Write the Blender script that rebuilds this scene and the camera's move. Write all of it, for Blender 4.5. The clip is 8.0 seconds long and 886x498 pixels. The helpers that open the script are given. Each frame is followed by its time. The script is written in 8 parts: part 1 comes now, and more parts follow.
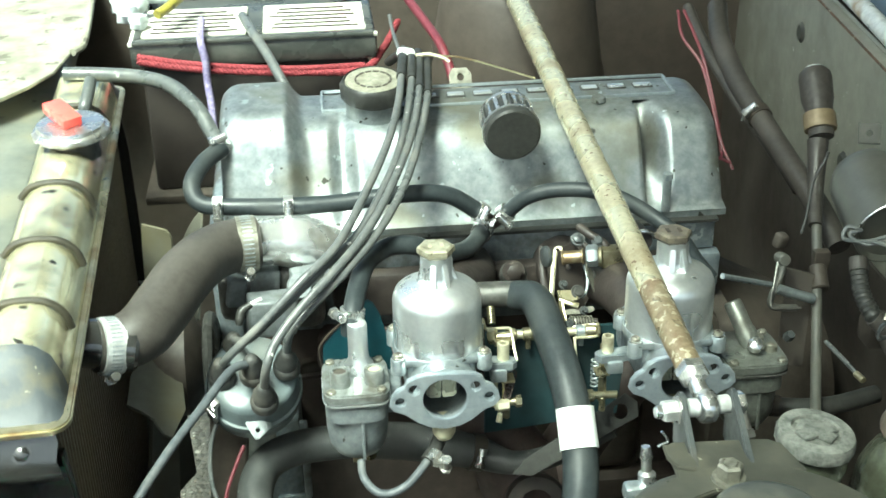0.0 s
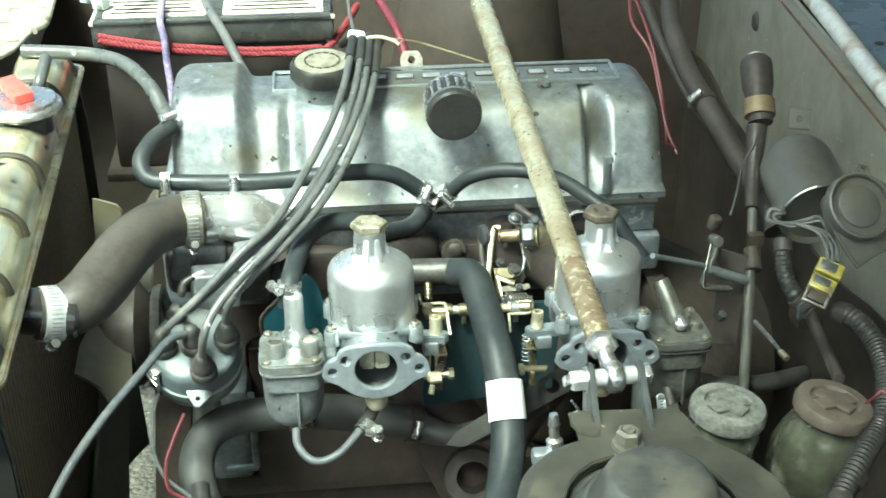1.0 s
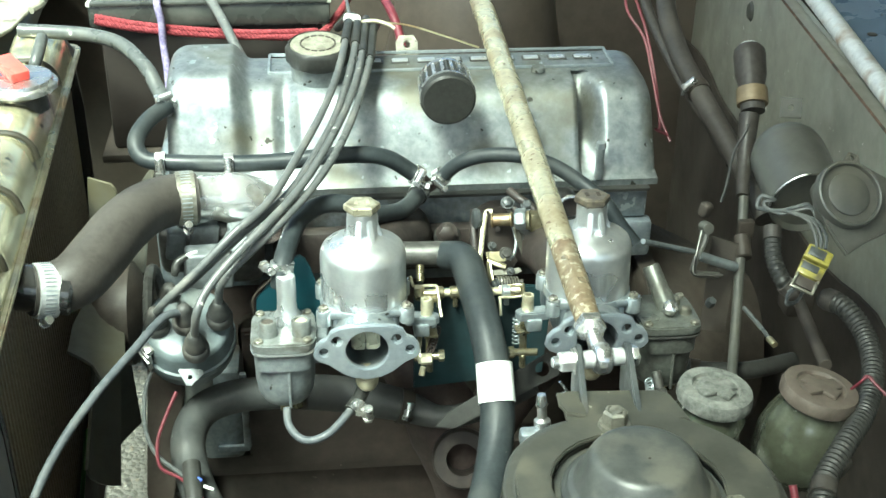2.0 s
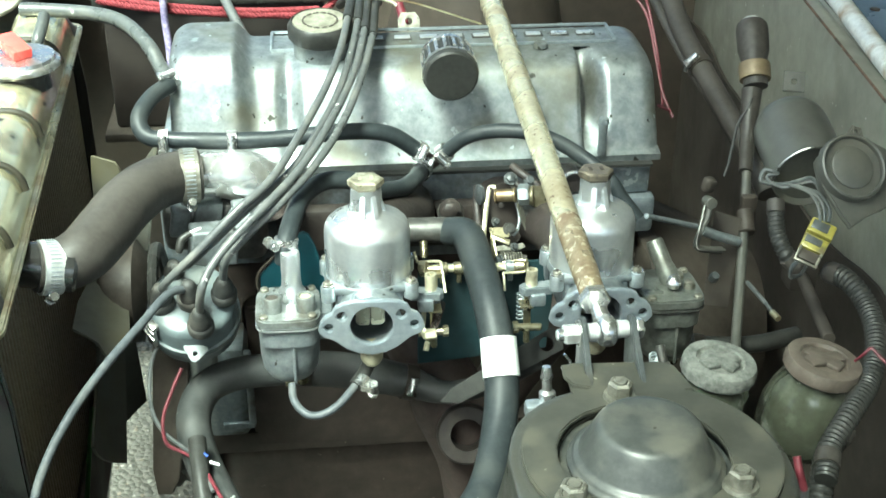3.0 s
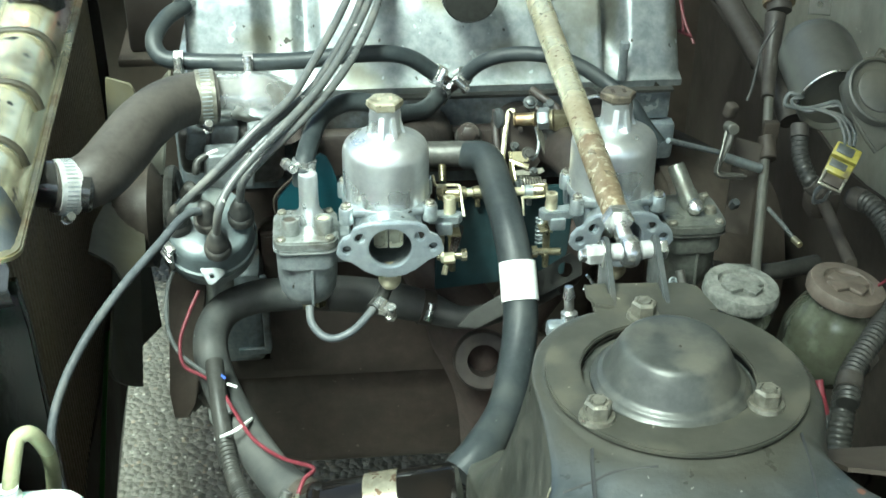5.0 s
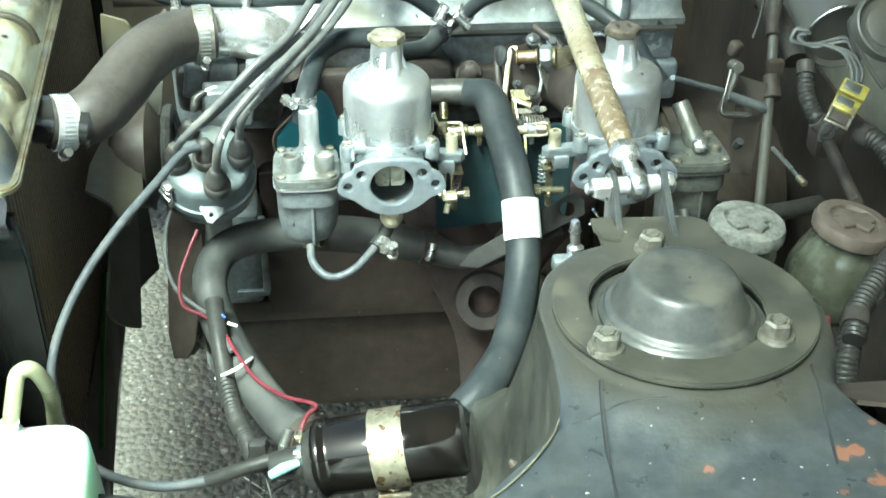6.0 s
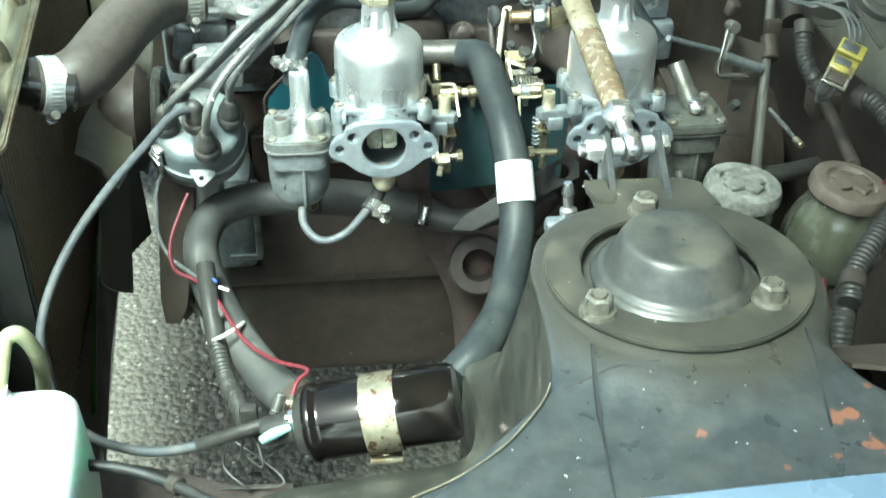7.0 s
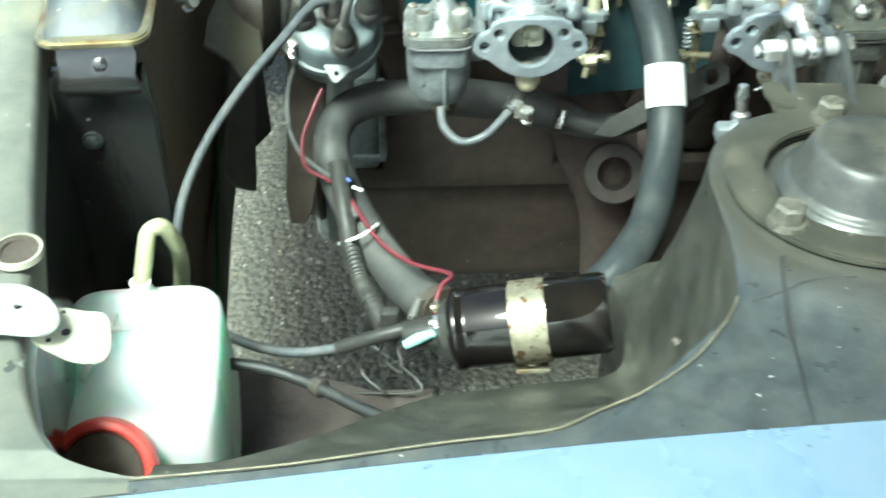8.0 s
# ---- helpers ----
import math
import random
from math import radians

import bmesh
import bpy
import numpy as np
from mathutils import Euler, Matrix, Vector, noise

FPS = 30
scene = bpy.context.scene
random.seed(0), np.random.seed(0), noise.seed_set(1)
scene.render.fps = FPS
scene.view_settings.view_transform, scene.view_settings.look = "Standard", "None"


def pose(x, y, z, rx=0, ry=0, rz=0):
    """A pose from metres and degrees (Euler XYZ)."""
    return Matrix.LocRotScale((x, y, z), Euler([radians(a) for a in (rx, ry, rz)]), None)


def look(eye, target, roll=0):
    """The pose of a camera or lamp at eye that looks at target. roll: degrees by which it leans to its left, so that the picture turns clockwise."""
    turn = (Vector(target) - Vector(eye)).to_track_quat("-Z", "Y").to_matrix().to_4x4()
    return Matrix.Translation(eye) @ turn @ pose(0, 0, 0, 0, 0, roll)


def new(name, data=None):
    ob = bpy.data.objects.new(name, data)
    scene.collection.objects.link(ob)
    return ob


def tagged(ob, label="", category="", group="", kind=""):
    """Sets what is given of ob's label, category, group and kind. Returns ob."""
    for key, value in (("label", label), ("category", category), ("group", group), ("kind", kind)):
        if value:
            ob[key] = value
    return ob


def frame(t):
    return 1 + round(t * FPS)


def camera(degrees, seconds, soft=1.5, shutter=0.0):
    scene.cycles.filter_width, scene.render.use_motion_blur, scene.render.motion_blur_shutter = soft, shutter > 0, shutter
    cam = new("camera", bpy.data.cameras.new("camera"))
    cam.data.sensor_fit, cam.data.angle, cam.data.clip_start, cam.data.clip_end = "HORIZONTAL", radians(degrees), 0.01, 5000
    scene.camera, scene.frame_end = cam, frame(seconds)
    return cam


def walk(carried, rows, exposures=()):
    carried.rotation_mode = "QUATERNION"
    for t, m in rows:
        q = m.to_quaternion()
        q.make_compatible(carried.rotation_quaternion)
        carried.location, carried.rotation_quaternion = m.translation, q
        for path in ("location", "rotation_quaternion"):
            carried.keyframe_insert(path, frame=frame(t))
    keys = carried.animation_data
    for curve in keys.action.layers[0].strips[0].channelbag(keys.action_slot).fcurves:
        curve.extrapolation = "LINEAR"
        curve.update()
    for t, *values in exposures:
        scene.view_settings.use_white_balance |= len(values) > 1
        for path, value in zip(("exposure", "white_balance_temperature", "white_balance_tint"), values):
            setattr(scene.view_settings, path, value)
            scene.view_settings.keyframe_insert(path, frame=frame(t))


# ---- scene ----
cam = camera(39.0, 8.0, shutter=0.6)
PATH = [
    (0, (-0.0950, -0.0502, 1.3993), (0.0930, 1.6867, 0.4256), -0.60),
    (0.5, (-0.0570, -0.0816, 1.4056), (0.0670, 1.6549, 0.4212), -0.00),
    (1, (-0.0430, -0.0897, 1.4057), (0.1460, 1.6380, 0.4161), 0.21),
    (1.5, (-0.0400, -0.0948, 1.4054), (0.1570, 1.6269, 0.4069), 1.16),
    (3, (-0.0440, -0.1048, 1.3987), (0.1489, 1.6008, 0.3722), 0.75),
    (3.5, (-0.0430, -0.1002, 1.3951), (0.1550, 1.5776, 0.3247), 1.01),
    (4, (-0.0440, -0.0969, 1.3896), (0.1270, 1.5735, 0.3031), 0.48),
    (5.5, (-0.0590, -0.1053, 1.3726), (0.1221, 1.5335, 0.2405), 1.16),
    (6, (-0.0620, -0.1017, 1.3620), (0.1240, 1.5122, 0.1955), 1.21),
    (6.5, (-0.0620, -0.0942, 1.3579), (0.1080, 1.5018, 0.1647), 1.24),
    (7, (-0.0560, -0.0946, 1.3549), (0.1291, 1.4857, 0.1431), 1.14),
    (7.5, (-0.0810, -0.0931, 1.3366), (0.0551, 1.4497, 0.0712), 0.40),
    (8, (-0.1090, -0.0635, 1.3244), (-0.0460, 1.4364, 0.0029), 0.29),
]
walk(cam, [(t, look(eye, target, roll)) for t, eye, target, roll in PATH], [(0, 1.54, 5900, -17), (3.0, 1.68, 5800, -17), (3.5, 1.60, 5720, -17.5), (5.5, 1.46, 5620, -18), (6.0, 1.90, 5600, -18), (7.0, 1.90, 5570, -18), (8, 1.76, 5640, -17)])

# ---- world, sun and exposure ----
world = bpy.data.worlds.new("sky")
scene.world = world
world.use_nodes = True
wn = world.node_tree.nodes
wl = world.node_tree.links
sky = wn.new("ShaderNodeTexSky")
sky.sky_type = "NISHITA"
sky.sun_disc = False
sky.sun_elevation = radians(62)
sky.sun_rotation = radians(217)
sky.air_density, sky.dust_density, sky.ozone_density = 0.45, 7.0, 0.2
wl.new(sky.outputs[0], wn["Background"].inputs[0])
wn["Background"].inputs[1].default_value = 0.15
sun = new("sun", bpy.data.lights.new("sun", "SUN"))
sun.data.energy, sun.data.angle, sun.data.color = 4.0, radians(20), (1.0, 0.965, 0.88)
sun.matrix_world = look((-2.2, -2.1, 7.8), (0, 0.8, 0.8))

# ---- materials ----
MATS = {}


def mat(name, a, b=None, rough=0.5, metal=0.0, scale=60.0, bump=0.15, stain=None, amount=0.5, stain_scale=9.0,
        fleck=None, fleck_scale=240.0, fleck_at=0.72, spread=0.15, coat=0.0, alpha_trans=0.0, grain=(1, 1, 1), chip=None, chip_scale=22.0, chip_at=0.70):
    """Two-tone paint or metal with fine grain, a wider stain, optional flecks, uneven gloss and fine relief."""
    m = bpy.data.materials.new(name)
    m.use_nodes = True
    n, l = m.node_tree.nodes, m.node_tree.links
    p = n["Principled BSDF"]
    tc = n.new("ShaderNodeNewGeometry")
    mp = n.new("ShaderNodeMapping")
    mp.inputs["Scale"].default_value = grain
    l.new(tc.outputs["Position"], mp.inputs[0])
    fine = n.new("ShaderNodeTexNoise")
    fine.inputs["Scale"].default_value, fine.inputs["Detail"].default_value, fine.inputs["Roughness"].default_value = scale, 6, 0.65
    l.new(mp.outputs[0], fine.inputs[0])
    wide = n.new("ShaderNodeTexNoise")
    wide.inputs["Scale"].default_value, wide.inputs["Detail"].default_value = stain_scale, 5
    l.new(tc.outputs["Position"], wide.inputs[0])
    r1 = n.new("ShaderNodeValToRGB")
    r1.color_ramp.elements[0].position, r1.color_ramp.elements[1].position = 0.35, 0.65
    r1.color_ramp.elements[0].color, r1.color_ramp.elements[1].color = (*a, 1), (*(b or [c * 1.25 for c in a]), 1)
    l.new(fine.outputs[0], r1.inputs[0])
    colour = r1.outputs[0]
    if stain:
        r2 = n.new("ShaderNodeValToRGB")
        r2.color_ramp.elements[0].position, r2.color_ramp.elements[1].position = 0.5, 0.68
        r2.color_ramp.elements[0].color, r2.color_ramp.elements[1].color = (0, 0, 0, 1), (amount, amount, amount, 1)
        l.new(wide.outputs[0], r2.inputs[0])
        mix = n.new("ShaderNodeMix")
        mix.data_type = "RGBA"
        l.new(r2.outputs[0], mix.inputs[0])
        l.new(colour, mix.inputs[6])
        mix.inputs[7].default_value = (*stain, 1)
        colour = mix.outputs[2]
    if fleck:
        f = n.new("ShaderNodeTexNoise")
        f.inputs["Scale"].default_value, f.inputs["Detail"].default_value = fleck_scale, 2
        l.new(tc.outputs["Position"], f.inputs[0])
        r3 = n.new("ShaderNodeValToRGB")
        r3.color_ramp.elements[0].position, r3.color_ramp.elements[1].position = fleck_at, fleck_at + 0.03
        l.new(f.outputs[0], r3.inputs[0])
        mix2 = n.new("ShaderNodeMix")
        mix2.data_type = "RGBA"
        l.new(r3.outputs[0], mix2.inputs[0])
        l.new(colour, mix2.inputs[6])
        mix2.inputs[7].default_value = (*fleck, 1)
        colour = mix2.outputs[2]
    if chip:
        k = n.new("ShaderNodeTexNoise")
        k.inputs["Scale"].default_value, k.inputs["Detail"].default_value, k.inputs["Roughness"].default_value = chip_scale, 3, 0.6
        off = n.new("ShaderNodeVectorMath")
        off.inputs[1].default_value = (3.7, 1.9, 5.3)
        l.new(tc.outputs["Position"], off.inputs[0])
        l.new(off.outputs[0], k.inputs[0])
        r4 = n.new("ShaderNodeValToRGB")
        r4.color_ramp.elements[0].position, r4.color_ramp.elements[1].position = chip_at, chip_at + 0.012
        l.new(k.outputs[0], r4.inputs[0])
        mix3 = n.new("ShaderNodeMix")
        mix3.data_type = "RGBA"
        l.new(r4.outputs[0], mix3.inputs[0])
        l.new(colour, mix3.inputs[6])
        mix3.inputs[7].default_value = (*chip, 1)
        colour = mix3.outputs[2]
    l.new(colour, p.inputs["Base Color"])
    p.inputs["Metallic"].default_value = metal
    mr = n.new("ShaderNodeMapRange")
    mr.inputs[3].default_value, mr.inputs[4].default_value = max(0.03, rough - spread), min(1, rough + spread)
    l.new(wide.outputs[0], mr.inputs[0])
    mr.inputs[1].default_value, mr.inputs[2].default_value = 0.3, 0.7
    l.new(mr.outputs[0], p.inputs["Roughness"])
    bp = n.new("ShaderNodeBump")
    bp.inputs["Strength"].default_value, bp.inputs["Distance"].default_value = bump, 0.0015
    l.new(fine.outputs[0], bp.inputs["Height"])
    l.new(bp.outputs[0], p.inputs["Normal"])
    p.inputs["Coat Weight"].default_value = coat
    p.inputs["Coat Roughness"].default_value = 0.12
    p.inputs["Transmission Weight"].default_value = alpha_trans
    MATS[name] = m
    return m


ALU = mat("cast_aluminium", (0.195, 0.215, 0.222), (0.315, 0.335, 0.335), 0.50, 0.8, 90, 0.2, (0.145, 0.138, 0.10), 0.85, 13, (0.045, 0.044, 0.036), 80, 0.70, spread=0.13, chip=(0.42, 0.46, 0.47), chip_scale=48, chip_at=0.675)
HEAD = mat("cylinder_head_aluminium", (0.22, 0.255, 0.28), (0.34, 0.375, 0.395), 0.5, 0.7, 120, 0.3, (0.10, 0.082, 0.062), 0.85, 26, chip=(0.50, 0.54, 0.55), chip_scale=40, chip_at=0.68)
SILVER = mat("satin_silver_casting", (0.62, 0.64, 0.65), (0.72, 0.74, 0.74), 0.35, 0.85, 130, 0.05, (0.50, 0.49, 0.42), 0.4, 20, (0.10, 0.10, 0.09), 60, 0.78)
ZINC = mat("grey_zinc_casting", (0.29, 0.325, 0.34), (0.41, 0.445, 0.455), 0.42, 0.75, 150, 0.25, (0.20, 0.205, 0.195), 0.6, 30, (0.08, 0.08, 0.07), 120, 0.72)
CHROME = mat("bright_plated_steel", (0.58, 0.58, 0.57), (0.74, 0.74, 0.72), 0.26, 0.92, 150, 0.2, (0.30, 0.28, 0.24), 0.6, 60)
BRASS = mat("yellow_passivated_steel", (0.30, 0.27, 0.17), (0.46, 0.42, 0.29), 0.32, 0.9, 150, 0.15, (0.25, 0.20, 0.12), 0.7, 40)
GOLD = mat("worn_brass_plating", (0.42, 0.38, 0.24), (0.55, 0.50, 0.34), 0.35, 0.9, 120, 0.2, (0.20, 0.12, 0.06), 0.8, 25)
RUBBER = mat("dusty_black_rubber", (0.036, 0.032, 0.028), (0.054, 0.049, 0.043), 0.48, 0.0, 160, 0.2, (0.078, 0.070, 0.060), 0.6, 14)
LOWHOSE = mat("grey_dusty_lower_hose", (0.036, 0.038, 0.037), (0.052, 0.054, 0.052), 0.48, 0.0, 160, 0.2, (0.085, 0.085, 0.078), 0.7, 22, (0.20, 0.20, 0.18), 90, 0.74)
HOSE = mat("grey_black_hose_rubber", (0.018, 0.022, 0.024), (0.030, 0.035, 0.037), 0.44, 0.0, 160, 0.15, (0.046, 0.050, 0.048), 0.7, 30, (0.15, 0.15, 0.135), 90, 0.755)
LEAD = mat("grey_lead_sheath", (0.066, 0.070, 0.070), (0.098, 0.102, 0.100), 0.36, 0.0, 200, 0.1, (0.15, 0.145, 0.13), 0.7, 30, (0.50, 0.49, 0.46), 130, 0.715)
BLACK = mat("black_plastic", (0.022, 0.022, 0.020), (0.036, 0.036, 0.033), 0.42, 0.0, 150, 0.15, (0.034, 0.033, 0.029), 0.6, 30)
GLOSS = mat("gloss_black_enamel", (0.004, 0.0036, 0.0033), (0.007, 0.006, 0.0055), 0.07, 0.0, 100, 0.02, (0.012, 0.009, 0.007), 0.6, 30, spread=0.03)
BAY = mat("faded_engine_bay_paint", (0.034, 0.034, 0.028), (0.05, 0.05, 0.041), 0.55, 0.0, 45, 0.12, (0.105, 0.10, 0.075), 0.55, 7, (0.36, 0.35, 0.30), 95, 0.765)
APRON = mat("olive_apron_paint", (0.028, 0.029, 0.024), (0.046, 0.047, 0.039), 0.42, 0.0, 60, 0.5, (0.068, 0.066, 0.052), 0.75, 34, (0.33, 0.32, 0.28), 120, 0.735, chip=(0.17, 0.065, 0.04), chip_scale=60, chip_at=0.735)
SEAMEDGE = mat("rubbed_seam_edge", (0.11, 0.10, 0.07), (0.19, 0.175, 0.125), 0.5, 0.1, 90, 0.1, (0.07, 0.065, 0.05), 0.8, 60)
DECK = mat("oversprayed_grey_paint", (0.026, 0.031, 0.034), (0.048, 0.055, 0.058), 0.40, 0.0, 75, 0.4, (0.056, 0.057, 0.050), 0.45, 60, (0.40, 0.40, 0.36), 210, 0.735)
dn, dl = DECK.node_tree.nodes, DECK.node_tree.links
dp = dn["Principled BSDF"]
dg = dn.new("ShaderNodeNewGeometry")
away = dn.new("ShaderNodeVectorMath")
away.operation = "DISTANCE"
away.inputs[1].default_value = (0.155, 0.482, 0.88)
dl.new(dg.outputs["Position"], away.inputs[0])
ragged = dn.new("ShaderNodeTexNoise")
ragged.inputs["Scale"].default_value, ragged.inputs["Detail"].default_value = 30, 5
dl.new(dg.outputs["Position"], ragged.inputs["Vector"])
reach_ = dn.new("ShaderNodeMath")
reach_.operation = "MULTIPLY_ADD"
dl.new(ragged.outputs[0], reach_.inputs[0])
reach_.inputs[1].default_value = 0.05
dl.new(away.outputs["Value"], reach_.inputs[2])
spray = dn.new("ShaderNodeMapRange")
spray.inputs[1].default_value, spray.inputs[2].default_value, spray.inputs[3].default_value, spray.inputs[4].default_value = 0.108, 0.138, 0.85, 0.0
dl.new(reach_.outputs[0], spray.inputs[0])
olive = dn.new("ShaderNodeMix")
olive.data_type = "RGBA"
dl.new(spray.outputs[0], olive.inputs[0])
dl.new(dp.inputs["Base Color"].links[0].from_socket, olive.inputs[6])
olive.inputs[7].default_value = (0.044, 0.042, 0.032, 1)
bare = olive.outputs[2]
# paint knocked off down to the orange primer in a few ragged patches
flake = dn.new("ShaderNodeTexNoise")
flake.inputs["Scale"].default_value, flake.inputs["Detail"].default_value = 150, 4
dl.new(dg.outputs["Position"], flake.inputs["Vector"])
for cx_, cy_, size, strength in ((0.122, 0.393, 0.0085, 0.38), (0.124, 0.404, 0.0055, 0.6), (0.138, 0.358, 0.0050, 0.8), (0.214, 0.364, 0.0075, 0.8), (0.2225, 0.366, 0.0065, 0.85), (0.2265, 0.340, 0.0085, 0.85), (0.240, 0.386, 0.005, 0.75), (0.205, 0.336, 0.004, 0.6), (0.176, 0.330, 0.0035, 0.6), (0.050, 0.345, 0.0035, 0.9)):
    gap = dn.new("ShaderNodeVectorMath")
    gap.operation = "DISTANCE"
    gap.inputs[1].default_value = (cx_, cy_, 0.8765)
    dl.new(dg.outputs["Position"], gap.inputs[0])
    torn = dn.new("ShaderNodeMath")
    torn.operation = "MULTIPLY_ADD"
    dl.new(flake.outputs[0], torn.inputs[0])
    torn.inputs[1].default_value = size * 2.2
    dl.new(gap.outputs["Value"], torn.inputs[2])
    spot = dn.new("ShaderNodeMapRange")
    spot.inputs[1].default_value, spot.inputs[2].default_value, spot.inputs[3].default_value, spot.inputs[4].default_value = size * 1.62, size * 1.82, strength, 0.0
    dl.new(torn.outputs[0], spot.inputs[0])
    chipped = dn.new("ShaderNodeMix")
    chipped.data_type = "RGBA"
    dl.new(spot.outputs[0], chipped.inputs[0])
    dl.new(bare, chipped.inputs[6])
    chipped.inputs[7].default_value = (0.185, 0.082, 0.05, 1)
    bare = chipped.outputs[2]
dl.new(bare, dp.inputs["Base Color"])
BLUE = mat("pale_blue_body_paint", (0.112, 0.160, 0.228), (0.128, 0.177, 0.246), 0.3, 0.0, 30, 0.03, (0.145, 0.180, 0.225), 0.55, 14, (0.045, 0.055, 0.066), 75, 0.715, coat=0.25)
TEAL = mat("teal_engine_enamel", (0.018, 0.040, 0.045), (0.030, 0.058, 0.064), 0.42, 0.0, 60, 0.1, (0.022, 0.032, 0.034), 0.6, 16)
TEALBRIGHT = mat("brighter_teal_enamel", (0.016, 0.074, 0.095), (0.026, 0.095, 0.118), 0.42, 0.0, 60, 0.1, (0.018, 0.055, 0.066), 0.6, 22)
GRIME = mat("oily_cast_iron", (0.036, 0.030, 0.024), (0.058, 0.049, 0.040), 0.55, 0.0, 70, 0.5, (0.052, 0.040, 0.031), 0.6, 12)
BLOCK = mat("brown_oily_block", (0.050, 0.039, 0.033), (0.076, 0.060, 0.051), 0.5, 0.0, 50, 0.6, (0.038, 0.031, 0.026), 0.7, 14, (0.15, 0.13, 0.11), 90, 0.73)
# Darker than GRIME: the darkness behind the linkage is put into this colour.
IRON = mat("dark_casting", (0.020, 0.016, 0.014), (0.036, 0.029, 0.025), 0.5, 0.0, 80, 0.6, (0.055, 0.045, 0.036), 0.6, 30, (0.12, 0.11, 0.095), 120, 0.73)
RUST = mat("rusty_manifold_iron", (0.038, 0.027, 0.023), (0.066, 0.048, 0.042), 0.7, 0.0, 90, 0.6, (0.08, 0.054, 0.044), 0.6, 18)
RUSTTUBE = mat("plated_tube_with_rust", (0.50, 0.455, 0.30), (0.70, 0.655, 0.46), 0.28, 0.62, 200, 0.3, (0.30, 0.215, 0.115), 0.6, 22, (0.18, 0.115, 0.065), 210, 0.65)
# The dark flecks draw black reflections as well as scratches.
RADMAT = mat("worn_brass_tank_paint", (0.62, 0.585, 0.38), (0.82, 0.78, 0.55), 0.20, 0.72, 26, 0.25, (0.18, 0.165, 0.10), 0.85, 19, (0.05, 0.045, 0.03), 42, 0.655, spread=0.08)
TANKEND = mat("dark_reflection_tank_end", (0.028, 0.033, 0.038), (0.050, 0.057, 0.062), 0.55, 0.0, 40, 0.6, (0.085, 0.078, 0.052), 0.85, 40, (0.26, 0.25, 0.18), 70, 0.68, spread=0.08)
RADDARK = mat("black_radiator_paint", (0.014, 0.014, 0.014), (0.026, 0.026, 0.025), 0.12, 0.0, 30, 1.0, (0.020, 0.018, 0.015), 0.5, 15, (0.36, 0.38, 0.37), 70, 0.74, spread=0.06, coat=0.8)
CORE = mat("radiator_core_fins", (0.15, 0.125, 0.09), (0.22, 0.185, 0.14), 0.6, 0.2, 200, 0.3, (0.25, 0.21, 0.13), 0.5, 9)
WHITE = mat("white_plastic", (0.70, 0.72, 0.70), (0.76, 0.78, 0.76), 0.4, 0.0, 80, 0.05, (0.60, 0.60, 0.52), 0.4, 15)
BOTTLE = mat("milky_polythene", (0.80, 0.96, 0.89), (0.86, 0.98, 0.93), 0.32, 0.0, 40, 0.04, (0.78, 0.92, 0.83), 0.4, 8)
bs = BOTTLE.node_tree.nodes["Principled BSDF"]
bs.inputs["Subsurface Weight"].default_value, bs.inputs["Subsurface Scale"].default_value = 0.8, 0.03
bs.inputs["Subsurface Radius"].default_value = (0.6, 1.0, 0.8)
RED = mat("red_plastic", (0.84, 0.085, 0.07), (0.90, 0.12, 0.10), 0.35, 0.0, 80, 0.05)
REDWIRE = mat("red_wire_sheath", (0.095, 0.014, 0.022), (0.145, 0.030, 0.040), 0.4, 0.0, 150, 0.05)
ROPE = mat("red_braided_rope", (0.12, 0.012, 0.018), (0.25, 0.036, 0.045), 0.8, 0.0, 300, 0.5)
PURPLE = mat("purple_mottled_cord", (0.12, 0.095, 0.22), (0.30, 0.27, 0.38), 0.7, 0.0, 220, 0.3)
YELLOW = mat("yellow_plastic", (0.21, 0.185, 0.035), (0.31, 0.275, 0.06), 0.4, 0.0, 90, 0.2, (0.075, 0.062, 0.035), 0.9, 70)
FANMAT = mat("yellowed_fan_plastic", (0.080, 0.080, 0.066), (0.112, 0.111, 0.093), 0.5, 0.0, 40, 0.05, (0.098, 0.086, 0.046), 0.8, 9)
DUSTCAP = mat("dusty_grey_pressing", (0.042, 0.044, 0.041), (0.074, 0.077, 0.070), 0.42, 0.2, 60, 0.3, (0.115, 0.108, 0.085), 0.7, 30, spread=0.14)
RINGMAT = mat("olive_ring_plate_paint", (0.037, 0.037, 0.030), (0.055, 0.054, 0.044), 0.44, 0.1, 45, 0.2, (0.090, 0.084, 0.062), 0.7, 30, (0.24, 0.23, 0.19), 120, 0.73)
CAPGREY = mat("grimy_cap_plastic", (0.075, 0.077, 0.066), (0.20, 0.205, 0.185), 0.6, 0.1, 160, 1.0, (0.28, 0.28, 0.25), 0.6, 55)
CAPBROWN = mat("brown_stained_cap_plastic", (0.075, 0.062, 0.05), (0.13, 0.108, 0.088), 0.5, 0.0, 80, 0.4, (0.09, 0.07, 0.055), 0.7, 35)
RESBODY = mat("stained_reservoir_plastic", (0.038, 0.041, 0.028), (0.074, 0.080, 0.057), 0.14, 0.0, 24, 0.12, (0.13, 0.14, 0.112), 0.75, 40, (0.30, 0.32, 0.28), 90, 0.72, coat=0.8)
GREY = mat("flat_grey_motor_paint", (0.06, 0.060, 0.052), (0.082, 0.081, 0.07), 0.45, 0.0, 70, 0.15, (0.12, 0.112, 0.085), 0.6, 15)
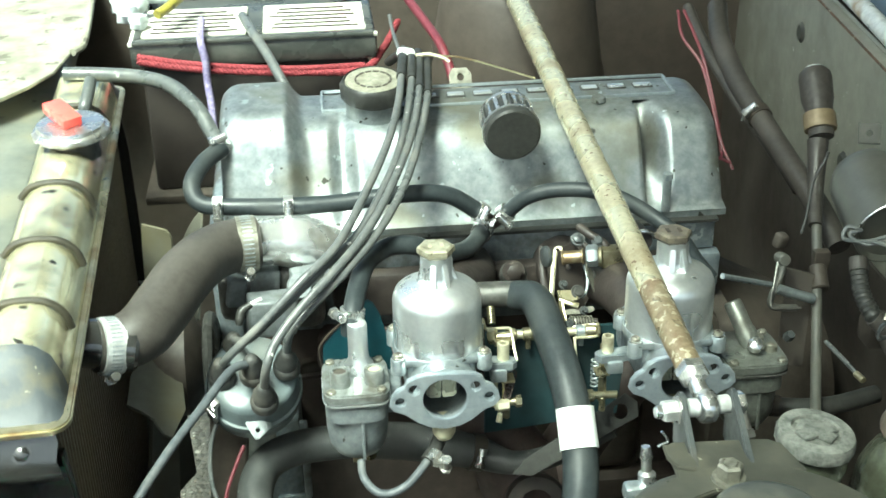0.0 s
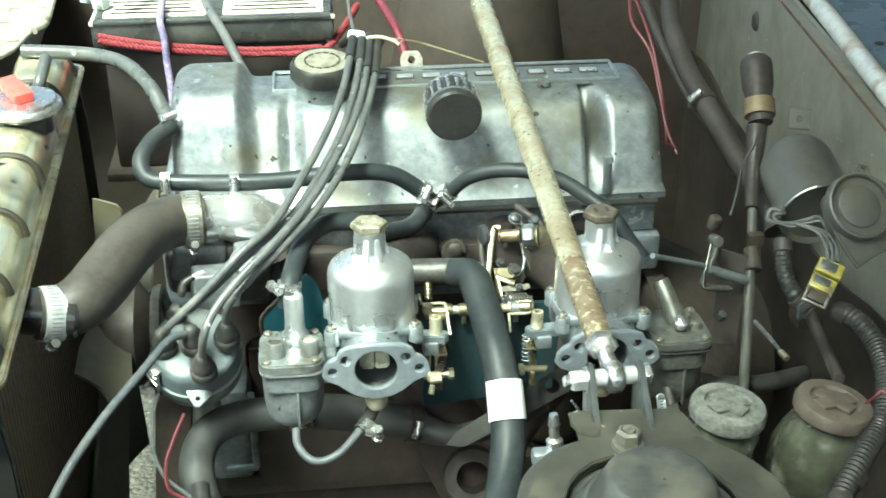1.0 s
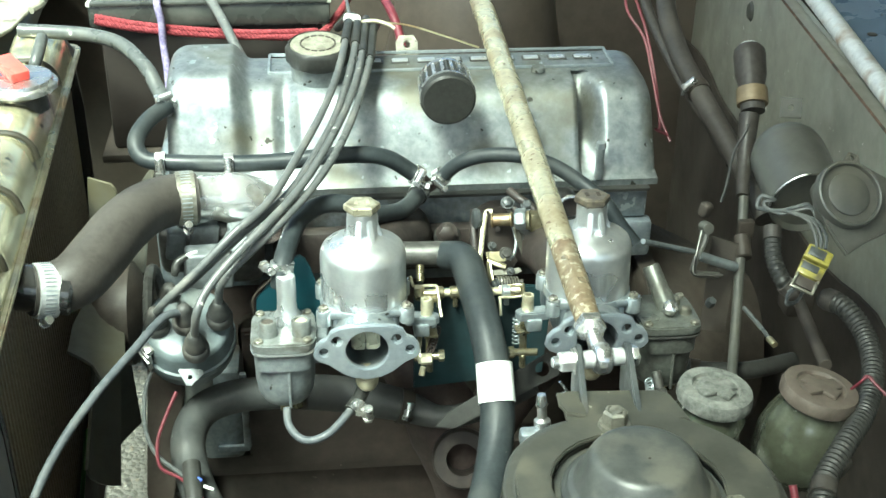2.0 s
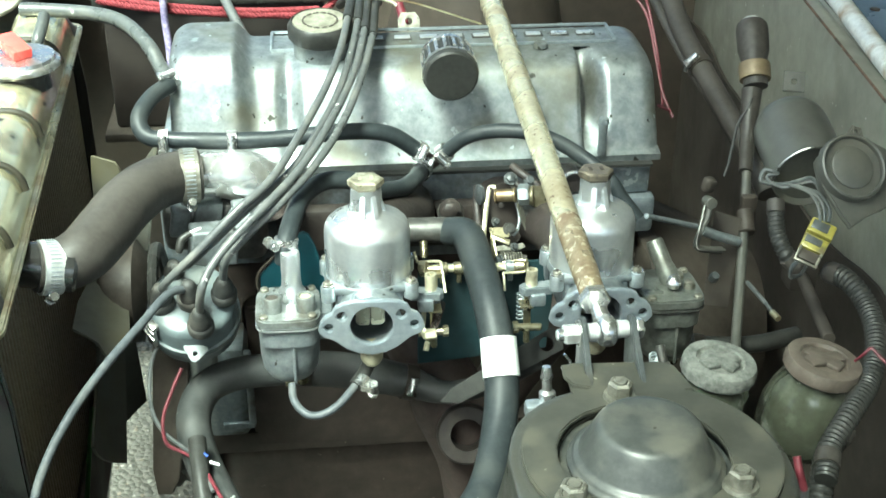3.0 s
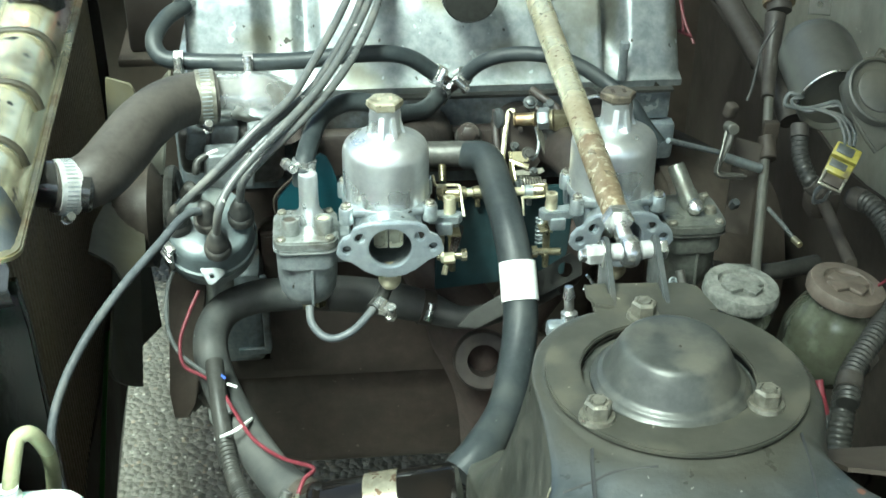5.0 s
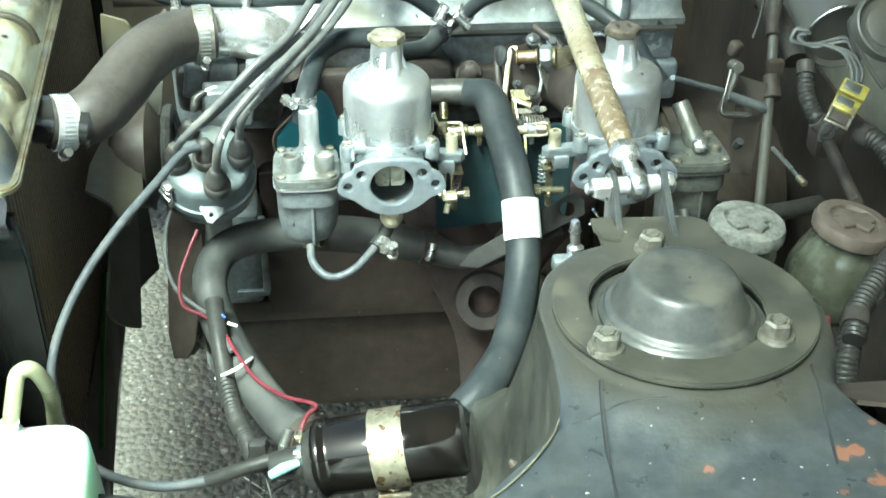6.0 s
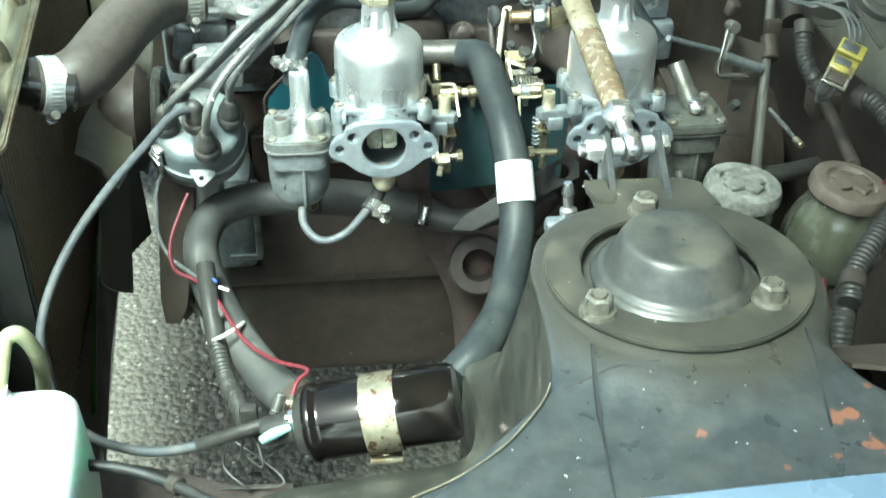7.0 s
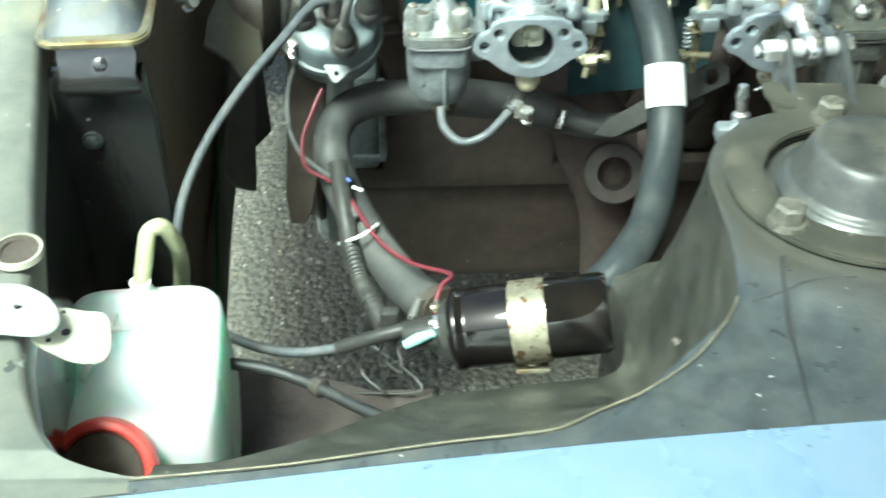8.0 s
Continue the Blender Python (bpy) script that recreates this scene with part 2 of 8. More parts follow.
TAN = mat("brown_clamp_band", (0.15, 0.115, 0.065), (0.21, 0.16, 0.095), 0.5, 0.2, 90, 0.2)
TUBEGREEN = mat("yellow_green_vinyl_tube", (0.27, 0.275, 0.165), (0.35, 0.355, 0.23), 0.3, 0.0, 60, 0.05)
ASPHALT = mat("chipped_asphalt", (0.070, 0.068, 0.057), (0.125, 0.120, 0.100), 0.75, 0.0, 110, 1.0, (0.095, 0.09, 0.072), 0.7, 22)
an, al = ASPHALT.node_tree.nodes, ASPHALT.node_tree.links
ap = an["Principled BSDF"]
ag = an.new("ShaderNodeNewGeometry")
base_link = ap.inputs["Base Color"].links[0].from_socket
mixed = base_link
for size, lo, hi, tone in ((100, 0.30, 1.0, (0.17, 0.163, 0.135)), (150, 0.93, 0.99, (0.46, 0.45, 0.40)), (105, 0.86, 0.92, (0.19, 0.15, 0.105)), (70, 0.90, 0.96, (0.36, 0.35, 0.30))):
    vor = an.new("ShaderNodeTexVoronoi")
    vor.inputs["Scale"].default_value = size
    al.new(ag.outputs["Position"], vor.inputs["Vector"])
    sep_ = an.new("ShaderNodeSeparateColor")
    al.new(vor.outputs["Color"], sep_.inputs[0])
    pick = an.new("ShaderNodeMapRange")
    pick.inputs[1].default_value, pick.inputs[2].default_value = lo, hi
    pick.inputs[4].default_value = 0.85 if size > 130 else 0.6
    al.new(sep_.outputs[0], pick.inputs[0])
    core = an.new("ShaderNodeMapRange")
    core.inputs[1].default_value, core.inputs[2].default_value, core.inputs[3].default_value, core.inputs[4].default_value = 0.25, 0.5, 1.0, 0.0
    al.new(vor.outputs["Distance"], core.inputs[0])
    both = an.new("ShaderNodeMath")
    both.operation = "MULTIPLY"
    al.new(pick.outputs[0], both.inputs[0])
    al.new(core.outputs[0], both.inputs[1])
    mx = an.new("ShaderNodeMix")
    mx.data_type = "RGBA"
    al.new(both.outputs[0], mx.inputs[0])
    al.new(mixed, mx.inputs[6])
    mx.inputs[7].default_value = (*tone, 1)
    mixed = mx.outputs[2]
al.new(mixed, ap.inputs["Base Color"])
grit = an.new("ShaderNodeTexVoronoi")
grit.inputs["Scale"].default_value = 95
al.new(ag.outputs["Position"], grit.inputs["Vector"])
lumps = an.new("ShaderNodeBump")
lumps.inputs["Strength"].default_value, lumps.inputs["Distance"].default_value = 0.9, 0.006
lumps.invert = True
al.new(grit.outputs["Distance"], lumps.inputs["Height"])
al.new(ap.inputs["Normal"].links[0].from_socket, lumps.inputs["Normal"])
al.new(lumps.outputs[0], ap.inputs["Normal"])
LABEL = mat("battery_label_paper", (0.62, 0.62, 0.52), (0.70, 0.70, 0.60), 0.45, 0.0, 60, 0.05, (0.40, 0.38, 0.28), 0.5, 30)
GREEN = mat("green_painted_strip", (0.03, 0.13, 0.02), (0.045, 0.17, 0.03), 0.5, 0.0, 60, 0.1)
NUT = mat("dull_olive_plating", (0.16, 0.155, 0.125), (0.26, 0.25, 0.21), 0.40, 0.55, 140, 0.4, (0.085, 0.078, 0.058), 0.7, 90)
# Bay paint darkened so that the far and rear wings read as shaded.
FARWALL = mat("shade_darkened_wing_paint", (0.042, 0.033, 0.025), (0.062, 0.050, 0.039), 0.6, 0.0, 40, 0.4, (0.082, 0.067, 0.050), 0.6, 6)
FIREWALL = mat("dusty_olive_firewall_paint", (0.185, 0.185, 0.150), (0.245, 0.243, 0.20), 0.45, 0.0, 40, 0.15, (0.12, 0.117, 0.095), 0.7, 6, (0.46, 0.46, 0.41), 100, 0.735)
RUSTLINE = mat("orange_surface_rust", (0.09, 0.055, 0.034), (0.16, 0.092, 0.055), 0.8, 0.0, 120, 0.5, (0.05, 0.045, 0.036), 0.95, 45, (0.42, 0.40, 0.33), 160, 0.68)
SEAL = mat("weathered_pale_seal", (0.56, 0.57, 0.53), (0.76, 0.77, 0.72), 0.4, 0.2, 90, 0.3, (0.30, 0.20, 0.10), 0.85, 26)
OLIVEALU = mat("olive_dirty_casting", (0.11, 0.115, 0.10), (0.19, 0.198, 0.175), 0.36, 0.5, 130, 0.4, (0.055, 0.05, 0.038), 0.7, 40, (0.40, 0.41, 0.38), 120, 0.71)
CAPDARK = mat("brown_stained_bakelite", (0.05, 0.042, 0.033), (0.10, 0.085, 0.062), 0.45, 0.0, 120, 0.3, (0.20, 0.17, 0.12), 0.6, 60)
RADRIB = mat("tank_rib_shadow_paint", (0.022, 0.020, 0.013), (0.045, 0.040, 0.027), 0.55, 0.0, 60, 0.2, (0.06, 0.052, 0.033), 0.7, 25)
POLISHED = mat("polished_aluminium", (0.74, 0.75, 0.74), (0.86, 0.87, 0.86), 0.24, 0.8, 28, 0.5, (0.34, 0.32, 0.27), 0.7, 34, spread=0.08)
DULLALU = mat("dull_pale_casting", (0.15, 0.165, 0.17), (0.24, 0.255, 0.26), 0.5, 0.4, 120, 0.3, (0.075, 0.068, 0.055), 0.8, 35)
CREAM = mat("cream_dirty_plastic", (0.36, 0.37, 0.28), (0.46, 0.47, 0.37), 0.42, 0.0, 90, 0.1, (0.27, 0.27, 0.19), 0.6, 40)
# Matte dark brown; painted shade on the firewall sheet and in the bolt holes.
DARKBROWN = mat("matte_dark_brown", (0.034, 0.029, 0.024), (0.054, 0.046, 0.038), 0.7, 0.0, 40, 0.6, (0.062, 0.053, 0.043), 0.6, 9)
GROOVE = mat("matte_black_fill", (0.008, 0.009, 0.009), (0.014, 0.015, 0.015), 0.6, 0.0, 90, 0.2, (0.03, 0.03, 0.028), 0.6, 40)
LIDALU = mat("stained_casting", (0.17, 0.18, 0.172), (0.27, 0.285, 0.275), 0.42, 0.6, 130, 0.4, (0.095, 0.085, 0.062), 0.75, 45, (0.05, 0.045, 0.038), 110, 0.70, chip=(0.46, 0.48, 0.47), chip_scale=110, chip_at=0.70)
CAPBRONZE = mat("pale_bronze_cap", (0.34, 0.315, 0.22), (0.50, 0.47, 0.35), 0.4, 0.6, 130, 0.3, (0.12, 0.10, 0.06), 0.7, 80)
LEADDARK = mat("dark_fuel_pipe", (0.05, 0.056, 0.062), (0.078, 0.085, 0.092), 0.55, 0.0, 150, 0.1, (0.12, 0.12, 0.11), 0.5, 40)
SLAM = mat("cream_slam_panel_paint", (0.20, 0.195, 0.15), (0.31, 0.305, 0.24), 0.45, 0.0, 18, 0.25, (0.13, 0.125, 0.095), 0.9, 22, (0.42, 0.41, 0.34), 60, 0.70, chip=(0.09, 0.082, 0.06), chip_scale=34, chip_at=0.63)
CORR = mat("blue_white_corrosion", (0.42, 0.46, 0.47), (0.62, 0.66, 0.66), 0.7, 0.0, 120, 0.8, (0.30, 0.34, 0.36), 0.6, 60)
BOOT = mat("dusty_boot_rubber", (0.030, 0.030, 0.029), (0.050, 0.050, 0.047), 0.5, 0.0, 120, 0.2, (0.10, 0.092, 0.078), 0.6, 40)
RUSTEND = mat("rust_browned_plating", (0.28, 0.215, 0.13), (0.43, 0.345, 0.22), 0.36, 0.6, 160, 0.4, (0.19, 0.11, 0.06), 0.8, 38, (0.62, 0.56, 0.40), 190, 0.58)
WORNWHITE = mat("white_worn_plating", (0.50, 0.51, 0.50), (0.70, 0.71, 0.70), 0.42, 0.55, 110, 0.3, (0.30, 0.29, 0.26), 0.6, 60)
PALEBRASS = mat("pale_worn_brass", (0.58, 0.54, 0.38), (0.70, 0.66, 0.48), 0.4, 0.6, 120, 0.2, (0.16, 0.13, 0.08), 0.8, 60)
TABGREY = mat("dull_grey_steel", (0.058, 0.064, 0.066), (0.095, 0.102, 0.103), 0.42, 0.45, 130, 0.25, (0.08, 0.072, 0.056), 0.6, 30)
OVERFLOW = mat("weathered_grey_hose", (0.058, 0.063, 0.061), (0.088, 0.094, 0.090), 0.34, 0.0, 120, 0.15, (0.13, 0.13, 0.115), 0.6, 30, (0.34, 0.34, 0.31), 80, 0.70)
DARKALU = mat("dirty_dark_aluminium", (0.070, 0.069, 0.063), (0.125, 0.122, 0.112), 0.45, 0.5, 120, 0.35, (0.040, 0.033, 0.027), 0.8, 24)
BANDRUST = mat("zinc_band_with_rust", (0.20, 0.185, 0.135), (0.32, 0.30, 0.225), 0.38, 0.65, 130, 0.25, (0.12, 0.09, 0.05), 0.9, 40, (0.10, 0.06, 0.032), 150, 0.58)
CONCRETE = mat("pale_ground_for_sunlight", (0.44, 0.42, 0.35), (0.52, 0.50, 0.42), 0.8, 0.0, 25, 0.3, (0.36, 0.34, 0.28), 0.5, 2)
PANELLIGHT = mat("pale_dusty_front_panel", (0.095, 0.102, 0.09), (0.15, 0.157, 0.135), 0.45, 0.0, 30, 0.15, (0.19, 0.18, 0.13), 0.7, 16, (0.34, 0.36, 0.34), 60, 0.715, chip=(0.05, 0.055, 0.05), chip_scale=50, chip_at=0.69)

for m_ in (RUBBER, HOSE, BLACK, DARKBROWN, GRIME, LEADDARK, BOOT, GLOSS):
    m_.node_tree.nodes["Principled BSDF"].inputs["Specular IOR Level"].default_value = 0.3

# ---- shaping ----
ORIGIN = {}


def finish(bm, sharp=40):
    bmesh.ops.recalc_face_normals(bm, faces=bm.faces)
    lim = radians(sharp)
    for f in bm.faces:
        f.smooth = True
    for e in bm.edges:
        e.smooth = len(e.link_faces) == 2 and e.calc_face_angle(0) < lim


def link_mesh(name, bm, material, origin, sharp=40):
    finish(bm, sharp)
    bmesh.ops.translate(bm, verts=bm.verts, vec=-Vector(origin))
    me = bpy.data.meshes.new(name)
    bm.to_mesh(me)
    bm.free()
    me.materials.append(material)
    return new(name, me)


def part(name, bm, material, parent, label="", sharp=40):
    """A mesh of its own under a thing or under a part."""
    ob = link_mesh(name, bm, material, ORIGIN[parent.name], sharp)
    ob.parent = parent
    ORIGIN[ob.name] = ORIGIN[parent.name]
    return tagged(ob, label)


def thing(name, base, label, category, group="", kind=""):
    ob = new(name)
    ob.location = base
    ORIGIN[ob.name] = Vector(base)
    return tagged(ob, label, category, group, kind)


def solid(name, bm, material, label, category, group="", kind="", sharp=40):
    """A thing that is one mesh; its origin lies under its middle."""
    lo = Vector([min(v.co[i] for v in bm.verts) for i in range(3)])
    hi = Vector([max(v.co[i] for v in bm.verts) for i in range(3)])
    base = Vector(((lo.x + hi.x) / 2, (lo.y + hi.y) / 2, lo.z))
    ob = link_mesh(name, bm, material, base, sharp)
    ob.location = base
    ORIGIN[ob.name] = base
    return tagged(ob, label, category, group, kind)


def axis(p, d, up=(0, 0, 1)):
    """A frame at p whose z axis points along d."""
    z = Vector(d).normalized()
    u = Vector(up)
    if abs(z.dot(u)) > 0.98:
        u = Vector((0, 1, 0))
    x = u.cross(z).normalized()
    y = z.cross(x)
    return Matrix(((x.x, y.x, z.x, p[0]), (x.y, y.y, z.y, p[1]), (x.z, y.z, z.z, p[2]), (0, 0, 0, 1)))


def at(x, y, z):
    return Matrix.Translation((x, y, z))


def join(*bms):
    out = bmesh.new()
    for b in bms:
        me = bpy.data.meshes.new("tmp")
        b.to_mesh(me)
        b.free()
        out.from_mesh(me)
        bpy.data.meshes.remove(me)
    return out


def box(sx, sy, sz, m=Matrix(), bevel=0.0, seg=2):
    bm = bmesh.new()
    bmesh.ops.create_cube(bm, size=1.0, matrix=Matrix.Diagonal((sx, sy, sz, 1)))
    if bevel:
        bmesh.ops.bevel(bm, geom=bm.edges[:], offset=bevel, segments=seg, affect="EDGES", profile=0.5)
    bmesh.ops.transform(bm, matrix=m, verts=bm.verts)
    return bm


def lathe(profile, m=Matrix(), seg=40, wobble=None):
    """Turns (radius, height) pairs round z; closed at both ends where the radius is 0."""
    bm = bmesh.new()
    rings = []
    for r, z in profile:
        if r < 1e-6:
            rings.append([bm.verts.new((0, 0, z))])
        else:
            ring = []
            for i in range(seg):
                a = 2 * math.pi * i / seg
                q = r * (wobble(a, z) if wobble else 1)
                ring.append(bm.verts.new((q * math.cos(a), q * math.sin(a), z)))
            rings.append(ring)
    for a, b in zip(rings, rings[1:]):
        if len(a) == 1 and len(b) == 1:
            continue
        for i in range(seg):
            j = (i + 1) % seg
            if len(a) == 1:
                bm.faces.new((a[0], b[i], b[j]))
            elif len(b) == 1:
                bm.faces.new((a[i], a[j], b[0]))
            else:
                bm.faces.new((a[i], a[j], b[j], b[i]))
    for ring in (rings[0], rings[-1]):
        if len(ring) > 1:
            bm.faces.new(ring)
    bmesh.ops.transform(bm, matrix=m, verts=bm.verts)
    return bm


def rod(a, b, r, seg=16, chamfer=0.15):
    a, b = Vector(a), Vector(b)
    h = (b - a).length
    c = r * chamfer
    return lathe([(0, 0), (r - c, 0), (r, c), (r, h - c), (r - c, h), (0, h)], axis(a, b - a), seg)


def spline(points, per=8):
    """Points on a smooth line through the given ones."""
    p = [Vector(q) for q in points]
    p = [p[0] * 2 - p[1]] + p + [p[-1] * 2 - p[-2]]
    out = []
    for i in range(1, len(p) - 2):
        a, b, c, d = p[i - 1], p[i], p[i + 1], p[i + 2]
        for k in range(per):
            t = k / per
            out.append(0.5 * (2 * b + (c - a) * t + (2 * a - 5 * b + 4 * c - d) * t * t + (3 * b - a - 3 * c + d) * t ** 3))
    return out + [p[-2]]


def tube(points, r, seg=14, per=8, hollow=0.0, rib=0.0, pitch=0.006, flat=1.0, ends=None):
    """A hose or wire through the points; r is one radius or one for each point. rib: corrugation depth."""
    line = spline(points, per)
    if rib:
        length = sum((b - a).length for a, b in zip(line, line[1:]))
        line = spline(points, max(per, int(length / pitch * 4 / max(1, len(points) - 1))))
    n = len(line)
    rr = [r] * n if not isinstance(r, (list, tuple)) else [float(k) for k in np.interp(np.linspace(0, len(r) - 1, n), range(len(r)), r)]
    bm = bmesh.new()
    t = (line[1] - line[0]).normalized()
    x = t.orthogonal().normalized()
    rings = []
    run = 0.0
    for i, q in enumerate(line):
        t = (line[min(i + 1, n - 1)] - line[max(i - 1, 0)]).normalized()
        x = (x - t * x.dot(t)).normalized()
        y = t.cross(x)
        if i:
            run += (q - line[i - 1]).length
        k = rr[i] - (rib * (0.5 + 0.5 * math.cos(2 * math.pi * run / pitch)) if rib else 0)
        rings.append([bm.verts.new(q + k * (math.cos(2 * math.pi * j / seg) * x + flat * math.sin(2 * math.pi * j / seg) * y)) for j in range(seg)])
    for a, b in zip(rings, rings[1:]):
        for j in range(seg):
            k = (j + 1) % seg
            bm.faces.new((a[j], a[k], b[k], b[j]))
    for ring in (rings[0], rings[-1]):
        bm.faces.new(ring)
    return bm


def prism(outline, depth, m=Matrix(), bevel=0.0, holes=()):
    """A plate of that outline (x, y) with real round holes (x, y, radius), thick along z."""
    bm = bmesh.new()
    loops = [list(outline)]
    for hx, hy, hr in holes:
        k = 24 if hr > 0.006 else 12
        loops.append([(hx + hr * math.cos(2 * math.pi * i / k), hy + hr * math.sin(2 * math.pi * i / k)) for i in range(k)])
    edges = []
    for lp in loops:
        vs = [bm.verts.new((x, y, 0)) for x, y in lp]
        edges += [bm.edges.new((vs[i], vs[(i + 1) % len(vs)])) for i in range(len(vs))]
    bmesh.ops.triangle_fill(bm, edges=edges, use_beauty=True)
    ext = bmesh.ops.extrude_face_region(bm, geom=bm.faces[:])
    bmesh.ops.translate(bm, verts=[v for v in ext["geom"] if isinstance(v, bmesh.types.BMVert)], vec=(0, 0, depth))
    if bevel:
        bmesh.ops.recalc_face_normals(bm, faces=bm.faces)
        rim = [e for e in bm.edges if len(e.link_faces) == 2 and e.calc_face_angle(0) > 1.0 and abs(e.verts[0].co.z - e.verts[1].co.z) < 1e-6]
        bmesh.ops.bevel(bm, geom=rim, offset=bevel, segments=2, affect="EDGES")
    bmesh.ops.transform(bm, matrix=m, verts=bm.verts)
    return bm


def oval(a, b, n=32, p=2.0, cx=0.0, cy=0.0):
    """A rounded outline: p 2 is an ellipse, higher is squarer."""
    out = []
    for i in range(n):
        t = 2 * math.pi * i / n
        c, s = math.cos(t), math.sin(t)
        out.append((cx + a * math.copysign(abs(c) ** (2 / p), c), cy + b * math.copysign(abs(s) ** (2 / p), s)))
    return out


def bolt(m, r=0.006, h=0.005, washer=True):
    """A hexagon head on its washer."""
    hexa = lathe([(0, h), (r * 0.75, h), (r, h * 0.8), (r, 0), (0, 0)], m, 6)
    return join(hexa, lathe([(0, 0.0008), (r * 1.35, 0.0008), (r * 1.4, -0.001), (0, -0.001)], m, 20)) if washer else hexa


def screw(m, r=0.0035, h=0.0025):
    """A pan head with a cross slot."""
    head = lathe([(0, h), (r * 0.6, h), (r * 0.95, h * 0.6), (r, 0), (0, 0)], m, 14)
    return head


def slotted(name, m, r, h, material, parent):
    """A pan head screw with its dark cross slot as a piece of its own."""
    k = part(name, screw(m, r, h), material, parent)
    part("slot", join(box(r * 1.3, r * 0.3, 0.0005, m @ at(0, 0, h)), box(r * 0.3, r * 1.3, 0.0005, m @ at(0, 0, h))), GRIME, k)
    return k


def sheet(rows, thick=0.003):
    """A pressed panel from a grid of points, with thickness downwards or backwards along its normals."""
    bm = bmesh.new()
    g = [[bm.verts.new(q) for q in row] for row in rows]
    for a, b in zip(g, g[1:]):
        for i in range(len(a) - 1):
            bm.faces.new((a[i], a[i + 1], b[i + 1], b[i]))
    bmesh.ops.recalc_face_normals(bm, faces=bm.faces)
    bmesh.ops.solidify(bm, geom=bm.faces[:], thickness=thick)
    return bm


def clamp(name, parent, p, d, r, w=0.012, screw_dir=(0, -1, 0), material=None, label="worm-drive steel hose clip"):
    """A hose clip round a hose of radius r, with its screw housing."""
    band = lathe([(r, -w / 2), (r + 0.0014, -w / 2), (r + 0.0014, w / 2), (r, w / 2)], axis(p, d), 32)
    c = part(name, band, material or CHROME, parent, label)
    if w >= 0.012 and material is not GRIME:
        for k in range(40):
            part("slot", box(0.0008, 0.0012, w * 0.55, axis(p, d) @ pose(0, 0, 0, 0, 0, k * 360 / 40) @ at(r + 0.0013, 0, 0)), ZINC, c)
    s = Vector(screw_dir)
    z = Vector(d).normalized()
    s = (s - z * s.dot(z)).normalized()
    q = Vector(p) + s * (r + 0.004)
    t = z.cross(s)
    part("clip_screw", join(rod(q - t * 0.008, q + t * 0.006, 0.0042, 12), lathe([(0, 0.004), (0.005, 0.004), (0.0055, 0), (0, 0)], axis(q + t * 0.006, t), 6)), CHROME, c)
    return c


def smooth(a, b, x):
    t = min(1, max(0, (x - a) / (b - a)))
    return t * t * (3 - 2 * t)

# ---- ground ----
g = bmesh.new()
bmesh.ops.create_grid(g, x_segments=24, y_segments=24, size=40)
ground = solid("ground", g, ASPHALT, "worn grey asphalt with pale stone chips under the car", "ground", kind="structure")

# Added pale slab; bright sun on the ground is put into its colour.
solid("pavement", box(7.0, 12.0, 0.012, at(-4.3, 1.0, 0.006), 0.003), CONCRETE, "pale slab in front of the car, coloured as sunlit ground", "pavement", kind="structure")

# unseen roof and walls, added to keep sky light off the rear of the bay
CPW = mat("light_blocking_boards", (0.17, 0.16, 0.135), (0.22, 0.21, 0.18), 0.7, 0.0, 12, 0.2, (0.13, 0.12, 0.10), 0.5, 2)
solid("wall_rear", box(0.12, 7.0, 2.5, at(3.6, 1.0, 1.25), 0.01), CPW, "plain unseen rear wall added to block light", "wall", kind="structure")
solid("wall_side", box(2.4, 0.12, 2.5, at(2.4, 3.4, 1.25), 0.01), CPW, "plain unseen side wall added to block light", "wall", kind="structure")
solid("shade_roof", box(4.02, 6.0, 0.10, at(1.69, 0.9, 2.55), 0.01), CPW, "plain unseen roof added to shade the car", "roof", kind="structure")

# ---- the car's body round the engine bay ----
car = thing("car_body", (0.2, 1.1, 0.0), "pale blue car body with an open, dusty engine bay", "car")


def edge_y(x):
    """Where the fender's gently bowed inner edge runs at x."""
    near = min(max(x, -0.3), 0.35)
    return 0.3080 + 0.078 * near - 0.10 * near * near + 0.06 * (x - near)


rows = []
for i in range(41):
    x = -0.95 + i * 0.05
    y = edge_y(x)
    rows.append([(x, y + dy, z) for dy, z in ((0.0, 0.868), (-0.001, 0.879), (-0.004, 0.882), (-0.03, 0.8825), (-0.12, 0.880), (-0.2, 0.872), (-0.26, 0.85), (-0.30, 0.80), (-0.32, 0.72), (-0.325, 0.55), (-0.31, 0.4))])
part("fender", sheet(rows, 0.002), BLUE, car, "pale blue front fender with small chips")

# strut tower, the deck that joins it to the fender, and the apron that falls away from their seam
TC = (0.155, 0.482)
SEAM = [(-0.235, 0.2945), (-0.20, 0.297), (-0.158, 0.301), (-0.096, 0.310), (-0.059, 0.314), (-0.038, 0.3175), (-0.018, 0.3275), (0.005, 0.3385), (0.030, 0.356), (0.049, 0.3765), (0.0605, 0.394), (0.0665, 0.413), (0.0680, 0.44), (0.0680, 0.47),
        (0.0690, 0.50), (0.080, 0.532), (0.105, 0.557), (0.14, 0.569)]
